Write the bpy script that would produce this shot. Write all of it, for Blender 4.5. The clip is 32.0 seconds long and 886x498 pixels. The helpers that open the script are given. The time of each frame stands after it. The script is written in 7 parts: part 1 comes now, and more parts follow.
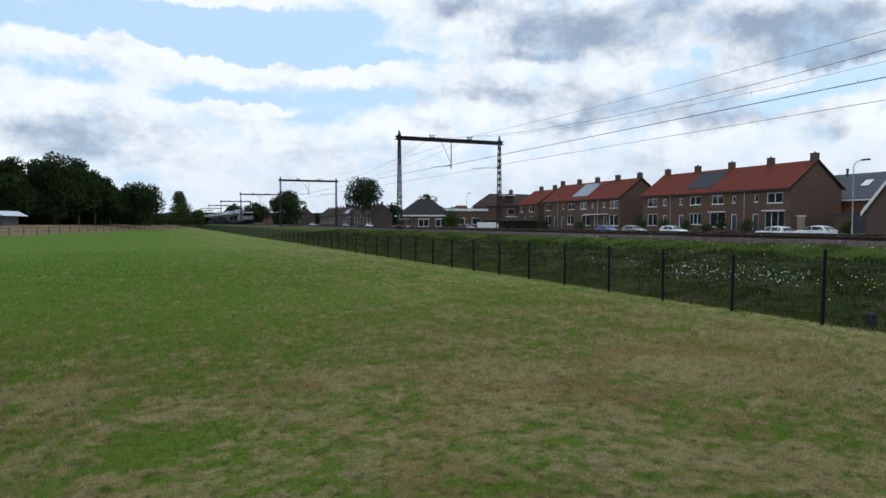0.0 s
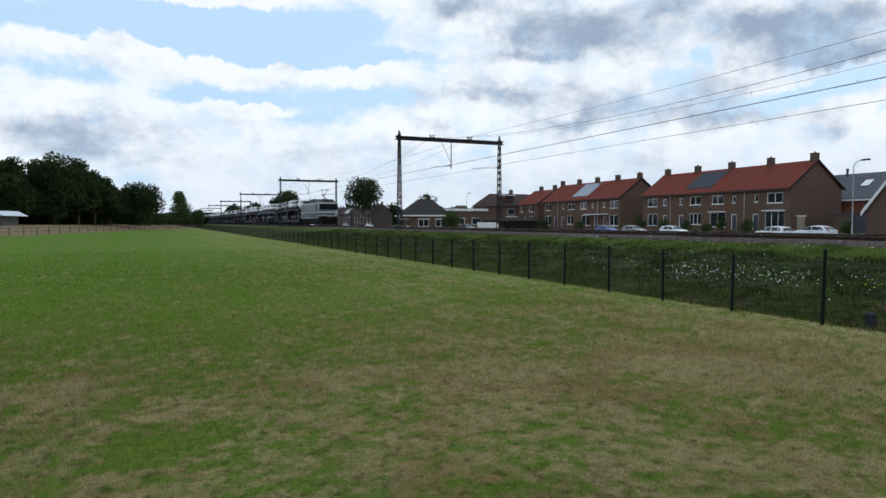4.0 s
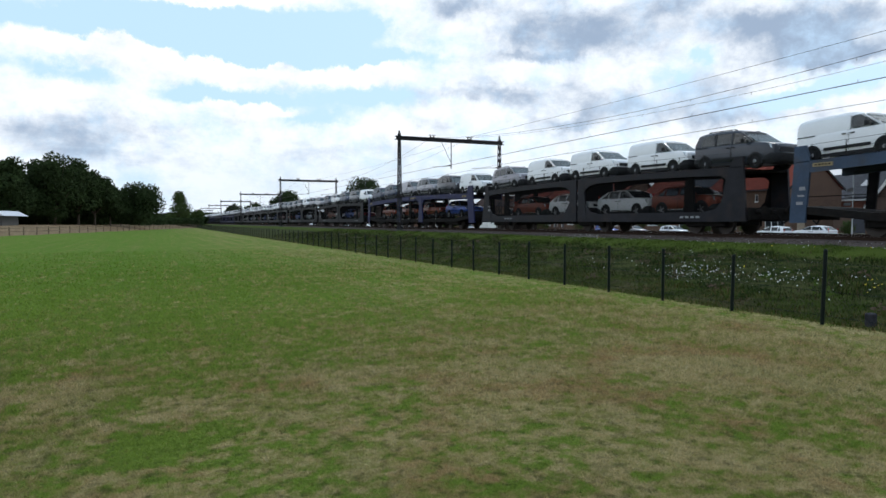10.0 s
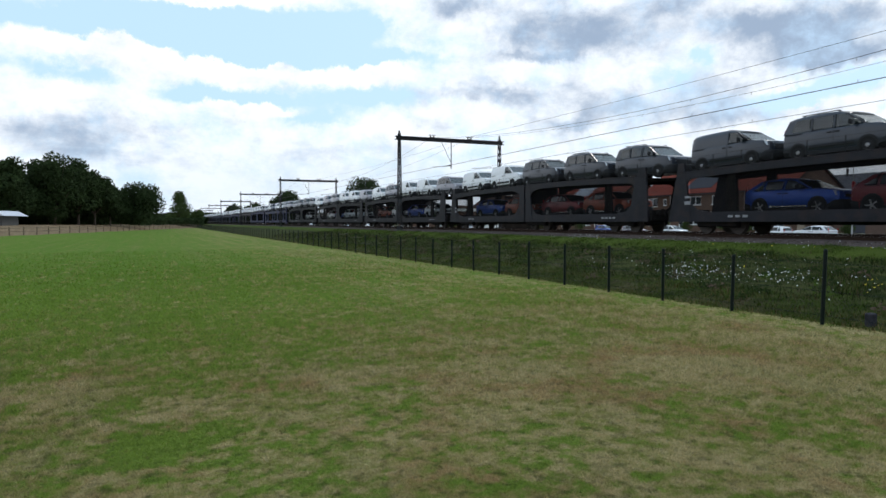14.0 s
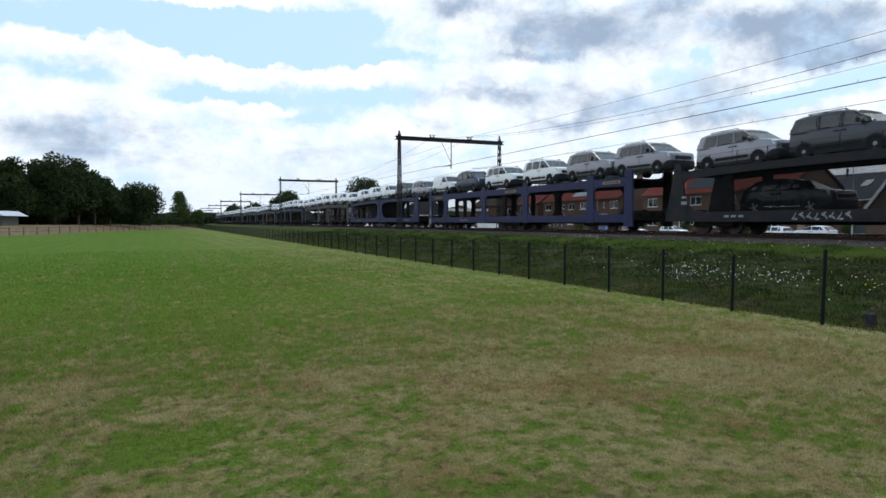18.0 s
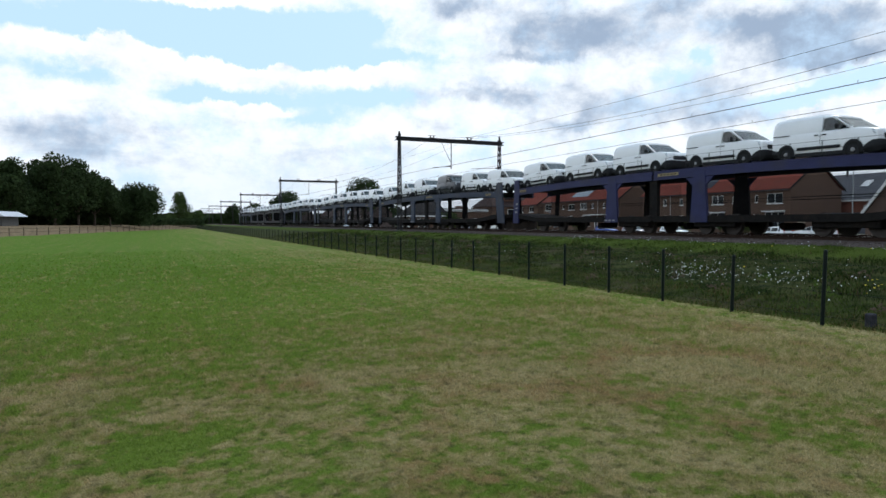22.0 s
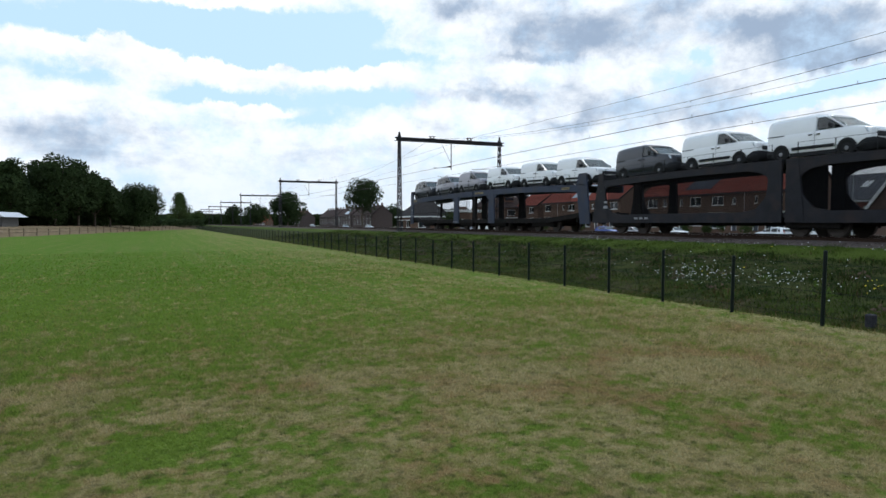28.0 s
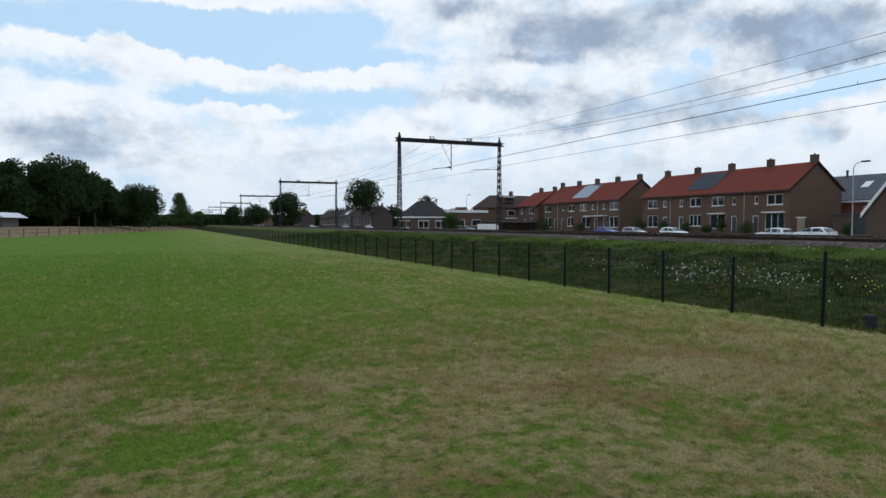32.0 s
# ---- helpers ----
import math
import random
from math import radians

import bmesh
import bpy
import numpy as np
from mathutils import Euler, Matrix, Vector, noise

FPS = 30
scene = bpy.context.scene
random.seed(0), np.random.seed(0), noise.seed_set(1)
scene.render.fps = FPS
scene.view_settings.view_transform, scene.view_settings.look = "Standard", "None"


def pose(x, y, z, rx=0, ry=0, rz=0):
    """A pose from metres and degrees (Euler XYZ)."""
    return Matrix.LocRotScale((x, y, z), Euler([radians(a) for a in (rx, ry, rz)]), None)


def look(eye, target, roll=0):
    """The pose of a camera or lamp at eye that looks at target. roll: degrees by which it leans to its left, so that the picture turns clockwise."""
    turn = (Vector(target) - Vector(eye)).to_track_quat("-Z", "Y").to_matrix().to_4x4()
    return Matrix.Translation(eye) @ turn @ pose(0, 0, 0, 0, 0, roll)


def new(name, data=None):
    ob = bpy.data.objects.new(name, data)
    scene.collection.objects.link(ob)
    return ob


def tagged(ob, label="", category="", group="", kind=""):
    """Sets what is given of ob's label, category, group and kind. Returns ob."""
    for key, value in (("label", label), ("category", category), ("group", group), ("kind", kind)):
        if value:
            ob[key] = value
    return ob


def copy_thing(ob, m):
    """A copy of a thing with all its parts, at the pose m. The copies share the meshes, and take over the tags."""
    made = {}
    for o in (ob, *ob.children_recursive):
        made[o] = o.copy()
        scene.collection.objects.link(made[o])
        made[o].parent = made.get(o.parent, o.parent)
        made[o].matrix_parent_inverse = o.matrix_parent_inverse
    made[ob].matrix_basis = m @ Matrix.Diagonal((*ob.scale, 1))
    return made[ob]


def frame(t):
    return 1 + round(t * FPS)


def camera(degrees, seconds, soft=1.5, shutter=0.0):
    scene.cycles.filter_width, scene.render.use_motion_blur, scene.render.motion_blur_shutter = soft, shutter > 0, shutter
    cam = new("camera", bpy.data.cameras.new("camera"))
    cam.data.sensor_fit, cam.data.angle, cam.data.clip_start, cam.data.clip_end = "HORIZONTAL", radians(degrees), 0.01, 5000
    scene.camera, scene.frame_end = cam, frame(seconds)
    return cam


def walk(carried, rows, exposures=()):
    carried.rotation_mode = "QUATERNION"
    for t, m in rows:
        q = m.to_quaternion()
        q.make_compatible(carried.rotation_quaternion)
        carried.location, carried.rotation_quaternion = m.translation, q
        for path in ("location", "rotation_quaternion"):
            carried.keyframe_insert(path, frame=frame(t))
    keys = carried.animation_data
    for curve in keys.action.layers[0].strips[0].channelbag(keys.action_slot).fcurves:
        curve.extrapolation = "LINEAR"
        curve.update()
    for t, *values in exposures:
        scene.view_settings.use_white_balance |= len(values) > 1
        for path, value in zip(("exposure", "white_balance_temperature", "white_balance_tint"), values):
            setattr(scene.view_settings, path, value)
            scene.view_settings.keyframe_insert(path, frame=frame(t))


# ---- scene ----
cam = camera(68.57, 32.0, soft=1.5, shutter=0.06)


# The eye stands on the field; the track runs along +Y at 24 m, the lens points 23.4 degrees right of it.
def gaze(drop=0.0):
    return pose(0, 0, 1.75, 90 - 2.34 + drop * 0.0498, 0, -23.413)


walk(cam, [(0, gaze()), (21.6, gaze()), (22.2, gaze(1.2)), (23.2, gaze(0)), (25.6, gaze(0.2)), (27.2, gaze(1.6)),
           (28.0, gaze(2.0)), (28.5, gaze(3.0)), (29.0, gaze(0.4)), (29.5, gaze(1.7)), (30.5, gaze(1.7)), (31.0, gaze(0.6)),
           (31.5, gaze(1.7)), (32.0, gaze(2.8))],
     exposures=[(0, 0.0), (5.0, 0.0), (7.0, -0.07), (8.0, 0.06), (9.0, 0.16), (27.5, 0.16), (29.0, 0.06), (30.0, -0.05), (32.0, -0.06)])

# ---- light ----
SUN_EL, SUN_AZ = radians(52), radians(62)      # azimuth measured from +Y towards +X
sun = new("sun", bpy.data.lights.new("sun", "SUN"))
sun.data.energy, sun.data.angle, sun.data.color = 0.85, radians(12), (1.0, 0.95, 0.88)
sun.matrix_world = look((0, 0, 60), (-math.sin(SUN_AZ) * math.cos(SUN_EL), -math.cos(SUN_AZ) * math.cos(SUN_EL), 60 - math.sin(SUN_EL)))


def build_world():
    w = bpy.data.worlds.new("sky")
    scene.world = w
    w.use_nodes = True
    nt = w.node_tree
    nt.nodes.clear()
    N, L = nt.nodes.new, nt.links.new

    def put(sock, v):
        if hasattr(v, "is_output"):
            L(v, sock)
        else:
            sock.default_value = v

    def M(op, a, b=0.0, c=None, clamp=False):
        n = N("ShaderNodeMath")
        n.operation, n.use_clamp = op, clamp
        put(n.inputs[0], a)
        put(n.inputs[1], b)
        if c is not None:
            put(n.inputs[2], c)
        return n.outputs[0]

    co = N("ShaderNodeTexCoord").outputs["Generated"]
    sp = N("ShaderNodeSeparateXYZ")
    L(co, sp.inputs[0])
    x, y, z = sp.outputs
    az = M("MULTIPLY", M("ARCTAN2", x, y), 57.2958)          # degrees right of +Y
    el = M("MULTIPLY", M("ARCSINE", z), 57.2958)
    # cloud layer seen in perspective, so that it flattens towards the horizon
    dz = M("ADD", M("MAXIMUM", z, 0.0), 0.16)
    cb = N("ShaderNodeCombineXYZ")
    L(M("DIVIDE", x, dz), cb.inputs[0])
    L(M("DIVIDE", y, dz), cb.inputs[1])
    L(M("MULTIPLY", z, 2.0), cb.inputs[2])

    cd = N("ShaderNodeCombineXYZ")                             # by direction, for the billows themselves
    L(x, cd.inputs[0])
    L(y, cd.inputs[1])
    L(M("MULTIPLY", z, 1.35), cd.inputs[2])

    def fbm(scale, detail, rough, warp, by=cb):
        n = N("ShaderNodeTexNoise")
        n.inputs["Scale"].default_value, n.inputs["Detail"].default_value = scale, detail
        n.inputs["Roughness"].default_value, n.inputs["Distortion"].default_value = rough, warp
        L(by.outputs[0], n.inputs["Vector"])
        return n.outputs["Fac"]

    big, small = fbm(10.0, 14, 0.64, 0.0, cd), fbm(13.0, 14, 0.64, 0.15, cd)
    veil = fbm(3.2, 8, 0.55, 0.3, cb)

    wob = N("ShaderNodeTexNoise")
    wob.inputs["Scale"].default_value, wob.inputs["Detail"].default_value, wob.inputs["Roughness"].default_value = 13.0, 12, 0.62
    L(co, wob.inputs["Vector"])
    wa = M("MULTIPLY_ADD", wob.outputs["Fac"], 7.0, -3.5)
    ws = N("ShaderNodeTexNoise")
    ws.inputs["Scale"].default_value, ws.inputs["Detail"].default_value, ws.inputs["Roughness"].default_value = 22.0, 12, 0.62
    L(co, ws.inputs["Vector"])
    we = M("MULTIPLY_ADD", ws.outputs["Fac"], 3.0, -1.5)
    azw, elw = M("ADD", az, wa), M("ADD", el, we)

    def blobs(rows):
        """Soft humps, added up."""
        total = 0.0
        for a, e, wd, hg, k in rows:
            da = M("DIVIDE", M("SUBTRACT", azw, a), wd)
            de = M("DIVIDE", M("SUBTRACT", elw, e), hg)
            f = M("POWER", 0.45, M("ADD", M("MULTIPLY", da, da), M("MULTIPLY", de, de)))
            total = M("MULTIPLY_ADD", f, k, total)
        return total

    def step(v, lo, hi, a=0.0, b=1.0):
        n = N("ShaderNodeMapRange")
        n.interpolation_type = "SMOOTHSTEP"
        for i, q in enumerate((lo, hi, a, b)):
            n.inputs[i + 1].default_value = q
        L(v, n.inputs[0])
        return n.outputs[0]

    high = step(el, 20.0, 42.0)                                # unseen grey and gaps overhead, added to dim the light from above
    clear = M("ADD", M("MULTIPLY_ADD", big, 1.7, -0.66), M("SUBTRACT", blobs(CLEAR), blobs(BANKS)))
    c1 = step(M("MULTIPLY_ADD", high, 0.30, clear), 0.08, 0.66, 1.0, 0.0)
    g0 = M("ADD", M("MULTIPLY_ADD", small, 1.9, -0.92), M("MULTIPLY_ADD", high, 0.62, blobs(GREY)))
    g1 = step(M("ADD", g0, M("MULTIPLY_ADD", veil, 0.7, -0.35)), 0.0, 1.05)
    low = M("MULTIPLY", step(el, 1.0, 8.5, 0.72, 0.0), step(az, -12.0, 22.0, 0.4, 1.0))      # haze towards the horizon

    sky = N("ShaderNodeTexSky")
    sky.sky_type, sky.sun_disc = "NISHITA", False
    sky.sun_elevation, sky.sun_rotation = SUN_EL, SUN_AZ
    sky.air_density, sky.dust_density = 1.0, 2.0
    sm = N("ShaderNodeMix")
    sm.data_type, sm.blend_type = "RGBA", "MULTIPLY"
    sm.inputs[0].default_value = 1.0
    L(sky.outputs[0], sm.inputs[6])
    sm.inputs[7].default_value = (0.125, 0.125, 0.125, 1)
    haze = N("ShaderNodeMix")                                  # thin high cloud pales the blue
    haze.data_type = "RGBA"
    haze.inputs[0].default_value = 0.85
    L(sm.outputs[2], haze.inputs[6])
    haze.inputs[7].default_value = (0.55, 0.795, 1.05, 1)
    cloud = N("ShaderNodeMix")
    cloud.data_type = "RGBA"
    L(g1, cloud.inputs[0])
    cloud.inputs[6].default_value = (0.93, 0.985, 1.05, 1)
    cloud.inputs[7].default_value = (0.33, 0.425, 0.57, 1)
    mix = N("ShaderNodeMix")
    mix.data_type = "RGBA"
    L(c1, mix.inputs[0])
    L(haze.outputs[2], mix.inputs[6])
    L(cloud.outputs[2], mix.inputs[7])
    bg = N("ShaderNodeBackground")
    pale = N("ShaderNodeMix")
    pale.data_type = "RGBA"
    L(M("MULTIPLY", low, M("MULTIPLY_ADD", small, 1.6, 0.1)), pale.inputs[0])
    L(mix.outputs[2], pale.inputs[6])
    pale.inputs[7].default_value = (0.60, 0.72, 0.86, 1)
    L(pale.outputs[2], bg.inputs[0])
    bg.inputs[1].default_value = 1.0
    out = N("ShaderNodeOutputWorld")
    L(bg.outputs[0], out.inputs[0])


# the sky: degrees right of the track, degrees up, half width, half height, amount; clear blue, white banks within it, grey undersides
CLEAR = [(-8.3, 15.0, 6.1, 1.0, 0.55), (0.3, 15.7, 5.7, 1.2, 0.75), (7.8, 15.2, 7.1, 1.7, 0.95), (13.6, 16.4, 3.4, 1.1, 0.8), (3.8, 13.6, 4.0, 0.95, 0.7), (12.1, 13.6, 3.8, 0.8, 0.8), (18.4, 14.0, 3.4, 0.5, 0.8),
         (17.0, 16.6, 1.7, 0.5, 0.7), (5.6, 10.3, 4.4, 0.6, 0.85), (17.5, 10.8, 3.9, 0.65, 0.65), (-6.1, 11.4, 3.5, 0.6, 0.5), (12.2, 9.1, 3.2, 0.6, 0.55), (55.2, 10.5, 2.6, 0.6, 0.9), (52.4, 9.6, 2.2, 0.7, 0.75),
         (56.7, 8.4, 1.4, 0.55, 0.55), (44.7, 13.2, 0.6, 0.45, 0.6), (43.3, 12.1, 1.7, 0.45, 0.3), (50.4, 9.3, 1.9, 0.5, 0.35)]
BANKS = [(-5.8, 13.6, 3.7, 0.6, 1.0), (-2.0, 13.4, 2.5, 0.4, 1.0), (2.0, 12.5, 2.6, 0.45, 1.0), (7.8, 12.3, 5.2, 0.5, 1.0), (-8.0, 13.3, 1.9, 0.3, 0.8), (4.0, 17.5, 3.6, 0.3, 1.0), (7.9, 9.4, 3.3, 0.4, 0.9), (16.5, 12.7, 2.9, 0.65, 0.8), (54.0, 8.3, 2.6, 0.55, 0.9), (50.6, 10.4, 1.8, 0.5, 0.6)]
GREY = [(-9.2, 6.9, 3.6, 1.0, 0.5), (-3.6, 8.3, 3.0, 0.9, 0.5), (-4.5, 6.7, 3.2, 1.0, 0.4), (-5.0, 5.2, 6.6, 0.9, 0.5), (25.7, 18.3, 4.1, 0.95, 0.75), (33.9, 15.4, 5.6, 1.4, 0.75), (31.1, 14.1, 3.4, 0.45, 0.6),
        (28.1, 11.1, 5.6, 0.85, 0.7), (33.4, 17.1, 2.8, 1.1, 0.4), (42.2, 17.1, 3.9, 0.9, 0.5), (52.4, 14.3, 4.7, 1.6, 1.1), (55.0, 12.3, 3.8, 0.7, 0.9), (48.5, 15.4, 2.8, 1.0, 0.5), (44.0, 11.2, 2.5, 1.0, 0.5),
        (39.1, 9.6, 5.8, 0.8, 0.5), (34.5, 8.3, 2.8, 0.5, 0.6), (47.0, 8.5, 4.4, 0.65, 0.45), (54.4, 6.7, 1.4, 0.8, 0.6), (16.3, 6.5, 2.9, 0.9, 0.35), (42, 11, 16, 8, 0.2)]
build_world()


# ---- materials ----
MATS = {}


def mat(name, col, rough=0.6, metal=0.0, var=0.15, scale=6.0, bump=0.0, bscale=40.0, stain=None, spec=0.5, coat=0.0, emit=None, rnd=0.0):
    """A surface with grain at two scales; stain: (colour, amount, scale); rnd: how much single pieces differ."""
    if name in MATS:
        return MATS[name]
    m = bpy.data.materials.new(name)
    MATS[name] = m
    m.use_nodes = True
    nt = m.node_tree
    N, L = nt.nodes.new, nt.links.new
    b = nt.nodes["Principled BSDF"]
    co = N("ShaderNodeTexCoord").outputs["Object"]

    def nz(s, d=5):
        n = N("ShaderNodeTexNoise")
        n.inputs["Scale"].default_value, n.inputs["Detail"].default_value = s, d
        L(co, n.inputs["Vector"])
        return n.outputs["Fac"]

    mx = N("ShaderNodeMix")
    mx.data_type, mx.blend_type = "RGBA", "MIX"
    add = N("ShaderNodeMath")
    add.operation = "MULTIPLY_ADD"
    L(nz(scale), add.inputs[0])
    add.inputs[1].default_value = 0.6
    fine = N("ShaderNodeMath")
    fine.operation = "MULTIPLY"
    L(nz(scale * 7, 3), fine.inputs[0])
    fine.inputs[1].default_value = 0.4
    L(fine.outputs[0], add.inputs[2])
    rng = N("ShaderNodeMapRange")
    rng.inputs[1].default_value, rng.inputs[2].default_value = 0.33, 0.67
    L(add.outputs[0], rng.inputs[0])
    L(rng.outputs[0], mx.inputs[0])
    mx.inputs[6].default_value = (*[c * (1 - var) for c in col], 1)
    mx.inputs[7].default_value = (*[min(1, c * (1 + var)) for c in col], 1)
    outc = mx.outputs[2]
    if stain:
        sc, am, ss = stain
        s2 = N("ShaderNodeMix")
        s2.data_type = "RGBA"
        r2 = N("ShaderNodeMapRange")
        r2.inputs[1].default_value, r2.inputs[2].default_value = 0.5, 0.72
        r2.inputs[4].default_value = am
        L(nz(ss, 8), r2.inputs[0])
        L(r2.outputs[0], s2.inputs[0])
        L(outc, s2.inputs[6])
        s2.inputs[7].default_value = (*sc, 1)
        outc = s2.outputs[2]
    if rnd:
        oi = N("ShaderNodeObjectInfo")
        hs = N("ShaderNodeHueSaturation")
        mr = N("ShaderNodeMapRange")
        mr.inputs[3].default_value, mr.inputs[4].default_value = 1 - rnd, 1 + rnd
        L(oi.outputs["Random"], mr.inputs[0])
        L(mr.outputs[0], hs.inputs["Value"])
        L(outc, hs.inputs["Color"])
        outc = hs.outputs[0]
    L(outc, b.inputs["Base Color"])
    b.inputs["Roughness"].default_value, b.inputs["Metallic"].default_value = rough, metal
    b.inputs["Specular IOR Level"].default_value = spec
    if coat:
        b.inputs["Coat Weight"].default_value, b.inputs["Coat Roughness"].default_value = coat, 0.06
    if bump:
        bp = N("ShaderNodeBump")
        bp.inputs["Strength"].default_value, bp.inputs["Distance"].default_value = bump, 0.02
        L(nz(bscale, 4), bp.inputs["Height"])
        L(bp.outputs[0], b.inputs["Normal"])
    if emit:
        b.inputs["Emission Color"].default_value, b.inputs["Emission Strength"].default_value = (*emit[0], 1), emit[1]
    return m


def glass_mat(name, tint, clear, through_col=(0.86, 0.9, 0.89)):
    """Car and house glass: partly clear, partly dark, with a hard gloss."""
    m = bpy.data.materials.new(name)
    MATS[name] = m
    m.use_nodes = True
    nt = m.node_tree
    b = nt.nodes["Principled BSDF"]
    b.inputs["Base Color"].default_value, b.inputs["Roughness"].default_value = (*tint, 1), 0.03
    tr = nt.nodes.new("ShaderNodeBsdfTransparent")
    tr.inputs[0].default_value = (*through_col, 1)
    mx = nt.nodes.new("ShaderNodeMixShader")
    mx.inputs[0].default_value = clear
    nt.links.new(b.outputs[0], mx.inputs[1])
    nt.links.new(tr.outputs[0], mx.inputs[2])
    nt.links.new(mx.outputs[0], nt.nodes["Material Output"].inputs[0])
    return m


# ---- mesh helpers ----
def part(name, bm, material, parent=None, label="", smooth=0, kind=""):
    me = bpy.data.meshes.new(name)
    bm.to_mesh(me)
    bm.free()
    for mm in (material if isinstance(material, (list, tuple)) else [material]):
        me.materials.append(mm)
    if smooth:
        me.polygons.foreach_set("use_smooth", [True] * len(me.polygons))
        me.set_sharp_from_angle(angle=radians(smooth))
    ob = new(name, me)
    if parent is not None:
        ob.parent = parent
    tagged(ob, label=label, kind=kind)
    return ob


def again(ob, m, parent=None):
    """Another object on the same mesh."""
    o = new(ob.name.split(".")[0], ob.data)
    o.parent = parent if parent is not None else ob.parent
    o.matrix_basis = m
    if "label" in ob:
        o["label"] = ob["label"]
    for c in ob.children:
        again(c, c.matrix_basis.copy(), o)
    return o


def thing(name, label, category, m=None, group="", kind=""):
    e = new(name)
    e.empty_display_size = 0.2
    if m is not None:
        e.matrix_basis = m
    return tagged(e, label, category, group, kind)


def box(bm, x0, x1, y0, y1, z0, z1, bev=0.0, mi=0):
    vs = [bm.verts.new((x, y, z)) for z in (z0, z1) for y in (y0, y1) for x in (x0, x1)]
    fs = [bm.faces.new([vs[i] for i in q]) for q in ((0, 2, 3, 1), (4, 5, 7, 6), (0, 1, 5, 4), (2, 6, 7, 3), (0, 4, 6, 2), (1, 3, 7, 5))]
    for f in fs:
        f.material_index = mi
    if bev:
        bmesh.ops.bevel(bm, geom=list({e for f in fs for e in f.edges}), offset=bev, segments=1, affect="EDGES")
    return bm


def B(*a, **k):
    return box(bmesh.new(), *a, **k)


def beam(bm, p, q, w, h=None, mi=0):
    """A square bar from p to q."""
    p, q = Vector(p), Vector(q)
    h = h or w
    d = (q - p).normalized()
    u = d.cross(Vector((0, 0, 1)))
    u = u.normalized() if u.length > 1e-4 else Vector((1, 0, 0))
    v = u.cross(d).normalized()
    a = [bm.verts.new(c + u * (i * w / 2) + v * (j * h / 2)) for c in (p, q) for i, j in ((-1, -1), (1, -1), (1, 1), (-1, 1))]
    for f in ((3, 2, 1, 0), (4, 5, 6, 7), (0, 1, 5, 4), (1, 2, 6, 5), (2, 3, 7, 6), (3, 0, 4, 7)):
        bm.faces.new([a[i] for i in f]).material_index = mi
    return bm


def tube(bm, p, q, r0, r1=None, n=8, caps=True):
    p, q = Vector(p), Vector(q)
    r1 = r0 if r1 is None else r1
    d = (q - p).normalized()
    u = d.orthogonal().normalized()
    v = d.cross(u)
    ring = [[bm.verts.new(c + (u * math.cos(a) + v * math.sin(a)) * r) for a in [6.2832 * i / n for i in range(n)]] for c, r in ((p, r0), (q, r1))]
    for i in range(n):
        bm.faces.new((ring[0][i], ring[0][(i + 1) % n], ring[1][(i + 1) % n], ring[1][i]))
    if caps:
        bm.faces.new(ring[0][::-1])
        bm.faces.new(ring[1])
    return bm


def prism(bm, pts, axis, a, b, mi=0):
    """A polygon of (u, v) points pushed along an axis: 'x' takes (y, z), 'y' takes (x, z), 'z' takes (x, y)."""
    def at(u, v, w):
        return {"x": (w, u, v), "y": (u, w, v), "z": (u, v, w)}[axis]
    lo = [bm.verts.new(at(u, v, a)) for u, v in pts]
    hi = [bm.verts.new(at(u, v, b)) for u, v in pts]
    n = len(pts)
    fs = [bm.faces.new(lo[::-1]), bm.faces.new(hi)] + [bm.faces.new((lo[i], lo[(i + 1) % n], hi[(i + 1) % n], hi[i])) for i in range(n)]
    for f in fs:
        f.material_index = mi
    bmesh.ops.recalc_face_normals(bm, faces=fs)
    return bm


def loft(bm, stations, caps=True):
    """Closed body from stations (y, [(x, z), ...]) of half outlines, mirrored in x."""
    rings = []
    for y, half in stations:
        pts = [(x, z) for x, z in half] + [(-x, z) for x, z in reversed(half) if x > 1e-5]
        rings.append([bm.verts.new((x, y, z)) for x, z in pts])
    n = len(rings[0])
    fs = []
    for a, b in zip(rings, rings[1:]):
        for i in range(n):
            fs.append(bm.faces.new((a[i], a[(i + 1) % n], b[(i + 1) % n], b[i])))
    if caps:
        fs += [bm.faces.new(rings[0]), bm.faces.new(rings[-1][::-1])]
    bmesh.ops.recalc_face_normals(bm, faces=fs)
    return bm


def polyface(bm, pts, mi=0):
    f = bm.faces.new([bm.verts.new(p) for p in pts])
    f.material_index = mi
    return bm


def slab(bm, pts, depth):
    """A flat polygon given thickness along its normal."""
    pts = [Vector(p) for p in pts]
    nrm = (pts[1] - pts[0]).cross(pts[-1] - pts[0]).normalized() * depth
    lo = [bm.verts.new(p) for p in pts]
    hi = [bm.verts.new(p + nrm) for p in pts]
    n = len(pts)
    fs = [bm.faces.new(lo[::-1]), bm.faces.new(hi)] + [bm.faces.new((lo[i], lo[(i + 1) % n], hi[(i + 1) % n], hi[i])) for i in range(n)]
    bmesh.ops.recalc_face_normals(bm, faces=fs)
    return bm


# ---- the ground: one sheet, with the bank of the railway and the slightly higher dry land on the far side ----
RAIL = 1.23                      # top of the rails
NEAR, FAR = 24.0, 28.1           # centre lines of the two tracks


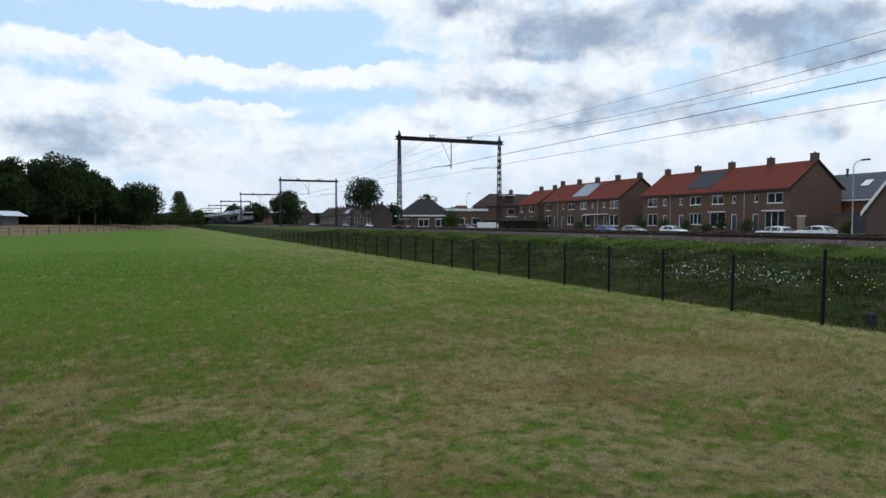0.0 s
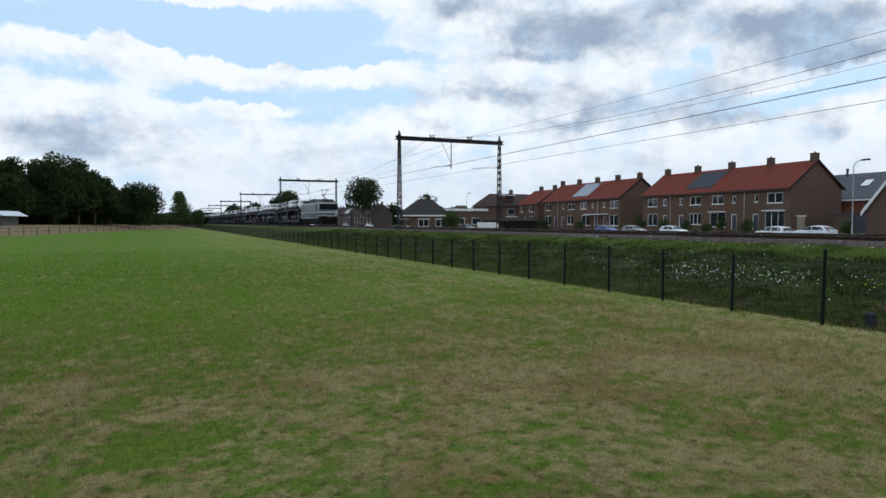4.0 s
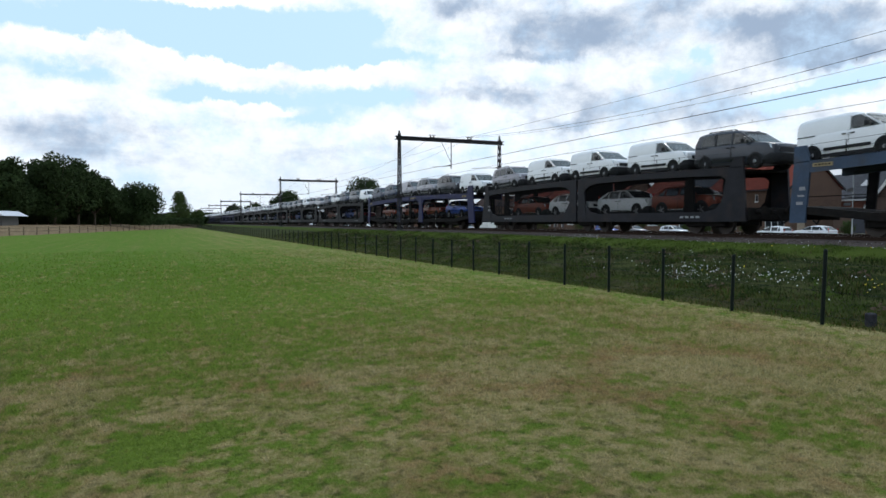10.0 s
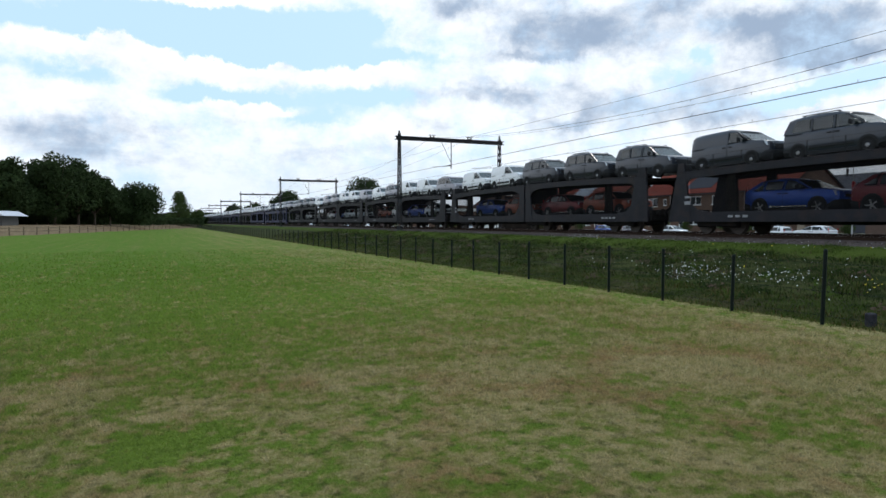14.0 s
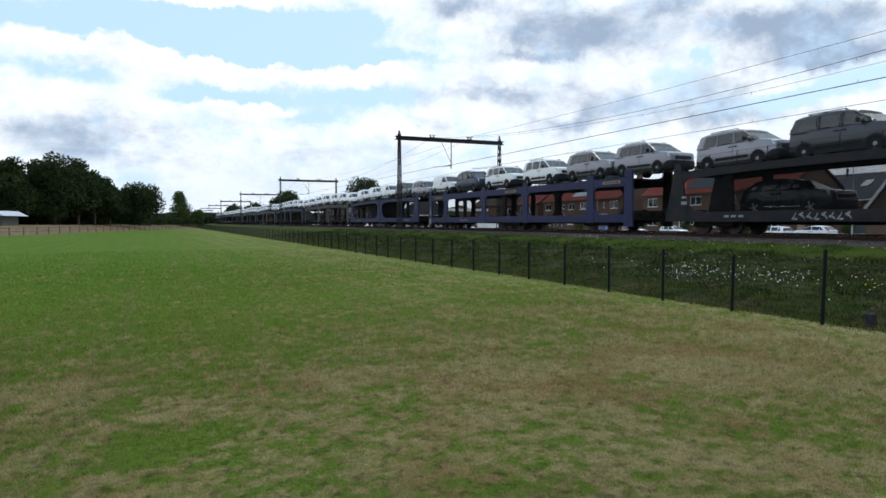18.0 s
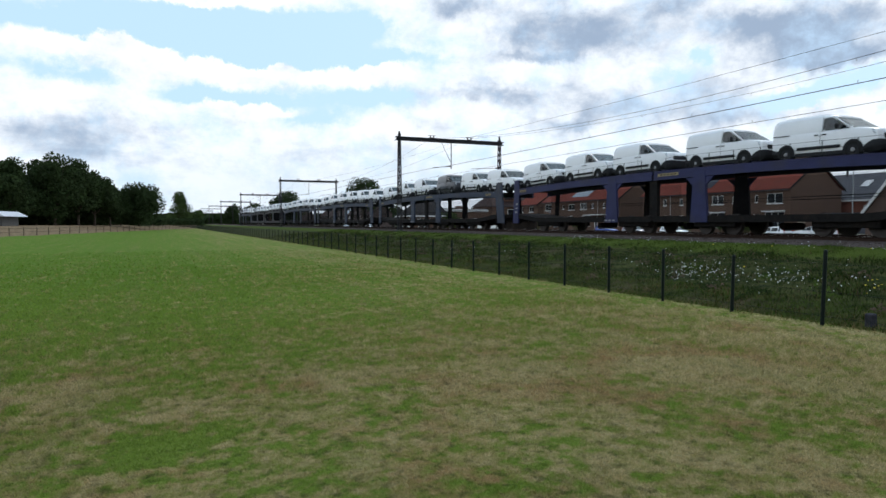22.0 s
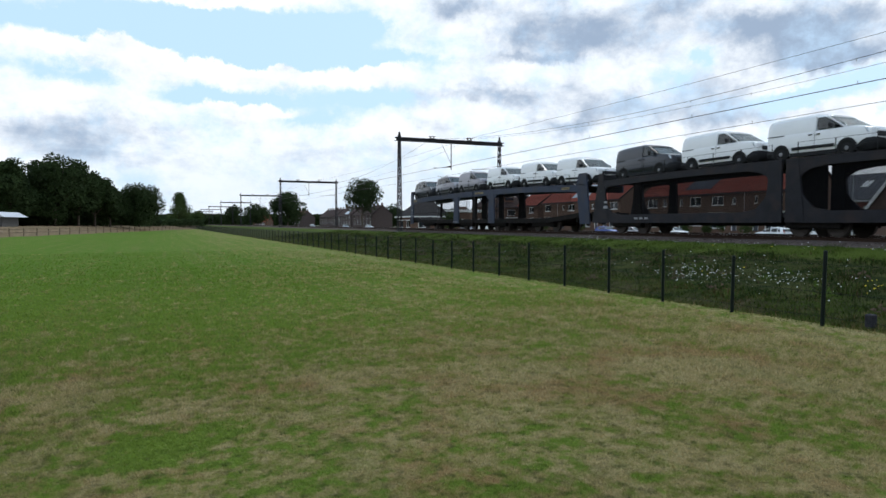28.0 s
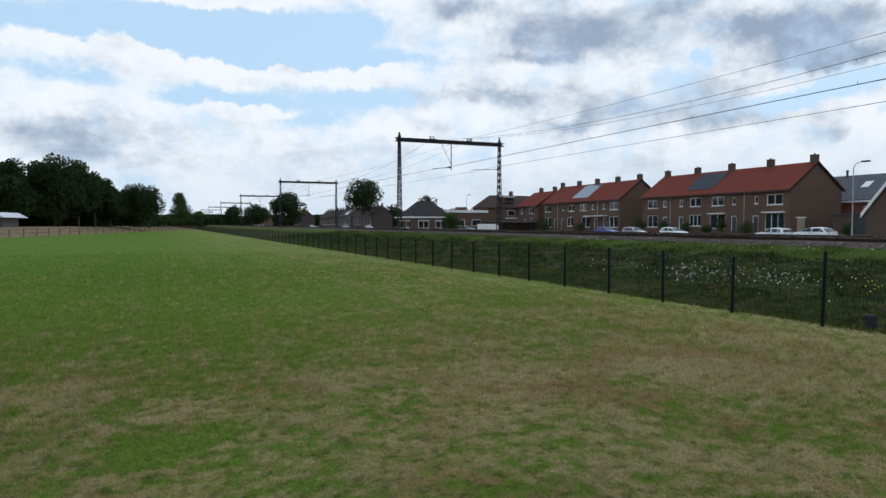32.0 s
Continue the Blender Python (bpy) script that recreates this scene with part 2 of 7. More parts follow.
def bank(x):
    pts = ((-9999, 0), (7.5, 0), (9.8, -0.06), (10.9, -0.05), (11.6, 0.12), (18.4, 0.68), (20.3, 0.98), (20.6, 0.8), (32.2, 0.8), (36, 0.35), (46, 0.0), (62, -0.25), (75, -0.2), (9999, 0.0))
    for (a, za), (b, zb) in zip(pts, pts[1:]):
        if a <= x <= b:
            return za + (zb - za) * (x - a) / (b - a)
    return 0.0


def height(x, y):
    z = bank(x)
    e = (y - 94.0) * 0.2241 - (x + 18.1)
    if x < 14 and e > 0:
        k = min(1.0, e / 11.0)
        z += 1.28 * k * k * (3 - 2 * k) * min(1, max(0, (9 - x) / 9))
    return z + 0.02 * noise.noise((x * 0.15, y * 0.15, 3.1))


SPOTS = [(-0.05, 5.4, 0.5, -0.7), (0.45, 5.6, 0.3, -0.4), (1.75, 7.1, 0.7, 0.45), (-1.1, 7.6, 0.9, 0.45), (0.2, 6.5, 0.6, 0.35), (3.4, 6.2, 1.0, 0.3), (4.6, 4.2, 1.1, -0.3), (5.8, 3.4, 1.3, -0.3), (6.0, 6.2, 1.4, 0.3)]   # x, y, radius, dryness


def ground_mats():
    ms = []
    for name in ("field_grass", "bank_grass", "field_blade"):
        m = bpy.data.materials.new(name)
        m.use_nodes = True
        nt = m.node_tree
        N, L = nt.nodes.new, nt.links.new
        b = nt.nodes["Principled BSDF"]
        b.inputs["Roughness"].default_value = 0.95
        b.inputs["Specular IOR Level"].default_value = 0.03
        co = N("ShaderNodeTexCoord").outputs["Object"]

        def nz(s, d=6, rough=0.6, stretch=None, co=co, N=N, L=L):
            n = N("ShaderNodeTexNoise")
            n.inputs["Scale"].default_value, n.inputs["Detail"].default_value, n.inputs["Roughness"].default_value = s, d, rough
            if stretch:
                mp = N("ShaderNodeMapping")
                mp.inputs["Scale"].default_value = stretch
                mp.inputs["Rotation"].default_value = (0, 0, radians(1.9))
                L(co, mp.inputs[0])
                L(mp.outputs[0], n.inputs["Vector"])
            else:
                L(co, n.inputs["Vector"])
            return n.outputs["Fac"]

        def rng(v, a, c, lo=0.0, hi=1.0, N=N, L=L):
            r = N("ShaderNodeMapRange")
            r.interpolation_type = "SMOOTHSTEP"
            for i, q in enumerate((a, c, lo, hi)):
                r.inputs[i + 1].default_value = q
            L(v, r.inputs[0])
            return r.outputs[0]

        def math2(op, u, v, N=N, L=L, clamp=False):
            n = N("ShaderNodeMath")
            n.operation, n.use_clamp = op, clamp
            for i, q in enumerate((u, v)):
                if hasattr(q, "is_output"):
                    L(q, n.inputs[i])
                else:
                    n.inputs[i].default_value = q
            return n.outputs[0]

        def mixc(f, a, c, N=N, L=L):
            n = N("ShaderNodeMix")
            n.data_type = "RGBA"
            for i, q in ((0, f), (6, a), (7, c)):
                if hasattr(q, "is_output"):
                    L(q, n.inputs[i])
                else:
                    n.inputs[i].default_value = q if i == 0 else (*q, 1)
            return n.outputs[2]

        sp = N("ShaderNodeSeparateXYZ")
        L(co, sp.inputs[0])
        X, Y, _ = sp.outputs
        grain = rng(nz(60, 4, 0.7), 0.3, 0.7)
        blades = rng(nz(24, 5, 0.75), 0.36, 0.64)
        if name != "bank_grass":
            leaf = name == "field_blade"
            if leaf:                                            # single blades differ in lightness
                one = N("ShaderNodeNewGeometry").outputs["Random Per Island"]
            else:
                one = rng(nz(9.0, 9, 0.92), 0.36, 0.64)
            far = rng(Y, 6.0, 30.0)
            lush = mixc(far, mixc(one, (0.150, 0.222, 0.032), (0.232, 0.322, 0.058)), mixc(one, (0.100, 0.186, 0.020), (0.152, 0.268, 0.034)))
            olive = mixc(one, (0.210, 0.216, 0.056), (0.325, 0.312, 0.095))
            straw = mixc(one, (0.330, 0.266, 0.128), (0.63, 0.508, 0.280))
            brown = mixc(one, (0.300, 0.194, 0.095), (0.50, 0.328, 0.170))
            patch = nz(0.42, 4, 0.55)
            tuft = nz(1.5, 5, 0.65)
            clump = nz(5.0, 4, 0.65)
            lane = nz(1.0, 3, 0.55, (1.3, 0.035, 1))
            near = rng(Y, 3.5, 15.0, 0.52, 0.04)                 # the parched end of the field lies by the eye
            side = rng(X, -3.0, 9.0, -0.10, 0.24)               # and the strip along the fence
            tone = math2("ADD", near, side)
            for field, gain in ((patch, 0.8), (lane, 0.8), (tuft, 1.7), (clump, 3.0)):
                tone = math2("ADD", tone, math2("MULTIPLY", math2("SUBTRACT", field, 0.5), gain))
            for px, py, pr, k in SPOTS:                         # lush and bare spots of their own
                d = math2("ADD", math2("POWER", math2("SUBTRACT", X, px), 2.0), math2("POWER", math2("SUBTRACT", Y, py), 2.0))
                tone = math2("ADD", tone, math2("MULTIPLY", rng(d, 0.0, pr * pr, 1.0, 0.0), k))
            wear = math2("ADD", tone, math2("MULTIPLY", math2("SUBTRACT", nz(0.9), 0.5), 0.8))
            green = mixc(rng(wear, 0.02, 0.50), lush, olive)
            dry = mixc(rng(nz(0.8, 5, 0.6), 0.47, 0.66), straw, brown)
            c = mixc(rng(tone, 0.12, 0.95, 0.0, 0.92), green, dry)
            c = mixc(rng(lane, 0.54, 0.70, 0, 0.34), c, (0.20, 0.235, 0.075))
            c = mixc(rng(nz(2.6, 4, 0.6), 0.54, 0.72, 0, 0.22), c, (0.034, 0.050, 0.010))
            # random dark spots stand in for the gaps between tufts
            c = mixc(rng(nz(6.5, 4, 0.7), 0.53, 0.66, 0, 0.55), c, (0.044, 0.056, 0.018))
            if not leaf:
                c = mixc(0.30, c, (0.018, 0.046, 0.004))        # the sward's self-shadowing, mixed into the ground colour
                # pale hay left lying and dark flecks
                mown = rng(Y, 4.0, 16.0, 1.0, 0.15)
                c = mixc(math2("MULTIPLY", mown, rng(nz(18, 4, 0.7), 0.56, 0.68, 0, 0.5)), c, (0.34, 0.28, 0.14))
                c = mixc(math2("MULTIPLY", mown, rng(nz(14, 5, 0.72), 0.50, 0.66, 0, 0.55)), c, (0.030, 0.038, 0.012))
                # the rough dry land past the field's edge
                edge = math2("SUBTRACT", math2("MULTIPLY", math2("SUBTRACT", Y, 94.0), 0.2241), math2("ADD", X, 18.1))
                edge = math2("ADD", edge, math2("MULTIPLY", math2("SUBTRACT", nz(0.5), 0.5), 3.0))
                rough_land = mixc(rng(nz(1.5, 6), 0.35, 0.7), (0.15, 0.11, 0.068), (0.27, 0.195, 0.125))
                far_land = mixc(rng(nz(0.05, 4), 0.4, 0.6), (0.06, 0.08, 0.03), (0.10, 0.10, 0.05))
                c2 = mixc(rng(edge, 26, 32), rough_land, far_land)
                c = mixc(rng(edge, -0.4, 0.8), c, c2)
        else:
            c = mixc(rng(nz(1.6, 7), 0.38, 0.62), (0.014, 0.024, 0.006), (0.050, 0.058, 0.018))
            c = mixc(rng(nz(0.5, 5), 0.52, 0.70), c, (0.075, 0.060, 0.034))
            c = mixc(math2("MULTIPLY", rng(X, 17.6, 19.0), rng(X, 20.8, 20.3)), c, mixc(blades, (0.035, 0.060, 0.010), (0.085, 0.118, 0.020)))
            c = mixc(rng(X, 33, 36), c, mixc(blades, (0.09, 0.10, 0.05), (0.14, 0.13, 0.09)))
        c = mixc(math2("MULTIPLY", grain, 0.15), c, (0.04, 0.045, 0.015))
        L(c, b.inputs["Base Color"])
        if name == "field_blade":                               # thin blades let light through
            tl = N("ShaderNodeBsdfTranslucent")
            L(c, tl.inputs[0])
            ms2 = N("ShaderNodeMixShader")
            ms2.inputs[0].default_value = 0.5
            L(b.outputs[0], ms2.inputs[1])
            L(tl.outputs[0], ms2.inputs[2])
            L(ms2.outputs[0], nt.nodes["Material Output"].inputs[0])
            ms.append(m)
            continue
        bp = N("ShaderNodeBump")
        bp.inputs["Strength"].default_value, bp.inputs["Distance"].default_value = 0.6, 0.05
        L(math2("ADD", nz(30, 5, 0.7), math2("MULTIPLY", nz(6, 4), 1.2)), bp.inputs["Height"])
        L(bp.outputs[0], b.inputs["Normal"])
        ms.append(m)
    return ms



def build_ground():
    xs = [-3000, -1500, -700, -350, -200, -130, -90] + [-60 + 4 * i for i in range(16)] + [4, 7, 9, 10.9, 11.25, 11.6, 13, 15, 17, 18.4, 19.3, 20.3, 20.6, 24, 28, 32.2, 34, 36, 40, 44, 60, 90, 150, 300, 700, 1500, 3000]
    ys = [-3000, -1500, -800, -400, -200, -100, -50, -25] + [-12 + 4 * i for i in range(60)] + [240, 280, 340, 420, 560, 800, 1300, 2200, 3400]
    bm = bmesh.new()
    vs = [[bm.verts.new((x, y, height(x, y))) for x in xs] for y in ys]
    for j in range(len(ys) - 1):
        for i in range(len(xs) - 1):
            f = bm.faces.new((vs[j][i], vs[j][i + 1], vs[j + 1][i + 1], vs[j + 1][i]))
            f.material_index = 1 if xs[i] >= 10.9 else 0
            f.smooth = True
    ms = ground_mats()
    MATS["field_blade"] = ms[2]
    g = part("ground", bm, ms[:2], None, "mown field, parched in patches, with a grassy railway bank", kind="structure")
    return g


build_ground()

rust = mat("rusty_steel", (0.045, 0.029, 0.022), 0.75, 0.3, 0.3, 9, 0.2, spec=0.12)
railtop = mat("worn_rail_head", (0.42, 0.40, 0.38), 0.3, 0.9, 0.1, 12)
stone = mat("ballast", (0.098, 0.078, 0.069), 0.95, 0, 0.6, 14, 1.0, 28, ((0.040, 0.026, 0.020), 0.85, 5.0), spec=0.03)
concrete = mat("concrete", (0.30, 0.29, 0.27), 0.85, 0, 0.2, 5, 0.2, 60, ((0.12, 0.11, 0.09), 0.6, 2.0))
galv = mat("weathered_galvanised_steel", (0.035, 0.036, 0.040), 0.6, 0.3, 0.25, 4, 0.1, 50, ((0.07, 0.04, 0.025), 0.5, 2.5), spec=0.12)
darkgreen = mat("dark_green_paint", (0.007, 0.011, 0.010), 0.5, 0, 0.2, 8, spec=0.12)
wirem = mat("copper_wire", (0.05, 0.045, 0.04), 0.5, 0.6, 0.1, 5)
porc = mat("brown_porcelain", (0.06, 0.035, 0.025), 0.3, 0, 0.1, 8)


def build_track():
    bm = bmesh.new()
    prof = [(20.45, 0.66), (21.5, 1.05), (22.2, 1.09), (29.9, 1.09), (30.6, 1.05), (31.7, 0.70)]
    ys = [-700 + 20 * i for i in range(34)] + [-20 + 1.5 * i for i in range(70)] + [90 + 20 * i for i in range(48)]
    ys = sorted(set(ys))
    rows = [[bm.verts.new((x + (0.12 * noise.noise((x, y * 0.9, 0)) if i in (0, 1, 4, 5) else 0), y, z + 0.03 * noise.noise((x * 3, y * 1.7, 5)))) for i, (x, z) in enumerate(prof)] for y in ys]
    for a, b in zip(rows, rows[1:]):
        for i in range(len(prof) - 1):
            bm.faces.new((a[i], a[i + 1], b[i + 1], b[i]))
    bed = part("track_bed", bm, stone, None, "grey-brown stone ballast bed of a double track", kind="structure")
    rng = random.Random(4)
    # loose stones on the near shoulder
    tv, tf = [], []
    for k in range(5200):
        y = 4 + 66 * rng.random() ** 1.4
        u = rng.random()
        x, z = (20.6 + u * 0.95, 0.72 + u * 0.34) if rng.random() < 0.8 else (21.5 + u * 1.6, 1.08)
        r = rng.uniform(0.03, 0.065)
        n0 = len(tv)
        for dx, dy, dz in ((1, 0, 0), (-1, 0, 0), (0, 1, 0), (0, -1, 0), (0, 0, 1), (0, 0, -1)):
            s = r * rng.uniform(0.6, 1.25)
            tv.append((x + dx * s, y + dy * s, z + dz * s * 0.8))
        tf += [(n0 + a, n0 + b, n0 + c) for a, b, c in ((0, 2, 4), (2, 1, 4), (1, 3, 4), (3, 0, 4), (2, 0, 5), (1, 2, 5), (3, 1, 5), (0, 3, 5))]
    me = bpy.data.meshes.new("ballast_stones")
    me.from_pydata(tv, [], tf)
    me.materials.append(stone)
    tagged(new("ballast_stones", me), "loose grey-brown ballast stones beside the track", "stones", kind="stuff")
    for cx in (NEAR, FAR):
        for s in (-1, 1):
            x = cx + s * 0.752
            bm = bmesh.new()
            prism(bm, [(x - 0.036, RAIL), (x + 0.036, RAIL), (x + 0.036, RAIL - 0.04), (x + 0.011, RAIL - 0.055), (x + 0.011, RAIL - 0.135),
                       (x + 0.07, RAIL - 0.155), (x + 0.07, RAIL - 0.17), (x - 0.07, RAIL - 0.17), (x - 0.07, RAIL - 0.155), (x - 0.011, RAIL - 0.135),
                       (x - 0.011, RAIL - 0.055), (x - 0.036, RAIL - 0.04)], "y", -700, 1000)
            for f in bm.faces:
                if f.normal.z > 0.9 and f.calc_center_median().z > RAIL - 0.01:
                    f.material_index = 1
            part("rail", bm, [rust, railtop], bed)
    first = part("sleeper", B(-1.25, 1.25, -0.13, 0.13, -0.22, 0, bev=0.02), concrete, bed)
    first.matrix_basis = pose(NEAR, 4, RAIL - 0.17)
    for cx, n in ((NEAR, 70), (FAR, 30)):
        for i in range(n):
            if cx == NEAR and i == 0:
                continue
            again(first, pose(cx, 4 + 0.6 * i, RAIL - 0.17))


build_track()


# ---- overhead line ----
def portal(y, first=None):
    if first is not None:
        return copy_thing(first, pose(0, y, 0))
    p = thing("catenary_portal", "dark lattice steel portal spanning both railway tracks", "portal", pose(0, y, 0), "portals over the track")
    for px, foot in ((20.5, 0.85), (31.07, 0.8)):
        bm = bmesh.new()
        top = 10.05
        w0, w1 = 0.24, 0.11

        def leg(sx, sy, z, px=px, foot=foot, top=top):
            k = (z - foot) / (top - foot)
            w = w0 + (w1 - w0) * k
            return (px + sx * w * 0.7, sy * w, z)

        for sx in (-1, 1):
            for sy in (-1, 1):
                beam(bm, leg(sx, sy, foot), leg(sx, sy, top), 0.065)
        zz = [foot + (top - foot) * i / 15 for i in range(16)]
        for i in range(15):
            s = 1 if i % 2 else -1
            for sx in (-1, 1):
                beam(bm, leg(sx, s, zz[i]), leg(sx, -s, zz[i + 1]), 0.04)
            for sy in (-1, 1):
                beam(bm, leg(s, sy, zz[i]), leg(-s, sy, zz[i + 1]), 0.04)
        part("lattice_post", bm, galv, p)
        part("foot", B(px - 0.4, px + 0.4, -0.45, 0.45, 0.5, foot + 0.2, bev=0.04), mat("dark_stained_concrete", (0.09, 0.085, 0.075), 0.9, 0, 0.3, 4), p, "stained concrete footing")
    bm = bmesh.new()
    for dy in (-0.14, 0.14):
        for z in (9.5, 9.78):
            beam(bm, (20.1, dy, z), (31.5, dy, z), 0.075)
    for i in range(22):
        x0, x1 = 20.2 + i * 0.51, 20.2 + (i + 1) * 0.51
        za, zb = (9.5, 9.78) if i % 2 else (9.78, 9.5)
        for dy in (-0.14, 0.14):
            beam(bm, (x0, dy, za), (x1, dy, zb), 0.045)
    box(bm, 20.2, 31.4, -0.02, 0.02, 9.5, 9.78)
    part("crossbeam", bm, galv, p)
    for x in (23.8, 27.75):
        bm = bmesh.new()
        beam(bm, (x - 0.25, 0, 9.86), (x + 0.25, 0, 9.86), 0.12, 0.06)
        for dx in (-0.17, 0.17):
            tube(bm, (x + dx, 0, 9.86), (x + dx, 0, 10.05), 0.07, 0.05, 8)
        beam(bm, (x - 0.35, 0, 10.06), (x + 0.35, 0, 10.06), 0.06, 0.05)
        part("insulator", bm, porc, p, "brown porcelain insulators")
    bm = bmesh.new()
    beam(bm, (25.8, 0, 9.5), (25.8, 0, 6.95), 0.07)
    beam(bm, (24.75, 0, 9.5), (25.75, 0, 7.6), 0.03)
    part("drop_post", bm, galv, p)
    part("steady_arm", beam(beam(bmesh.new(), (25.8, 0, 7.2), (23.9, 0, 7.05), 0.045), (25.8, 0, 7.3), (25.4, 0, 7.2), 0.1), galv, p)
    part("steady_arm", beam(beam(bmesh.new(), (31.0, 0, 7.2), (28.0, 0, 7.05), 0.045), (31.0, 0, 7.22), (30.6, 0, 7.2), 0.1), galv, p)
    part("earth_clamp", B(20.42, 20.58, -0.05, 0.05, 10.05, 10.3), galv, p)
    part("earth_clamp", B(31.0, 31.14, -0.05, 0.05, 10.05, 10.35), galv, p)
    return p


SUPPORTS = [57.6 + 66.1 * k for k in range(-3, 10)]
first_portal = portal(SUPPORTS[3])
for k, yy in enumerate(SUPPORTS):
    if k != 3:
        portal(yy, first_portal)


def cable(name, label, fx, fz, r):
    bm = bmesh.new()
    ys = []
    for a, b in zip(SUPPORTS, SUPPORTS[1:]):
        n = 22 if a < 130 else 6
        ys += [a + (b - a) * i / n for i in range(n)]
    ys.append(SUPPORTS[-1])
    prev = None
    for y in ys:
        ring = [bm.verts.new((fx(y) + r * math.cos(q), y, fz(y) + r * math.sin(q))) for q in (0.6, 2.17, 3.74, 5.31)]
        if prev:
            for i in range(4):
                bm.faces.new((prev[i], prev[(i + 1) % 4], ring[(i + 1) % 4], ring[i]))
        prev = ring
    return tagged(part(name, bm, wirem), label, "wire", "overhead wires")


def span(y):
    """-1 to 1 between two supports."""
    k = ((y - SUPPORTS[0]) / 66.1) % 1.0
    return 2 * k - 1


near_c = cable("contact_wire", "thick copper contact wire over the near track", lambda y: NEAR + 0.2 * span(y), lambda y: 6.96, 0.018)
far_c = cable("contact_wire", "copper contact wire over the far track", lambda y: FAR - 0.2 * span(y), lambda y: 6.92, 0.013)
near_m = cable("carrier_wire", "sagging carrier wire above the near contact wire", lambda y: 23.8, lambda y: 7.74 + 2.1 * span(y) ** 2, 0.011)
far_m = cable("carrier_wire", "sagging carrier wire above the far contact wire", lambda y: 27.8, lambda y: 8.4 + 1.6 * span(y) ** 2, 0.009)
cable("feeder_wire", "thin feeder wire strung over the portals", lambda y: 27.6, lambda y: 9.66 + 0.4 * span(y) ** 2, 0.010)
for c, x, lo, mid, rise in ((near_m, 23.9, 6.97, 7.74, 2.1), (far_m, 27.95, 6.93, 8.4, 1.6)):
    for a in SUPPORTS[2:7]:
        for i in range(1, 8):
            y = a + 66.1 * i / 8
            z = mid + rise * span(y) ** 2
            part("dropper_clamp", tube(bmesh.new(), (x, y, lo - 0.03), (x, y, lo + 0.10), 0.012, n=5), wirem, c)
            part("dropper_clamp", tube(bmesh.new(), (x - 0.1, y, z - 0.10), (x - 0.1, y, z + 0.02), 0.010, n=5), wirem, c)


# ---- fence along the foot of the bank ----
def build_fence():
    f = thing("railway_fence", "dark green steel post and wire mesh fence", "fence", pose(0, 0, 0))
    rng = random.Random(2)
    bm = bmesh.new()
    tube(bm, (0, 0, -0.2), (0, 0, 1.1), 0.034, n=8)
    tube(bm, (0, 0, 1.1), (0, 0, 1.125), 0.04, 0.02, n=8)
    first = part("post", bm, darkgreen, f)
    ys = [7.75 + 1.985 * i for i in range(-8, 190)]
    for i, y in enumerate(ys):
        z = 0.16 if abs(y - 7.75) < 0.1 else rng.uniform(-0.03, 0.03) - (0.05 if y > 18 else 0)
        m = pose(10.6 + rng.uniform(-0.02, 0.02), y, z, rng.uniform(-1.2, 1.2), rng.uniform(-1.2, 1.2), 0)
        if i == 0:
            first.matrix_basis = m
        else:
            again(first, m)
    for z in (0.12, 0.55, 1.04):
        part("tension_wire", beam(bmesh.new(), (10.6, ys[0], z), (10.6, ys[-1], z), 0.006), darkgreen, f)
    # the mesh itself: thin upright and level rods
    tv, tf = [], []
    def rod(p, q, w):
        n0 = len(tv)
        d = (0.0, w, 0.0) if abs(q[2] - p[2]) > 0.1 else (0.0, 0.0, w)
        for c in (p, q):
            for s in (-1, 1):
                tv.append((c[0], c[1] + s * d[1], c[2] + s * d[2]))
        tf.append((n0, n0 + 1, n0 + 3, n0 + 2))
    y = -6.0
    while y < 60:
        rod((10.565, y, 0.03), (10.565, y, 1.05), 0.0006)
        y += 0.06
    for i in range(7):
        rod((10.563, -6, 0.05 + i * 0.165), (10.563, 380, 0.05 + i * 0.165), 0.0008)
    me = bpy.data.meshes.new("wire_mesh")
    me.from_pydata(tv, [], tf)
    me.materials.append(darkgreen)
    o = new("wire_mesh", me)
    o.parent = f
    tagged(o, "thin dark green wire mesh", kind="stuff")


build_fence()


def left_fence():
    f = thing("field_fence", "low weathered wooden post and rail fence", "fence", pose(0, 0, 0))
    wood = mat("weathered_wood", (0.13, 0.095, 0.06), 0.9, 0, 0.3, 8, 0.4, 30)
    first = None
    pts = [(-18.1 + 0.2241 * (y - 94.0) - 0.6, y) for y in [54 + 4.0 * i for i in range(44)]]
    for i, (x, y) in enumerate(pts):
        z = height(x, y)
        m = pose(x, y, z, 0, (i * 37 % 7 - 3) * 0.8, 0)
        if first is None:
            first = part("post", tube(bmesh.new(), (0, 0, -0.2), (0, 0, 1.15), 0.075, 0.065, 7), wood, f)
            first.matrix_basis = m
        else:
            again(first, m)
    for (x0, y0), (x1, y1) in zip(pts, pts[1:]):
        for h in (0.55, 1.0):
            part("rail", beam(bmesh.new(), (x0, y0, height(x0, y0) + h), (x1, y1, height(x1, y1) + h), 0.03, 0.08), wood, f)


left_fence()

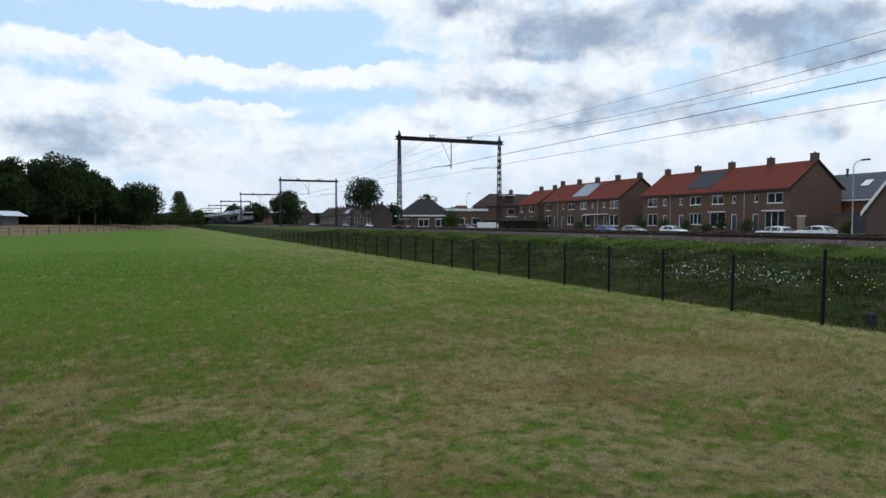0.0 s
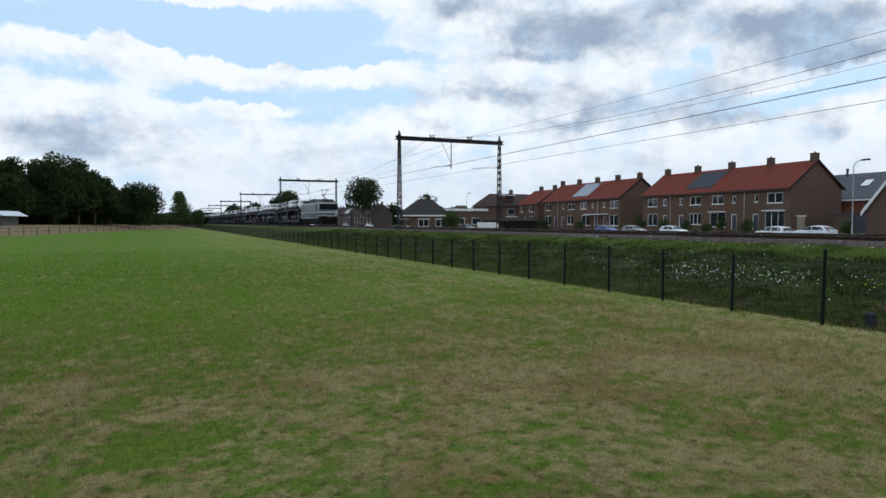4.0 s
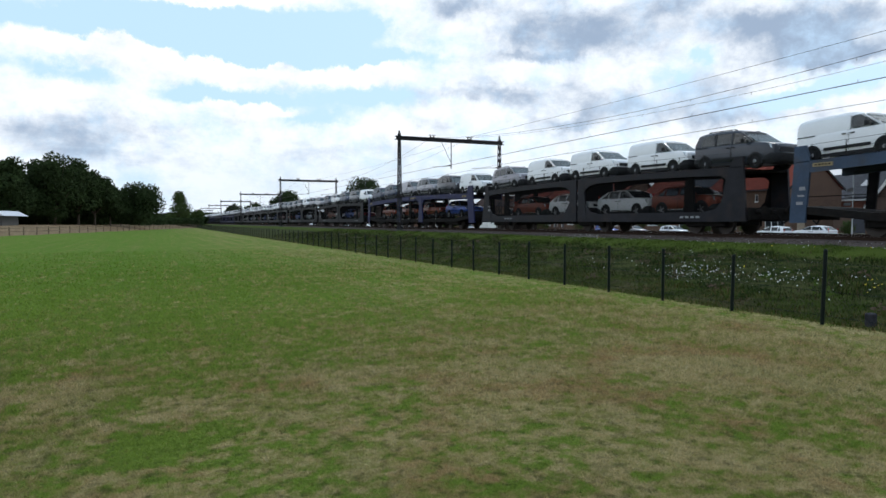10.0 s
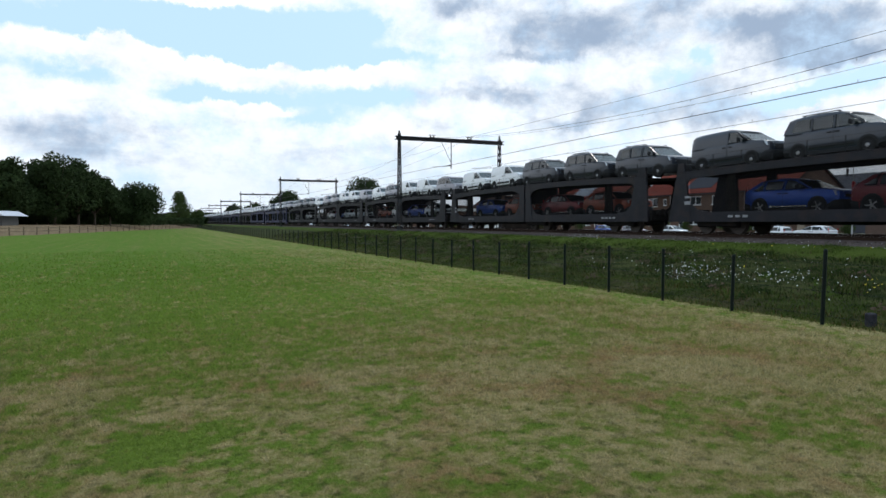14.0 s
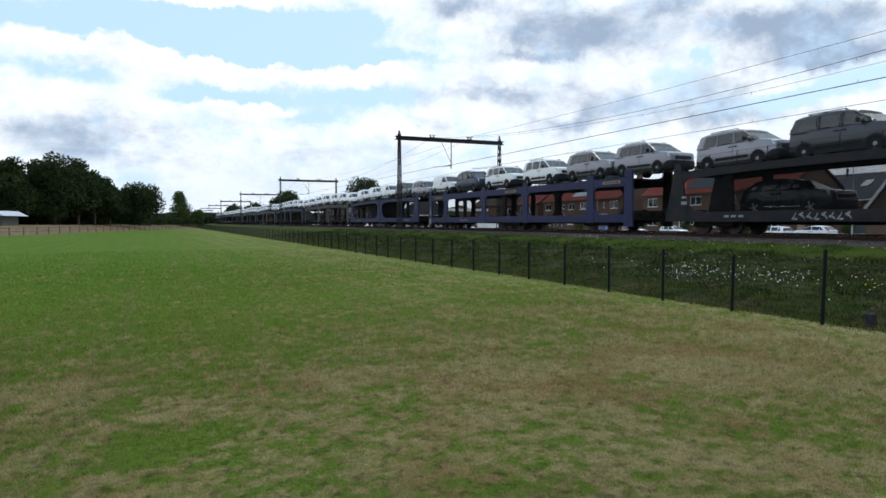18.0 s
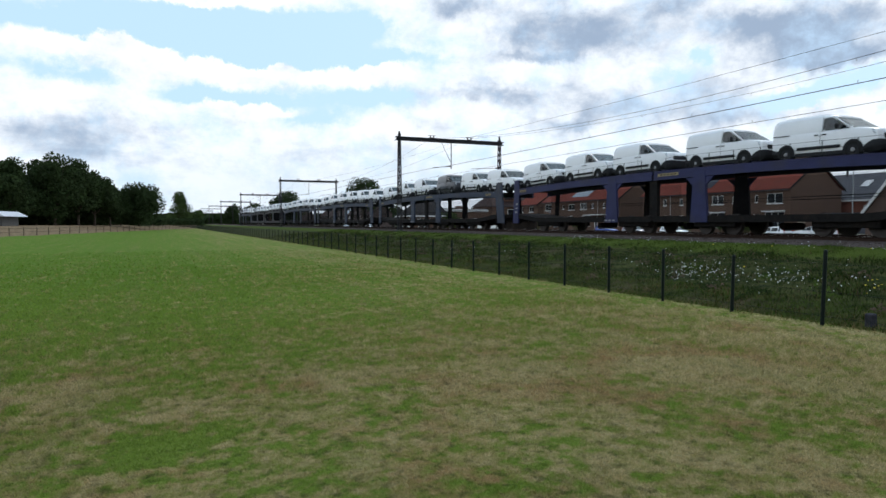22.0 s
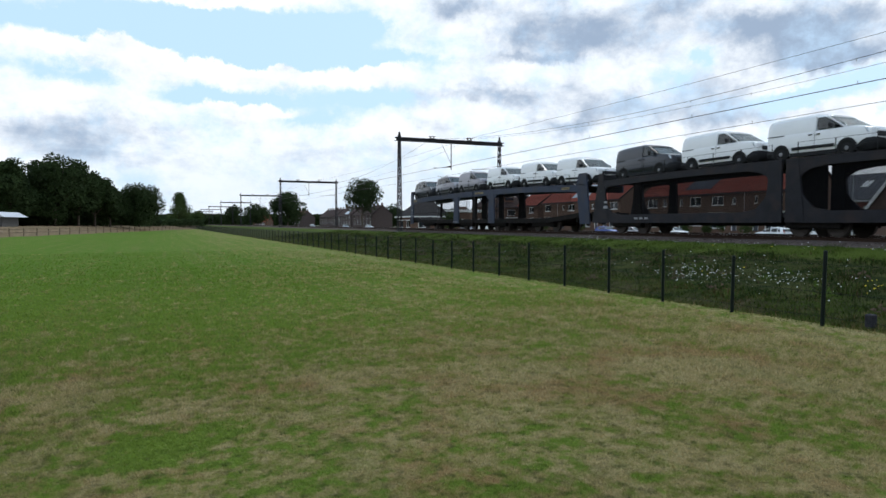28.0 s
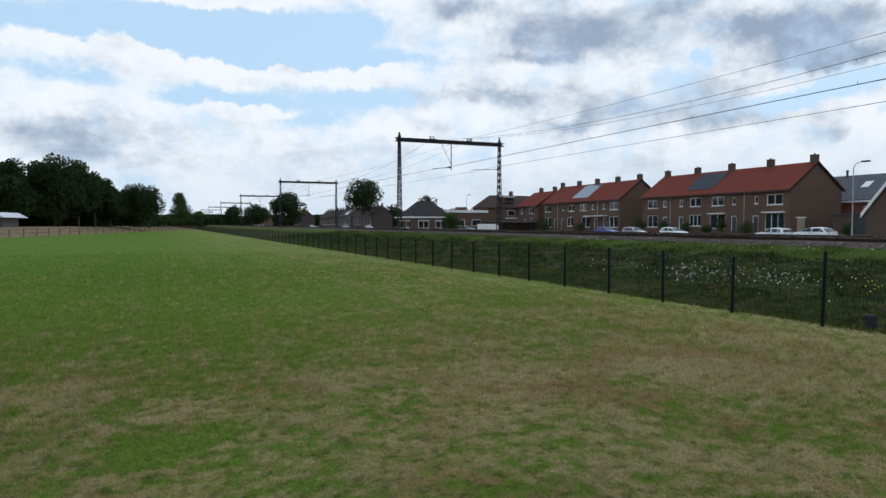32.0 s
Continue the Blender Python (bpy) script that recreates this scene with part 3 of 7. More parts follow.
# ---- houses across the track ----
brick = mat("brown_brick", (0.135, 0.085, 0.062), 0.9, 0, 0.22, 3.0, 0.3, 30, ((0.09, 0.06, 0.05), 0.5, 0.5), spec=0.12)
brick_dark = mat("dark_brick", (0.11, 0.075, 0.06), 0.9, 0, 0.2, 3.0, 0.3, 30, spec=0.12)
tile_red = mat("orange_red_roof_tile", (0.195, 0.042, 0.027), 0.8, 0, 0.2, 2.2, 0.5, 9, ((0.13, 0.05, 0.035), 0.55, 0.6), spec=0.12)
tile_brown = mat("brown_roof_tile", (0.13, 0.07, 0.05), 0.85, 0, 0.2, 2.2, 0.5, 9, spec=0.12)
tile_grey = mat("grey_roof_tile", (0.115, 0.12, 0.135), 0.75, 0, 0.2, 2.2, 0.5, 9, spec=0.12)
white = mat("white_paint", (0.78, 0.78, 0.76), 0.5, 0, 0.06, 3)
pane = glass_mat("window_glass", (0.03, 0.035, 0.04), 0.12)
panel = mat("solar_panel", (0.020, 0.024, 0.035), 0.55, 0.0, 0.2, 3, spec=0.2)
panel_light = mat("pale_solar_panel", (0.17, 0.19, 0.22), 0.2, 0.2, 0.1, 3)
lead = mat("lead_grey", (0.06, 0.06, 0.065), 0.7, 0.2, 0.2, 4)
doorm = mat("dark_door_paint", (0.03, 0.035, 0.05), 0.45, 0, 0.2, 5)
curtain = mat("dim_room", (0.05, 0.05, 0.05), 0.9, 0, 0.5, 1.5)
drape = mat("pale_curtain", (0.45, 0.46, 0.44), 0.9, 0, 0.3, 6)


def window(parent, y, z, w, h, sections=2, sill=True, x=0.0):
    """A window in a facade whose outside faces -x; y is its middle, z its sill."""
    win = part("window", frame_mesh(w, h, sections), white, parent)
    win.matrix_basis = pose(x, y, z)
    for i in range(sections):
        a = -w / 2 + 0.06 + i * (w - 0.06) / sections
        b = -w / 2 + (i + 1) * (w - 0.06) / sections
        part("pane", B(0.0, 0.012, a, b, 0.06, h - 0.06), pane, win)
    # flat dark sheet takes the place of the unlit room
    part("curtain", B(0.09, 0.1, -w / 2 + 0.03, w / 2 - 0.03, 0.03, h - 0.03), curtain, win)
    if h > 0.9 and int(y * 10) % 3:
        part("curtain", B(0.06, 0.07, -w / 2 + 0.05, -w / 2 + 0.3 * w, 0.05, h - 0.05), drape, win, "pale curtain")
    if sill:
        part("sill", B(-0.14, 0.02, -w / 2 - 0.06, w / 2 + 0.06, -0.09, -0.01), white, win)
    return win


def frame_mesh(w, h, sections):
    bm = bmesh.new()
    t, x0, x1 = 0.075, -0.035, 0.05
    box(bm, x0, x1, -w / 2, w / 2, 0, t)
    box(bm, x0, x1, -w / 2, w / 2, h - t, h)
    box(bm, x0, x1, -w / 2, -w / 2 + t, t, h - t)
    box(bm, x0, x1, w / 2 - t, w / 2, t, h - t)
    for i in range(1, sections):
        y = -w / 2 + i * w / sections
        box(bm, x0, x1, y - t / 2, y + t / 2, t, h - t)
    return bm


def facade(L, D, eave, ridge, holes):
    """Walls of a gabled block as slabs 0.25 thick, with the openings of the front cut through."""
    bm = bmesh.new()
    ys = sorted({0.0, L, *[y - w / 2 for y, z, w, h in holes], *[y + w / 2 for y, z, w, h in holes]})
    zs = sorted({-1.1, eave, *[z for y, z, w, h in holes], *[z + h for y, z, w, h in holes]})
    for y0, y1 in zip(ys, ys[1:]):
        run = None
        for z0, z1 in zip(zs, zs[1:]):
            my, mz = (y0 + y1) / 2, (z0 + z1) / 2
            hole = any(abs(my - y) < w / 2 and z < mz < z + h for y, z, w, h in holes)
            if hole:
                if run is not None:
                    box(bm, 0, 0.25, y0, y1, run, z0)
                run = None
            elif run is None:
                run = z0
        if run is not None:
            box(bm, 0, 0.25, y0, y1, run, eave)
    box(bm, D - 0.25, D, 0, L, -1.1, eave)
    for a, b in ((0, 0.25), (L - 0.25, L)):
        prism(bm, [(0.25, -1.1), (D - 0.25, -1.1), (D - 0.25, eave), (D / 2, ridge - 0.12), (0.25, eave)], "y", a, b)
    box(bm, 0.25, D - 0.25, 0.25, L - 0.25, 2.6, 2.7)
    return bm


def roof_mesh(L0, L1, D, eave, ridge, over=0.35):
    bm = bmesh.new()
    k = (ridge - eave) / (D / 2)
    t = 0.16
    prism(bm, [(-over, eave - over * k), (D / 2, ridge), (D + over, eave - over * k), (D + over, eave - over * k + t), (D / 2, ridge + t), (-over, eave - over * k + t)], "y", L0, L1)
    return bm


def tiles_on(parent, L0, L1, D, eave, ridge, m, over=0.35):
    """Courses of roof tiles on the front slope, each course a lipped strip."""
    k = (ridge - eave) / (D / 2)
    run = D / 2 + over
    n = 17
    bm = bmesh.new()
    for i in range(n):
        a, b = -over + run * i / n, -over + run * (i + 1) / n
        za, zb = eave + a * k + 0.165, eave + b * k + 0.165
        slab(bm, [(a - 0.03, L0, za + 0.035), (a - 0.03, L1, za + 0.035), (b, L1, zb + 0.005), (b, L0, zb + 0.005)], 0.02)
    return part("tile_course", bm, m, parent)


def chimney(parent, y, x, base, top, w=0.85, m=None):
    c = part("chimney", B(x - 0.35, x + 0.35, y - w / 2, y + w / 2, base, top, bev=0.02), m or brick_dark, parent)
    part("cap", B(x - 0.37, x + 0.37, y - w / 2 - 0.02, y + w / 2 + 0.02, top, top + 0.06), lead, c)
    part("pot", tube(bmesh.new(), (x, y, top + 0.06), (x, y, top + 0.25), 0.11, 0.09), tile_brown, c)
    return c


def terrace(label, pos, turn, L, D, eave, ridge, upper, lower, doors, pots, roofs, pipes=(), wallm=None):
    h = thing("terraced_house", label, "house", pose(*pos, 0, 0, turn), "brick terraces beside the railway")
    holes = [(y, z, w, hh) for y, z, w, hh, n in upper + lower] + [(y, 0.0, 1.0, 2.15) for y in doors]
    part("wall", facade(L, D, eave, ridge, holes), wallm or brick, h)
    for y, z, w, hh, n in upper + lower:
        window(h, y, z, w, hh, n, x=0.08)
    for y in doors:
        d = part("door", B(0.1, 0.16, y - 0.42, y + 0.42, 0, 2.05), doorm, h)
        bm = bmesh.new()
        box(bm, 0.04, 0.18, y - 0.5, y - 0.42, 0, 2.15)
        box(bm, 0.04, 0.18, y + 0.42, y + 0.5, 0, 2.15)
        box(bm, 0.04, 0.18, y - 0.42, y + 0.42, 2.05, 2.15)
        part("door_frame", bm, white, d)
    for a, b, m in roofs:
        r = part("roof", roof_mesh(a, b, D, eave, ridge), m, h)
        tiles_on(r, a, b, D, eave, ridge, m)
    k = (ridge - eave) / (D / 2)
    part("gutter", B(-0.5, -0.36, -0.1, L + 0.1, eave - 0.35 * k - 0.05, eave - 0.35 * k + 0.07), lead, h)
    part("bargeboard", prism(bmesh.new(), [(-0.4, eave - 0.4 * k - 0.1), (D / 2, ridge - 0.1), (D + 0.4, eave - 0.4 * k - 0.1), (D + 0.4, eave - 0.4 * k + 0.2), (D / 2, ridge + 0.2), (-0.4, eave - 0.4 * k + 0.2)], "y", -0.26, -0.21), mat("dark_bargeboard", (0.03, 0.026, 0.024), 0.8, 0, 0.2, 5, spec=0.1), h)
    for y in pots:
        chimney(h, y, D / 2, ridge - 0.5, ridge + 1.0)
    for y in pipes:
        part("drainpipe", tube(bmesh.new(), (-0.08, y, 0), (-0.08, y, eave - 0.3), 0.055), mat("grey_pipe", (0.42, 0.38, 0.36), 0.6), h)
    return h


def panel_on(parent, y0, y1, x0, x1, D, eave, ridge, m):
    k = (ridge - eave) / (D / 2)
    sp = part("solar_panel", slab(bmesh.new(), [(x0, y0, eave + x0 * k + 0.26), (x0, y1, eave + x0 * k + 0.26), (x1, y1, eave + x1 * k + 0.26), (x1, y0, eave + x1 * k + 0.26)], 0.04), m, parent)
    return sp


G = 0.75
row_a = terrace("long brown brick terrace under an orange-red tiled roof", (73.4, 58.4, G), -2.86, 29.4, 9.0, 5.55, 8.95,
                [(2.4, 3.55, 2.5, 1.35, 2), (12.4, 3.65, 2.3, 1.3, 2), (16.9, 3.65, 2.3, 1.3, 2), (26.8, 3.6, 2.5, 1.35, 2),
                 (5.4, 3.75, 0.55, 1.0, 1), (9.3, 3.75, 0.6, 0.95, 1), (20.0, 3.75, 0.75, 1.0, 1), (23.8, 3.75, 0.8, 1.0, 1)],
                [(2.4, 0.25, 3.1, 2.2, 3), (12.4, 0.35, 3.0, 2.1, 2), (16.9, 0.7, 2.5, 1.7, 3), (26.8, 0.5, 2.5, 1.9, 2)],
                [5.5, 9.3, 20.0, 23.7], [0.4, 7.3, 14.4, 21.5, 28.6], [(-0.2, 29.6, tile_red)], [7.4, 22.4])
panel_on(row_a, 14.3, 19.8, 0.5, 3.9, 9.0, 5.55, 8.95, panel)
part("awning", B(-0.5, -0.02, 0.7, 4.1, 2.48, 2.62), white, row_a, "white window awning")
part("awning", B(-0.4, -0.02, 10.8, 14.0, 2.48, 2.6), white, row_a, "white window awning")
sd = part("side_door", B(1.2, 2.5, -0.05, -0.004, -0.6, 1.75), mat("beige_door", (0.38, 0.30, 0.22), 0.7), row_a, "pale beige side door")
part("lintel", B(1.0, 2.7, -0.08, -0.006, 1.76, 1.92), white, sd)
row_b = terrace("brown brick terrace with red tiles and pale solar panels", (75.2, 94.1, G), -2.86, 27.5, 9.0, 5.55, 8.95,
                [(1.9, 3.6, 2.4, 1.35, 2), (11.8, 3.6, 2.3, 1.3, 2), (16.2, 3.6, 2.3, 1.2, 2), (25.6, 3.6, 2.3, 1.35, 2), (4.9, 3.8, 0.7, 0.9, 1), (8.6, 3.8, 0.7, 0.9, 1), (19.3, 3.8, 0.7, 0.9, 1)],
                [(1.9, 0.4, 2.7, 2.0, 2), (11.0, 0.4, 3.0, 2.0, 2), (16.6, 0.6, 2.3, 1.8, 2), (25.6, 0.4, 2.6, 2.0, 2)],
                [4.6, 7.6, 19.6, 22.6], [0.4, 7.0, 13.8, 20.4, 27.0], [(-0.2, 27.7, tile_red)], [6.9, 21.5])
panel_on(row_b, 11.2, 17.0, 0.5, 4.0, 9.0, 5.55, 8.95, panel_light)
part("awning", B(-1.3, -0.02, 3.6, 10.0, 2.45, 2.6), white, row_b, "white flat porch roof")
row_c = terrace("brown brick houses under red tiles", (76.9, 124.5, G), -2.86, 9.6, 9.0, 5.2, 8.3,
                [(3.0, 3.4, 2.2, 1.3, 2), (7.6, 3.4, 1.4, 1.2, 2)], [(3.0, 0.5, 2.4, 1.8, 2)], [6.0], [0.3, 6.5], [(-0.2, 9.8, tile_red)])
far_tile = mat("dark_brown_roof_tile", (0.060, 0.040, 0.036), 0.85, 0, 0.25, 2.2, 0.4, 9, spec=0.1)
far_rows = [("red", (83.0, 268.0, G), 34, far_tile), ("grey", (85.0, 310.0, G), 30, far_tile), ("far", (87.0, 348.0, G), 44, far_tile), ("farther", (78.0, 400.0, G), 40, tile_brown)]
for n, p, L, m in far_rows:
    hh = terrace("distant brown brick terrace along the street", p, -1.5, L, 9.0, 5.0, 8.9,
                 [(3 + 5.5 * i, 3.2, 2.0, 1.3, 1) for i in range(int(L / 5.5))], [(3 + 5.5 * i, 0.7, 2.2, 1.6, 2) for i in range(int(L / 5.5))], [], [0.4 + 6.5 * i for i in range(int(L / 6.5) + 1)], [(-0.2, L + 0.2, m)], wallm=mat("dull_brown_brick", (0.088, 0.068, 0.064), 0.9, 0, 0.25, 3.0, 0.3, 30, spec=0.1))
    if n == "grey":
        panel_on(hh, 8, 16, 0.5, 3.9, 9.0, 5.0, 8.9, panel_light)

terrace("small far farmhouse under an orange-red tiled roof", (58.2, 400.0, 0.4), 55, 9.0, 8.0, 2.6, 6.0, [], [(2.5, 0.7, 1.6, 1.3, 2), (6.5, 0.7, 1.6, 1.3, 2)], [4.5], [1.0], [(-0.2, 9.2, mat("orange_roof_tile", (0.22, 0.07, 0.042), 0.85, 0, 0.2, 2.2, 0.4, 9, spec=0.1))])


def bungalow():
    h = thing("bungalow", "low brick bungalow with a dark hipped roof", "house", pose(44.8, 119, 0.1, 0, 0, -3))
    holes = [(2.2, 0.9, 2.4, 1.4), (6.6, 0.9, 2.4, 1.4)]
    part("wall", facade(9.0, 8.0, 3.0, 3.4, holes), brick, h)
    for y, z, w, hh in holes:
        window(h, y, z, w, hh, 2, x=0.08)
    bm = bmesh.new()
    a = [(-0.5, -0.5, 3.0), (8.5, -0.5, 3.0), (8.5, 9.5, 3.0), (-0.5, 9.5, 3.0), (2.7, 4.5, 6.25), (5.9, 4.5, 6.25)]
    v = [bm.verts.new(p) for p in a]
    for f in ((0, 1, 5, 4), (1, 2, 5), (2, 3, 4, 5), (3, 0, 4), (3, 2, 1, 0)):
        bm.faces.new([v[i] for i in f])
    bmesh.ops.recalc_face_normals(bm, faces=bm.faces)
    part("roof", bm, mat("dark_roof_tile", (0.034, 0.031, 0.031), 0.85, 0, 0.25, 2.5, 0.5, 9, spec=0.1), h)
    part("fascia", B(-0.62, -0.5, -0.6, 9.6, 2.85, 3.12), white, h)
    part("fascia", B(-0.62, 8.6, -0.62, -0.5, 2.85, 3.12), white, h)
    for x in (1.4, 5.0):
        sw = part("south_window", B(x, x + 2.2, -0.05, -0.004, 0.85, 2.25), white, h, "white-framed window")
        for k in (0, 1):
            part("pane", B(x + 0.1 + 1.05 * k, x + 1.05 + 1.05 * k, -0.07, -0.052, 0.95, 2.15), pane, sw)
        part("awning", B(x - 0.2, x + 2.4, -0.35, -0.01, 2.32, 2.44), white, h, "white sun awning")
    for y in (2.2, 6.6):
        part("awning", B(-0.3, -0.02, y - 1.5, y + 1.5, 2.3, 2.42), white, h, "white sun awning")
    e = thing("flat_roofed_annex", "flat-roofed brick annex with a white roof edge", "building", pose(55.4, 124, 0.3, 0, 0, -3))
    part("wall", facade(12.0, 8.2, 3.85, 3.85, [(3, 1, 2.4, 1.4), (8, 1, 2.4, 1.4)]), brick, e)
    part("roof", B(-0.3, 8.5, -0.3, 12.3, 3.85, 4.35), white, e)
    for y in (3, 8):
        window(e, y, 1, 2.4, 1.4, 3, x=0.08)
    for x in (1.2, 4.8):
        sw = part("south_window", B(x, x + 2.0, -0.05, -0.004, 1.0, 2.4), white, e, "white-framed window")
        part("pane", B(x + 0.1, x + 1.9, -0.07, -0.052, 1.1, 2.3), pane, sw)
    part("roof_box", B(3.0, 5.0, 3, 5, 4.35, 5.1, bev=0.05), brick_dark, e)


def hipped_house():
    h = thing("hipped_house", "brown brick house with a dark tiled roof and a white dormer", "house", pose(70.6, 137, G, 0, 0, -3))
    W, D, ev, rg = 13.0, 8.5, 4.9, 8.0
    bm = bmesh.new()
    box(bm, 0, W, 0, D, -1.2, ev)
    part("wall", bm, brick, h)
    bm = bmesh.new()
    v = [bm.verts.new(p) for p in ((-0.3, -0.3, ev), (W + 0.3, -0.3, ev), (W + 0.3, D + 0.3, ev), (-0.3, D + 0.3, ev), (2.6, D / 2, rg), (W + 0.3, D / 2, rg))]
    for f in ((0, 1, 5, 4), (1, 2, 5), (2, 3, 4, 5), (3, 0, 4), (3, 2, 1, 0)):
        bm.faces.new([v[i] for i in f])
    bmesh.ops.recalc_face_normals(bm, faces=bm.faces)
    part("roof", bm, MATS["dark_brown_roof_tile"] if "dark_brown_roof_tile" in MATS else tile_brown, h)
    dm = part("dormer", B(5.0, 7.6, 1.0, 4.2, 6.2, 7.45), tile_brown, h)
    part("dormer_roof", B(4.8, 7.8, 0.8, 4.3, 7.45, 7.62), white, dm)
    part("pane", B(5.2, 7.4, 0.96, 0.996, 6.55, 7.3), pane, dm)
    for x, z in ((5.4, 2.9), (5.4, 0.3), (10.0, 2.9)):
        wn = part("window", B(x, x + 2.0, -0.06, -0.004, z, z + 1.4), white, h, "white-framed window")
        part("pane", B(x + 0.1, x + 1.9, -0.08, -0.062, z + 0.1, z + 1.3), pane, wn)
    part("awning", B(4.9, 8.6, -0.5, -0.02, 2.25, 2.5), white, h, "white flat awning")
    part("gutter", B(-0.35, W + 0.35, -0.42, -0.302, ev - 0.05, ev + 0.07), lead, h)
    chimney(h, D / 2, 8.4, rg - 0.4, rg + 0.95)
    timber = mat("dark_stained_timber", (0.024, 0.019, 0.016), 0.9, 0, 0.4, 6, 0.3, 30, spec=0.04, rnd=0.3)
    k = thing("timber_shed", "long dark timber shed with a low sloping roof", "shed", pose(51.0, 99.5, 0.0, 0, 0, -3))
    for i in range(20):
        part("board", B(0.5 * i, 0.5 * i + 0.485, -0.02 * (i % 2), 0.1, -0.5, 1.95), timber, k)
    part("wall", B(0, 10, 0.101, 3.0, -0.5, 1.95), timber, k)
    part("roof", prism(bmesh.new(), [(-0.3, 1.96), (3.3, 2.4), (3.3, 2.5), (-0.3, 2.06)], "x", -0.2, 10.2), timber, k)


hipped_house()
bungalow()


def grey_house():
    h = thing("gabled_house", "brick house with a grey tiled roof and white eaves", "house", pose(83.8, 44.0, 0.3, 0, 0, -2.86))
    L, D, eave, ridge = 22.0, 9.0, 4.75, 8.1
    holes = [(8.2, 2.6, 2.2, 1.2), (11.6, 2.6, 1.6, 1.2), (10.5, 0.2, 2.4, 1.8)]
    part("wall", facade(L, D, eave, ridge, holes), mat("red_brick", (0.24, 0.09, 0.06), 0.9, 0, 0.2, 3, 0.3, 30), h)
    for y, z, w, hh in holes:
        window(h, y, z, w, hh, 2, x=0.08)
    r = part("roof", roof_mesh(-0.2, L + 0.2, D, eave, ridge), tile_grey, h)
    tiles_on(r, -0.2, L + 0.2, D, eave, ridge, tile_grey)
    k = (ridge - eave) / (D / 2)
    part("skylight", slab(bmesh.new(), [(1.8, 13.1, eave + 1.8 * k + 0.26), (1.8, 14.2, eave + 1.8 * k + 0.26), (2.9, 14.2, eave + 2.9 * k + 0.26), (2.9, 13.1, eave + 2.9 * k + 0.26)], -0.06), white, h, "pale skylight")
    part("gutter", B(-0.55, -0.36, -0.2, L + 0.2, eave - 0.45, eave - 0.22), white, h)
    fl = part("flue", tube(bmesh.new(), (D / 2 - 0.4, 17.9, ridge - 0.4), (D / 2 - 0.4, 17.9, ridge + 0.75), 0.15, n=10), lead, h, "black flue pipe")
    part("cowl", tube(bmesh.new(), (D / 2 - 0.4, 17.9, ridge + 0.75), (D / 2 - 0.4, 17.9, ridge + 0.9), 0.22, 0.18, n=10), lead, fl)
    # the wing that turns its gable to the street
    w = thing("gabled_wing", "brick wing with a steep gable and white bargeboards", "house", pose(70.0, 39.7, 0.3, 0, 0, -2.86))
    bm = bmesh.new()
    for x0, x1 in ((0, 0.25), (8.75, 9)):
        prism(bm, [(0, -0.6), (7, -0.6), (7, 2.8), (3.5, 7.1), (0, 2.8)], "x", x0, x1)
    box(bm, 0.25, 8.75, 0, 0.25, -0.6, 2.8)
    box(bm, 0.25, 8.75, 6.75, 7, -0.6, 2.8)
    part("wall", bm, brick_dark, w)
    part("roof", prism(bmesh.new(), [(-0.3, 2.45), (3.5, 7.12), (7.3, 2.45), (7.3, 2.6), (3.5, 7.3), (-0.3, 2.6)], "x", -0.2, 9.2), tile_grey, w)
    part("bargeboard", prism(bmesh.new(), [(-0.4, 2.1), (3.5, 6.9), (7.4, 2.1), (7.4, 2.6), (3.5, 7.4), (-0.4, 2.6)], "x", -0.3, -0.2), white, w, "white bargeboard")
    part("window", B(-0.03, 0.02, 3.0, 4.4, 0.6, 1.9), pane, w)
    g = thing("garage", "dark garage with a flat roof", "garage", pose(76.0, 48.2, 0.3, 0, 0, -2.86))
    part("wall", B(0, 6, 0, 6.5, -1.0, 2.5, bev=0.02), brick_dark, g)
    part("roof", B(-0.2, 6.2, -0.2, 6.7, 2.5, 2.72), lead, g)
    part("door", B(-0.05, -0.001, 1, 4, 0, 2.2), doorm, g)


grey_house()

road = part("road", B(60.5, 66.5, -300, 500, -0.7, -0.15), mat("asphalt", (0.055, 0.055, 0.057), 0.9, 0, 0.2, 1.5, 0.3, 50), None, "grey asphalt village street", kind="structure")
pave = part("pavement", B(66.5, 69.0, -300, 500, -0.7, -0.03), mat("grey_paving", (0.22, 0.20, 0.19), 0.9, 0, 0.2, 3, 0.3, 30), None, "grey paved footpath with a kerb", kind="structure")
yard = part("front_gardens", prism(bmesh.new(), [(69.0, -0.5), (73.0, -0.5), (73.0, 0.5), (69.0, 0.1)], "y", -40, 58), mat("garden_soil", (0.10, 0.10, 0.06), 0.95, 0, 0.4, 1.2, 0.4, 20), None, "small front gardens before the terrace", kind="structure")


def street_lamp(x, y):
    s = thing("street_lamp", "grey steel street lamp with a curved arm", "street lamp", pose(x, y, 0.05))
    part("pole", tube(tube(bmesh.new(), (0, 0, 0), (0, 0, 1.2), 0.09), (0, 0, 1.2), (0, 0, 7.5), 0.06, 0.045), mat("grey_lamp_paint", (0.35, 0.37, 0.38), 0.5, 0.3), s)
    bm = bmesh.new()
    pts = [(0, 0, 7.5), (0.05, -0.1, 7.8), (0.1, -0.4, 8.05), (0.15, -0.8, 8.12)]
    for a, b in zip(pts, pts[1:]):
        tube(bm, a, b, 0.04)
    part("arm", bm, MATS["grey_lamp_paint"], s)
    part("head", B(0.0, 0.3, -1.6, -0.75, 8.04, 8.20, bev=0.04), mat("dark_lamp_head", (0.05, 0.05, 0.055), 0.5), s)


street_lamp(66.0, 45.2)
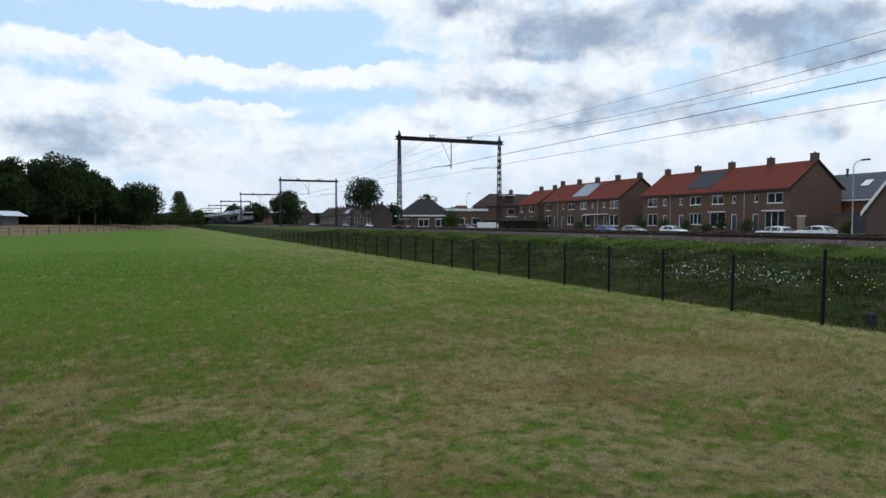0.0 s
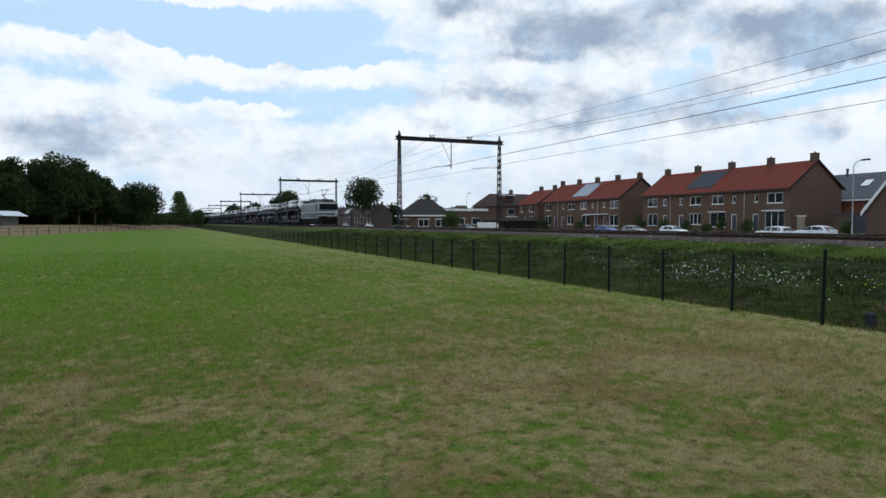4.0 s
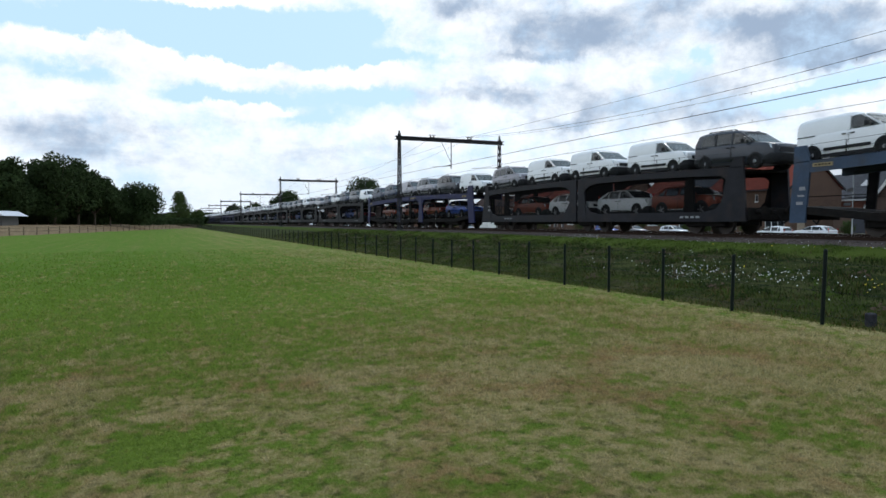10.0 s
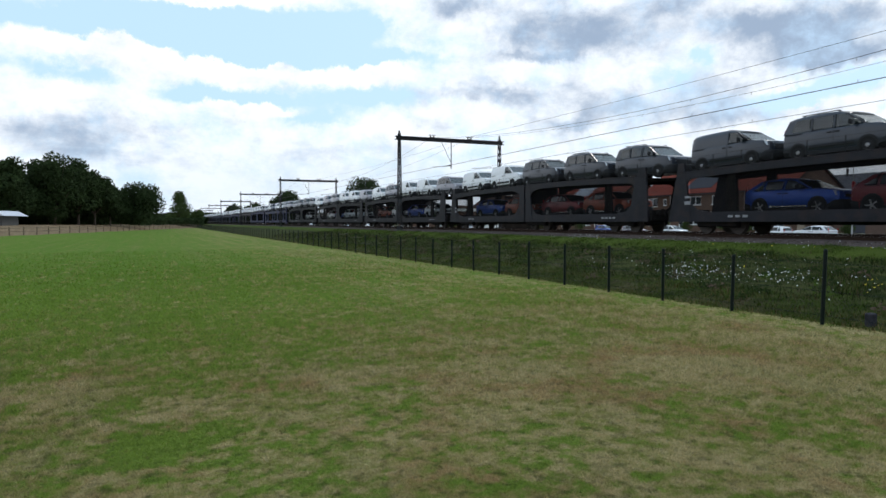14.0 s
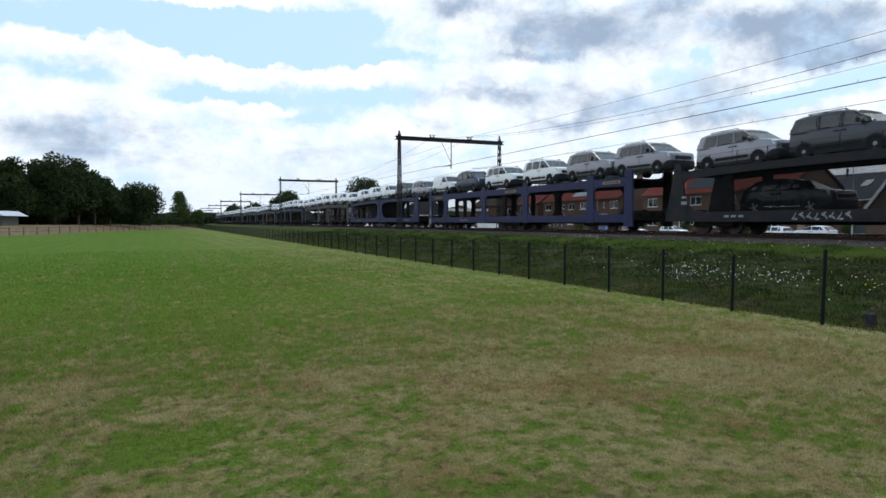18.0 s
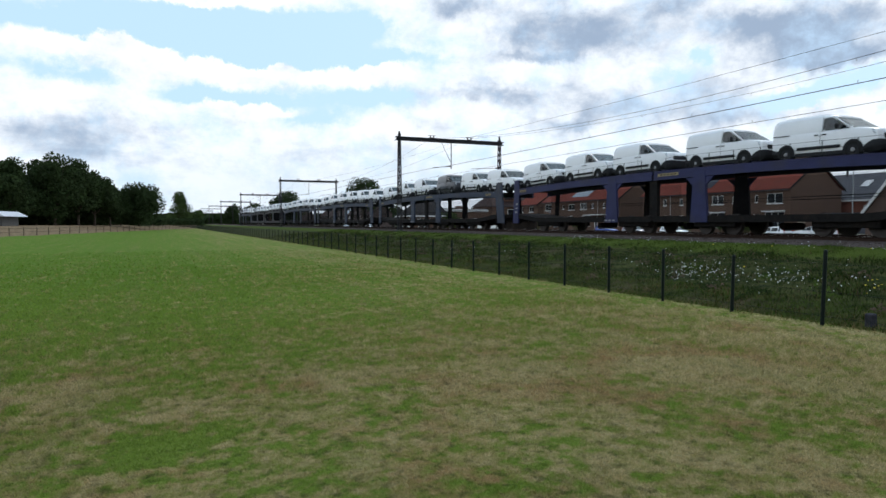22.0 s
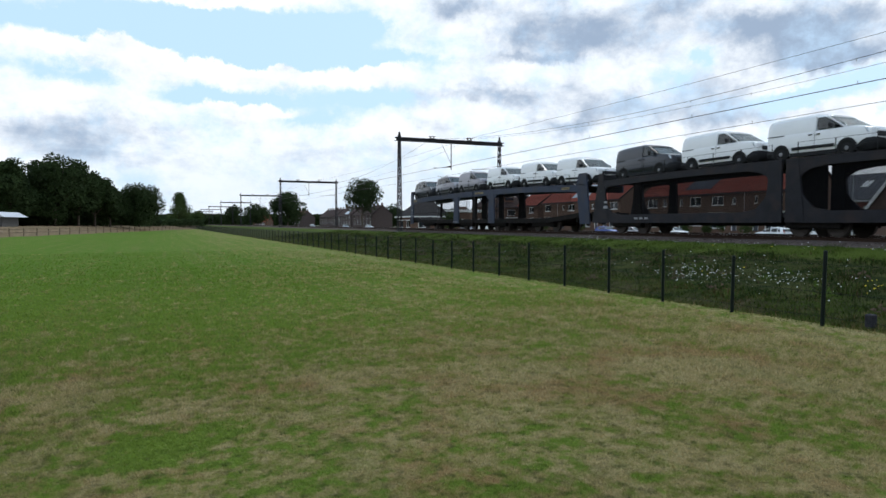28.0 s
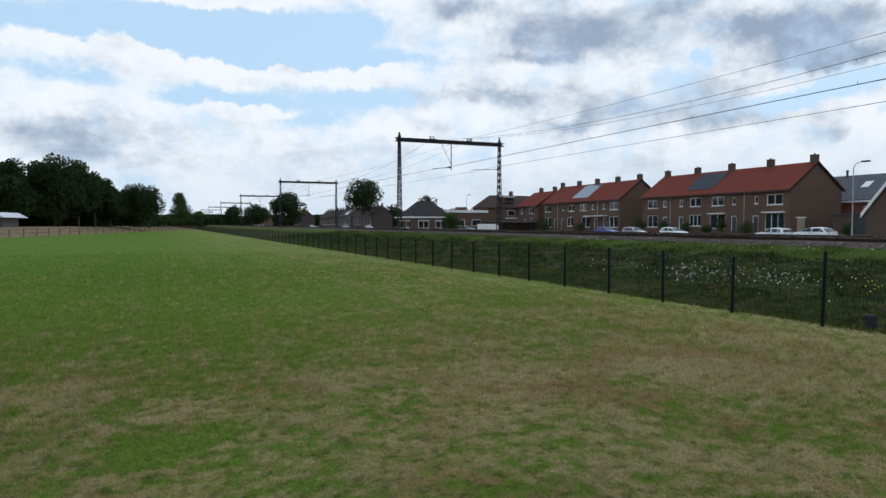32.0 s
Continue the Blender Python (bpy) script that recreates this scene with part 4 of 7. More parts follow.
street_lamp(62.0, 130.0)


def shed():
    s = thing("farm_shed", "low shed with a pale sheet roof", "shed", pose(-25.2, 123, 1.45, 0, 0, -12))
    part("wall", B(-6, 2, 0, 6, -0.5, 1.35, bev=0.03), mat("grey_board", (0.06, 0.06, 0.058), 0.8, 0, 0.3, 3), s)
    part("roof", prism(bmesh.new(), [(-6.6, 1.35), (2.6, 1.35), (1.0, 2.2), (-4.5, 2.2)], "y", -0.5, 8.5), mat("pale_sheet_roof", (0.6, 0.62, 0.66), 0.5, 0.2, 0.1, 2), s)
    part("door", B(-2.5, -0.9, -0.05, -0.001, -0.3, 1.3), doorm, s)
    for x in (-4.6, -0.5):
        part("window", B(x, x + 1.5, -0.04, -0.001, 0.2, 1.1), white, s, "white shuttered window")


shed()

# ---- trees and bushes ----
leaf_dark = mat("dark_foliage", (0.022, 0.036, 0.012), 0.8, 0, 0.5, 0.6, spec=0.05)
leaf_mid = mat("foliage", (0.04, 0.062, 0.018), 0.8, 0, 0.5, 0.6, spec=0.05)
bark = mat("bark", (0.07, 0.055, 0.04), 0.95, 0, 0.3, 6, 0.6, 20)


def tree(name, label, pos, top, wide, base, leaves, size, seed, m, cone=False, trunk=True, cat="tree"):
    """top: height over the ground; wide: half width of the crown; base: height at which the crown begins."""
    rng = random.Random(seed)
    t = thing(name, label, cat, pose(*pos))
    mid = (top + base) / 2
    clumps = []
    for i in range(26):
        while True:
            u, v, w = (rng.uniform(-1, 1) for _ in range(3))
            if u * u + v * v + w * w < 1:
                break
        k = (1 - (w + 1) / 2 * 0.85) if cone else 1.0
        clumps.append((u * wide * 0.72 * k, v * wide * 0.72 * k, mid + w * (top - base) * 0.42, wide * rng.uniform(0.28, 0.46) * (0.7 + 0.3 * k)))
    clumps.append((0, 0, top - wide * 0.3, wide * 0.33))
    if trunk:
        bm = bmesh.new()
        r = max(0.12, top * 0.018)
        tube(bm, (0, 0, -0.2), (0, 0, base + 0.3), r * 1.3, r)
        tube(bm, (0, 0, base + 0.3), (0.2, 0, mid + (top - mid) * 0.5), r, r * 0.3)
        for c in clumps[:9]:
            tube(bm, (0, 0, max(base * 0.8, mid - (top - base) * 0.35)), (c[0], c[1], c[2]), r * 0.45, r * 0.12, 5)
        part("trunk", bm, bark, t)
    tv, tf = [], []
    total = sum(c[3] ** 2 for c in clumps)
    for cx, cy, cz, cr in clumps:
        for _ in range(int(leaves * cr * cr / total)):
            d = Vector((rng.gauss(0, 1), rng.gauss(0, 1), rng.gauss(0, 1))).normalized()
            rad = cr * (0.45 + 0.65 * rng.random() ** 0.6)
            c = Vector((cx, cy, cz)) + d * rad
            if c.z < base * 0.7:
                c.z = base * 0.7 + rng.random() * 0.5
            a = Vector((rng.gauss(0, 1), rng.gauss(0, 1), rng.gauss(0, 1))).normalized()
            b = a.orthogonal().normalized()
            s = size * rng.uniform(0.5, 1.3)
            n0 = len(tv)
            tv += [c + a * s, c + b * s * 0.6, c - a * s, c - b * s * 0.6]
            tf.append((n0, n0 + 1, n0 + 2, n0 + 3))
    me = bpy.data.meshes.new("crown")
    me.from_pydata(tv, [], tf)
    me.materials.append(m)
    o = new("crown", me)
    o.parent = t
    return t


for i, (x, y, top, wide) in enumerate([(-37, 147, 12.5, 5.5), (-30.6, 147, 12.4, 4.6), (-25.8, 143, 12.2, 4.6), (-23.0, 152, 13.0, 4.6), (-19.3, 149, 14.3, 5.8), (-15.8, 154, 13.2, 4.6),
                                       (-13.2, 159, 11.6, 4.2), (-10.6, 165, 9.0, 3.4), (-21.5, 156, 12.5, 5.0), (-28, 158, 12, 5.0), (-33, 156, 12, 5.0), (-8.6, 168, 5.5, 2.6)]):
    tree("broadleaf_tree", "dark green broadleaf tree in a dense grove", (x, y, 1.2), top, wide, 0.5, 9000, 0.30, 100 + i, leaf_dark)
tree("broadleaf_tree", "round dark broadleaf tree beside the field", (-4.8, 170, 1.2), 9.4, 5.6, 0.5, 10000, 0.28, 131, leaf_dark)
tree("young_tree", "slim pointed young tree beside the field", (5.7, 240, 1.0), 11.2, 5.6, 0.2, 5200, 0.26, 132, leaf_mid, cone=True)
tree("bush", "green bush beside the railway", (14.2, 296, 0.6), 6.4, 3.2, 0.1, 2000, 0.4, 133, leaf_mid, trunk=False, cat="bush")
tree("bush", "green bush beside the railway", (10.5, 300, 0.6), 5.0, 3.4, 0.1, 2000, 0.4, 134, leaf_mid, trunk=False, cat="bush")
tree("bush", "green bush beside the railway", (5.5, 300, 0.9), 4.2, 4.0, 0.1, 2000, 0.4, 135, leaf_mid, trunk=False, cat="bush")
tree("broadleaf_tree", "round dark green tree beside the far track", (36.5, 207, 0.6), 11.0, 5.6, 0.9, 6000, 0.38, 136, leaf_dark)
tree("broadleaf_tree", "tall loose-crowned tree behind the terraces", (78, 266, 0.7), 19.8, 8.2, 6.0, 5200, 0.5, 137, leaf_dark)
tree("broadleaf_tree", "distant dark tree on the plain", (33, 336, 0.6), 9.5, 5.0, 1.0, 2000, 0.6, 138, leaf_dark)
tree("broadleaf_tree", "distant dark tree on the plain", (45, 345, 0.6), 11.0, 7.0, 1.0, 2600, 0.6, 139, leaf_dark)
tree("broadleaf_tree", "dark tree behind the bungalow", (60, 150, 0.6), 8.2, 3.2, 1.0, 2000, 0.35, 140, leaf_dark)
tree("broadleaf_tree", "distant dark tree on the plain", (104, 300, 0.6), 11.0, 6.0, 1.0, 2200, 0.5, 141, leaf_dark)
tree("shrub", "dense green garden shrub", (48.4, 108, 0.2), 3.6, 2.2, 0.1, 1500, 0.2, 142, leaf_mid, trunk=False, cat="bush")
for i, (x, y, top, wide) in enumerate([(71.5, 63.5, 1.6, 1.3), (71.4, 67.5, 2.0, 0.9), (71.8, 74.5, 1.5, 1.0), (71.6, 79.2, 1.7, 1.2), (71.6, 84.5, 2.2, 1.1), (73.4, 104, 1.5, 1.2), (74, 117, 2.2, 1.6), (72.5, 50.2, 1.3, 1.0),
                                       (70, 41.0, 2.6, 1.2), (75, 122.5, 2.4, 1.5), (72.0, 70.8, 1.2, 0.8)]):
    tree("garden_shrub", "leafy garden shrub before a terrace", (x, y, 0.3), top + 0.3, wide, 0.05, 900, 0.12, 160 + i, leaf_mid, trunk=False, cat="bush")
# far woods close the plain at the horizon
def far_wood(name, label, rows, seed, lo=0.8, hi=2.2, spread=6, ground=0.6):
    rng = random.Random(seed)
    tv, tf = [], []
    for x0, y0, x1, y1, h, n in rows:
        for i in range(n):
            k = rng.random()
            cx, cy = x0 + (x1 - x0) * k, y0 + (y1 - y0) * k
            hh = h * (0.75 + 0.3 * noise.noise((cx * 0.03, cy * 0.03, 1)))
            c = Vector((cx + rng.uniform(-spread, spread), cy + rng.uniform(-spread, spread), ground + hh * rng.random() ** 0.7))
            a = Vector((rng.gauss(0, 1), rng.gauss(0, 1), rng.gauss(0, 1))).normalized()
            b = a.orthogonal().normalized()
            s = rng.uniform(lo, hi)
            n0 = len(tv)
            tv += [c + a * s, c + b * s, c - a * s, c - b * s]
            tf.append((n0, n0 + 1, n0 + 2, n0 + 3))
    me = bpy.data.meshes.new(name)
    me.from_pydata(tv, [], tf)
    me.materials.append(leaf_dark)
    tagged(new(name, me), label, "woods", kind="stuff")


far_wood("far_wood", "distant dark woodland on the plain", [(-90, 175, -8, 190, 9, 6000), (-10, 300, 14, 330, 5, 2500), (30, 600, 160, 640, 11, 5000), (110, 330, 320, 200, 9, 6000), (-300, -250, 300, -250, 14, 5000), (320, 200, 320, -250, 12, 4000), (-90, 175, -320, -200, 12, 5000), (-60, 420, 20, 520, 9, 3000)], 9)
far_wood("hedge", "dark overgrown hedge at the foot of the grove", [(-60, 144, -12, 165, 3.2, 12000), (-12, 176, 12, 232, 2.2, 7000)], 10, 0.12, 0.35, 1.2, 1.1)


# ---- vehicles: local -y is forward, z = 0 is where the wheels stand ----
rubber = mat("tyre_rubber", (0.018, 0.018, 0.018), 0.85, 0, 0.2, 20, spec=0.12)
plastic = mat("black_plastic", (0.022, 0.023, 0.025), 0.6, 0, 0.15, 15, spec=0.12)
alloy = mat("alloy_rim", (0.26, 0.26, 0.27), 0.45, 0.5, 0.15, 12)
steelrim = mat("dark_rim", (0.045, 0.045, 0.048), 0.5, 0.4, 0.2, 12)
carglass = glass_mat("car_glass", (0.012, 0.016, 0.018), 0.32)
carglass.node_tree.nodes["Principled BSDF"].inputs["Specular IOR Level"].default_value = 1.0
screen = glass_mat("windscreen_glass", (0.014, 0.024, 0.027), 0.4, (0.80, 0.92, 0.90))
screen.node_tree.nodes["Principled BSDF"].inputs["IOR"].default_value = 1.85
darkglass = glass_mat("tinted_car_glass", (0.012, 0.013, 0.015), 0.08)
lampglass = mat("headlamp_glass", (0.55, 0.58, 0.6), 0.12, 0.3, 0.2, 20)
redlamp = mat("tail_lamp_red", (0.35, 0.015, 0.012), 0.2, 0, 0.2, 20)
chrome = mat("chrome", (0.75, 0.76, 0.78), 0.15, 1.0, 0.05, 10)
cloth = mat("dark_seat_cloth", (0.02, 0.02, 0.022), 0.95, 0, 0.3, 10, spec=0.12)
PAINT = {
    "white": mat("white_car_paint", (0.81, 0.82, 0.835), 0.22, 0, 0.03, 2, coat=0.35, spec=0.4),
    "silver": mat("silver_car_paint", (0.23, 0.23, 0.262), 0.28, 0.4, 0.05, 2, coat=0.3, spec=0.5),
    "grey": mat("dark_grey_car_paint", (0.024, 0.030, 0.042), 0.3, 0.15, 0.1, 2, coat=0.4, spec=0.35),
    "blue": mat("deep_blue_car_paint", (0.006, 0.020, 0.058), 0.32, 0.1, 0.1, 2, coat=0.2, spec=0.25),
    "bright": mat("bright_blue_car_paint", (0.015, 0.06, 0.30), 0.32, 0.3, 0.1, 2, coat=0.25, spec=0.3),
    "orange": mat("orange_car_paint", (0.20, 0.034, 0.010), 0.35, 0.3, 0.1, 2, coat=0.25, spec=0.3),
    "red": mat("dark_red_car_paint", (0.13, 0.010, 0.016), 0.35, 0.3, 0.1, 2, coat=0.25, spec=0.3),
    "black": mat("black_car_paint", (0.014, 0.015, 0.018), 0.25, 0.2, 0.1, 2, coat=0.25, spec=0.3),
    "pale": mat("pale_blue_car_paint", (0.50, 0.57, 0.62), 0.3, 0.3, 0.05, 2, coat=0.25, spec=0.3),
}
SAID = {"white": "white", "silver": "silver", "grey": "dark grey", "blue": "dark blue", "bright": "bright blue", "orange": "orange", "red": "dark red", "black": "black", "pale": "pale silver-blue"}

VAN = dict(L=4.35, w=0.925, belt=1.13, top=1.78, bon=(0.90, 1.04, 1.10, 1.13), cowl=0.90, head=1.74, tail=4.33, tailtop=4.10, r=0.33, ax=(0.86, 3.62), sill=0.22, rw=0.76)
SUV = dict(L=4.30, w=0.90, belt=1.07, top=1.56, bon=(0.84, 0.97, 1.02, 1.06), cowl=1.10, head=1.95, tail=4.22, tailtop=3.52, r=0.365, ax=(0.85, 3.46), sill=0.24, rw=0.66)
HATCH = dict(L=4.10, w=0.87, belt=0.94, top=1.47, bon=(0.62, 0.80, 0.88, 0.94), cowl=1.10, head=1.95, tail=4.02, tailtop=3.75, r=0.31, ax=(0.80, 3.35), sill=0.20, rw=0.62)


def wheel_part(parent, s, r, x, y, rim):
    bm = bmesh.new()
    n = 20
    prof = [(-0.10, r * 0.62), (-0.105, r * 0.92), (-0.08, r), (0.08, r), (0.105, r * 0.92), (0.10, r * 0.62)]
    rings = [[bm.verts.new((px, rr * math.cos(6.2832 * i / n), rr * math.sin(6.2832 * i / n))) for i in range(n)] for px, rr in prof]
    for a, b in zip(rings, rings[1:]):
        for i in range(n):
            bm.faces.new((a[i], a[(i + 1) % n], b[(i + 1) % n], b[i]))
    bmesh.ops.recalc_face_normals(bm, faces=bm.faces)
    w = part("wheel", bm, rubber, parent, smooth=40)
    w.matrix_basis = pose(x, y, r)
    bm = bmesh.new()
    tube(bm, (-0.05, 0, 0), (0.05, 0, 0), r * 0.62, n=16)
    if rim == steelrim:
        tube(bm, (s * 0.05, 0, 0), (s * 0.085, 0, 0), r * 0.46, r * 0.36, n=16)
        plain = len(bm.faces)
        tube(bm, (s * 0.085, 0, 0), (s * 0.11, 0, 0), 0.085, 0.06, n=12)
        bm.faces.ensure_lookup_table()
        for f in bm.faces[plain:]:
            f.material_index = 1
    for i in range(5 if rim != steelrim else 0):
        a = 6.2832 * i / 5
        beam(bm, (s * 0.085, 0.04 * math.cos(a), 0.04 * math.sin(a)), (s * 0.085, r * 0.6 * math.cos(a), r * 0.6 * math.sin(a)), 0.05, 0.04)
    tube(bm, (s * 0.06, 0, 0), (s * 0.10, 0, 0), 0.055, n=8)
    part("rim", bm, [rim, alloy], w)
    return w


def car(name, label, category, d, paint, m, panel_van=False, rails=False, rim=None, group="", clad=True, sill_trim=False):
    L, w, bt, top = d["L"], d["w"], d["belt"], d["top"]
    e = thing(name, label, category, m, group)
    Y = lambda u: u - L / 2
    pm = PAINT[paint]
    rim = rim or steelrim
    zb = d["sill"]
    bm = bmesh.new()

    def half(ww, lo, hi, crown=0.03):
        g = hi - lo
        return [(0, lo), (ww * 0.90, lo), (ww * 0.975, lo + 0.12), (ww, lo + g * 0.42), (ww * 0.99, lo + g * 0.70), (ww * 0.97, lo + g * 0.88), (ww * 0.93, hi - 0.015), (ww * 0.86, hi + 0.01), (0, hi + crown)]

    b0, b1, b2, b3 = d["bon"]
    st = [(Y(0.0), half(w * 0.66, zb + 0.10, b0)), (Y(0.07), half(w * 0.84, zb + 0.03, b0 + 0.10)), (Y(0.22), half(w * 0.93, zb, b1)), (Y(0.5), half(w * 0.98, zb, b2)),
          (Y(d["cowl"] - 0.05), half(w, zb, b3)), (Y(d["cowl"] + 0.35), half(w, zb, bt, 0.0)), (Y(L * 0.6), half(w, zb, bt, 0.0)), (Y(L - 0.3), half(w * 0.99, zb, bt, 0.0)), (Y(L - 0.06), half(w * 0.95, zb + 0.05, bt, 0.0)), (Y(L), half(w * 0.88, zb + 0.12, bt - 0.04, 0.0))]
    loft(bm, st)
    rw = d["rw"]

    def side_x(z):
        return w * 0.935 - (z - bt) / (top - bt) * (w * 0.935 - rw)

    drop = 0.16 if d is VAN else 0.11
    zr = top - drop                     # glass line under the roof edge
    # roof shell
    def rf(z, k=1.0):
        return [(0, z - drop), (rw * k + 0.012, z - drop), (rw * k * 1.0, z - drop * 0.62), (rw * k * 0.965, z - 0.055), (rw * k * 0.86, z - 0.012), (rw * k * 0.5, z + 0.008), (0, z + 0.014)]
    hd, tt = d["head"], d["tailtop"]
    loft(bm, [(Y(hd - 0.10), rf(top - 0.125, 0.92)), (Y(hd + 0.08), rf(top - 0.075, 0.96)), (Y(hd + 0.32), rf(top - 0.032, 0.99)), (Y(hd + 0.7), rf(top - 0.006)), (Y((hd + tt) / 2), rf(top)), (Y(tt - 0.7), rf(top - 0.012)), (Y(tt - 0.25), rf(top - 0.04, 0.99)), (Y(tt), rf(top - 0.08, 0.97)), (Y(tt + 0.13), rf(top - 0.15, 0.93))])
    # pillars
    for s in (-1, 1):
        beam(bm, (s * side_x(bt) * 0.97, Y(d["cowl"] + 0.03), bt - 0.04), (s * rw * 0.96, Y(hd + 0.03), zr + 0.02), 0.05, 0.05)
        mid = hd + 0.42
        pil = 0.06 if d is SUV else 0.13
        beam(bm, (s * (side_x(bt) - 0.02), Y(mid), bt - 0.02), (s * (rw - 0.02), Y(mid + 0.02), zr + 0.02), 0.05, pil)
        if not panel_van:
            c = mid + 0.93
            beam(bm, (s * (side_x(bt) - 0.02), Y(c), bt - 0.02), (s * (rw - 0.02), Y(c + 0.02), zr + 0.02), 0.05, pil)
            slab(bm, [(s * (side_x(bt) - 0.01), Y(d["tail"] - 0.44), bt - 0.02), (s * (side_x(bt) - 0.01), Y(d["tail"]), bt - 0.02), (s * (rw - 0.01), Y(tt + 0.03), zr + 0.02), (s * (rw - 0.01), Y(tt - 0.36), zr + 0.02)], -0.05 * s)
    if panel_van:
        c = hd + 0.46
        hb = [(0, bt - 0.05), (side_x(bt), bt - 0.05), (side_x(bt) - 0.005, bt + 0.1), (rw + 0.035, zr), (rw * 1.0, top - 0.09), (rw * 0.94, top - 0.035), (rw * 0.82, top - 0.004), (rw * 0.5, top + 0.012), (0, top + 0.016)]
        lower = lambda q, k: [(x * k, z - (q if z > bt + 0.3 else 0)) for x, z in hb]
        loft(bm, [(Y(c), hb), (Y(L * 0.7), hb), (Y(d["tail"] - 0.55), lower(0.012, 1)), (Y(d["tail"] - 0.25), lower(0.035, 0.995)), (Y(d["tail"] - 0.08), lower(0.07, 0.98)), (Y(d["tail"]), lower(0.13, 0.94))])
    part("body", bm, pm, e, smooth=32)
    # glass
    gl = darkglass if d is SUV else carglass
    cw = d["cowl"]
    part("windscreen", slab(bmesh.new(), [(-side_x(bt) * 0.93, Y(cw), bt + 0.015), (side_x(bt) * 0.93, Y(cw), bt + 0.015), (rw * 0.90, Y(hd - 0.03), zr + 0.015), (-rw * 0.90, Y(hd - 0.03), zr + 0.015)], 0.012), screen, e)
    mid = hd + 0.42
    for s in (-1, 1):
        def sw(u0, u1, v0, v1, mm, nm="side_window", z0=bt + 0.02, z1=zr - 0.01, s=s):
            c = [(u0, z0), (u1, z0), (v1, z1), (v0, z1)]
            pts = []
            for i in range(4):
                (ua, za), (ub, zb2), (uc, zc) = c[i - 1], c[i], c[(i + 1) % 4]
                for (uo, zo), f in (((ua, za), 0.10), ((uc, zc), 0.10)):
                    ln = math.hypot(uo - ub, zo - zb2) or 1
                    t = min(0.4, f / ln)
                    pts.append((ub + (uo - ub) * t, zb2 + (zo - zb2) * t))
                pts.insert(-1, (ub * 0.76 + 0.12 * (pts[-1][0] + pts[-2][0]), zb2 * 0.76 + 0.12 * (pts[-1][1] + pts[-2][1])))
            part(nm, slab(bmesh.new(), [(s * (side_x(q) + 0.004), Y(u), q) for u, q in pts], 0.008 * s), mm, e)
        sw(cw + 0.30, mid - 0.07, hd + 0.03, mid - 0.07, gl)
        if not panel_van:
            sw(mid + 0.08, mid + 0.85, mid + 0.08, mid + 0.87, gl)
            sw(mid + 1.02, d["tail"] - 0.38, mid + 1.02, tt - 0.30, gl)
    if not panel_van:
        part("rear_window", slab(bmesh.new(), [(side_x(bt) * 0.86, Y(d["tail"]), bt + 0.03), (-side_x(bt) * 0.86, Y(d["tail"]), bt + 0.03), (-rw * 0.86, Y(tt + 0.07), zr), (rw * 0.86, Y(tt + 0.07), zr)], 0.012), gl, e)
    # seats and dash seen through the glass
    bm = bmesh.new()
    for x in (-0.38, 0.38):
        for u in ((mid - 0.05,) if panel_van else (mid - 0.05, mid + 0.85)):
            box(bm, x - 0.24, x + 0.24, Y(u - 0.06), Y(u + 0.08), bt - 0.4, bt + 0.10, bev=0.05)
            box(bm, x - 0.1, x + 0.1, Y(u), Y(u + 0.08), bt + 0.14, bt + 0.30, bev=0.03)
    box(bm, -side_x(bt) * 0.9, side_x(bt) * 0.9, Y(cw + 0.28), Y(cw + 0.62), bt - 0.08, bt + 0.05, bev=0.04)
    part("seats", bm, cloth, e)
    # trim
    lowm = plastic if clad else pm
    hb0 = 0.45 if d is VAN else 0.40
    bm = bmesh.new()
    loft(bm, [(Y(-0.05), half(w * 0.50, zb + 0.10, zb + hb0 - 0.06, 0)), (Y(-0.02), half(w * 0.74, zb + 0.05, zb + hb0 - 0.03, 0)), (Y(0.06), half(w * 0.89, zb, zb + hb0 - 0.01, 0)), (Y(0.2), half(w * 0.965, zb - 0.01, zb + hb0, 0)), (Y(0.36), half(w * 1.003, zb - 0.01, zb + hb0 - 0.10, 0)), (Y(0.50), half(w * 1.004, zb - 0.01, zb + 0.2, 0))])
    part("front_bumper", bm, lowm, e, smooth=35)
    bm = bmesh.new()
    loft(bm, [(Y(L - 0.35), half(w * 1.0, zb, zb + 0.36, 0)), (Y(L - 0.05), half(w * 0.97, zb, zb + 0.38, 0)), (Y(L + 0.03), half(w * 0.86, zb + 0.06, zb + 0.36, 0))])
    part("rear_bumper", bm, lowm, e, smooth=35)
    part("grille", slab(bmesh.new(), [(-w * 0.56, Y(-0.012), zb + 0.47), (w * 0.56, Y(-0.012), zb + 0.47), (w * 0.6, Y(0.03), b0 + 0.03), (-w * 0.6, Y(0.03), b0 + 0.03)], 0.02), plastic, e)
    for s in (-1, 1):
        part("headlight", slab(bmesh.new(), [(s * w * 0.58, Y(0.015), b0 - 0.10), (s * w * 0.90, Y(0.17), b0 - 0.06), (s * w * 0.93, Y(0.26), b0 + 0.12), (s * w * 0.62, Y(0.06), b0 + 0.08)], 0.03 * s), lampglass, e)
        part("tail_light", B(s * w * 0.80 - 0.03, s * w * 0.80 + 0.03, Y(L - 0.09), Y(L + 0.012), bt - 0.30, bt + 0.18 if not panel_van else bt + 0.1, bev=0.015), redlamp, e)
        tb = bmesh.new()
        box(tb, s * w * 0.97 - 0.02, s * w * 0.97 + 0.02, Y(d["ax"][0] + 0.4), Y(d["ax"][1] - 0.4), zb - 0.02, zb + 0.12, bev=0.01)
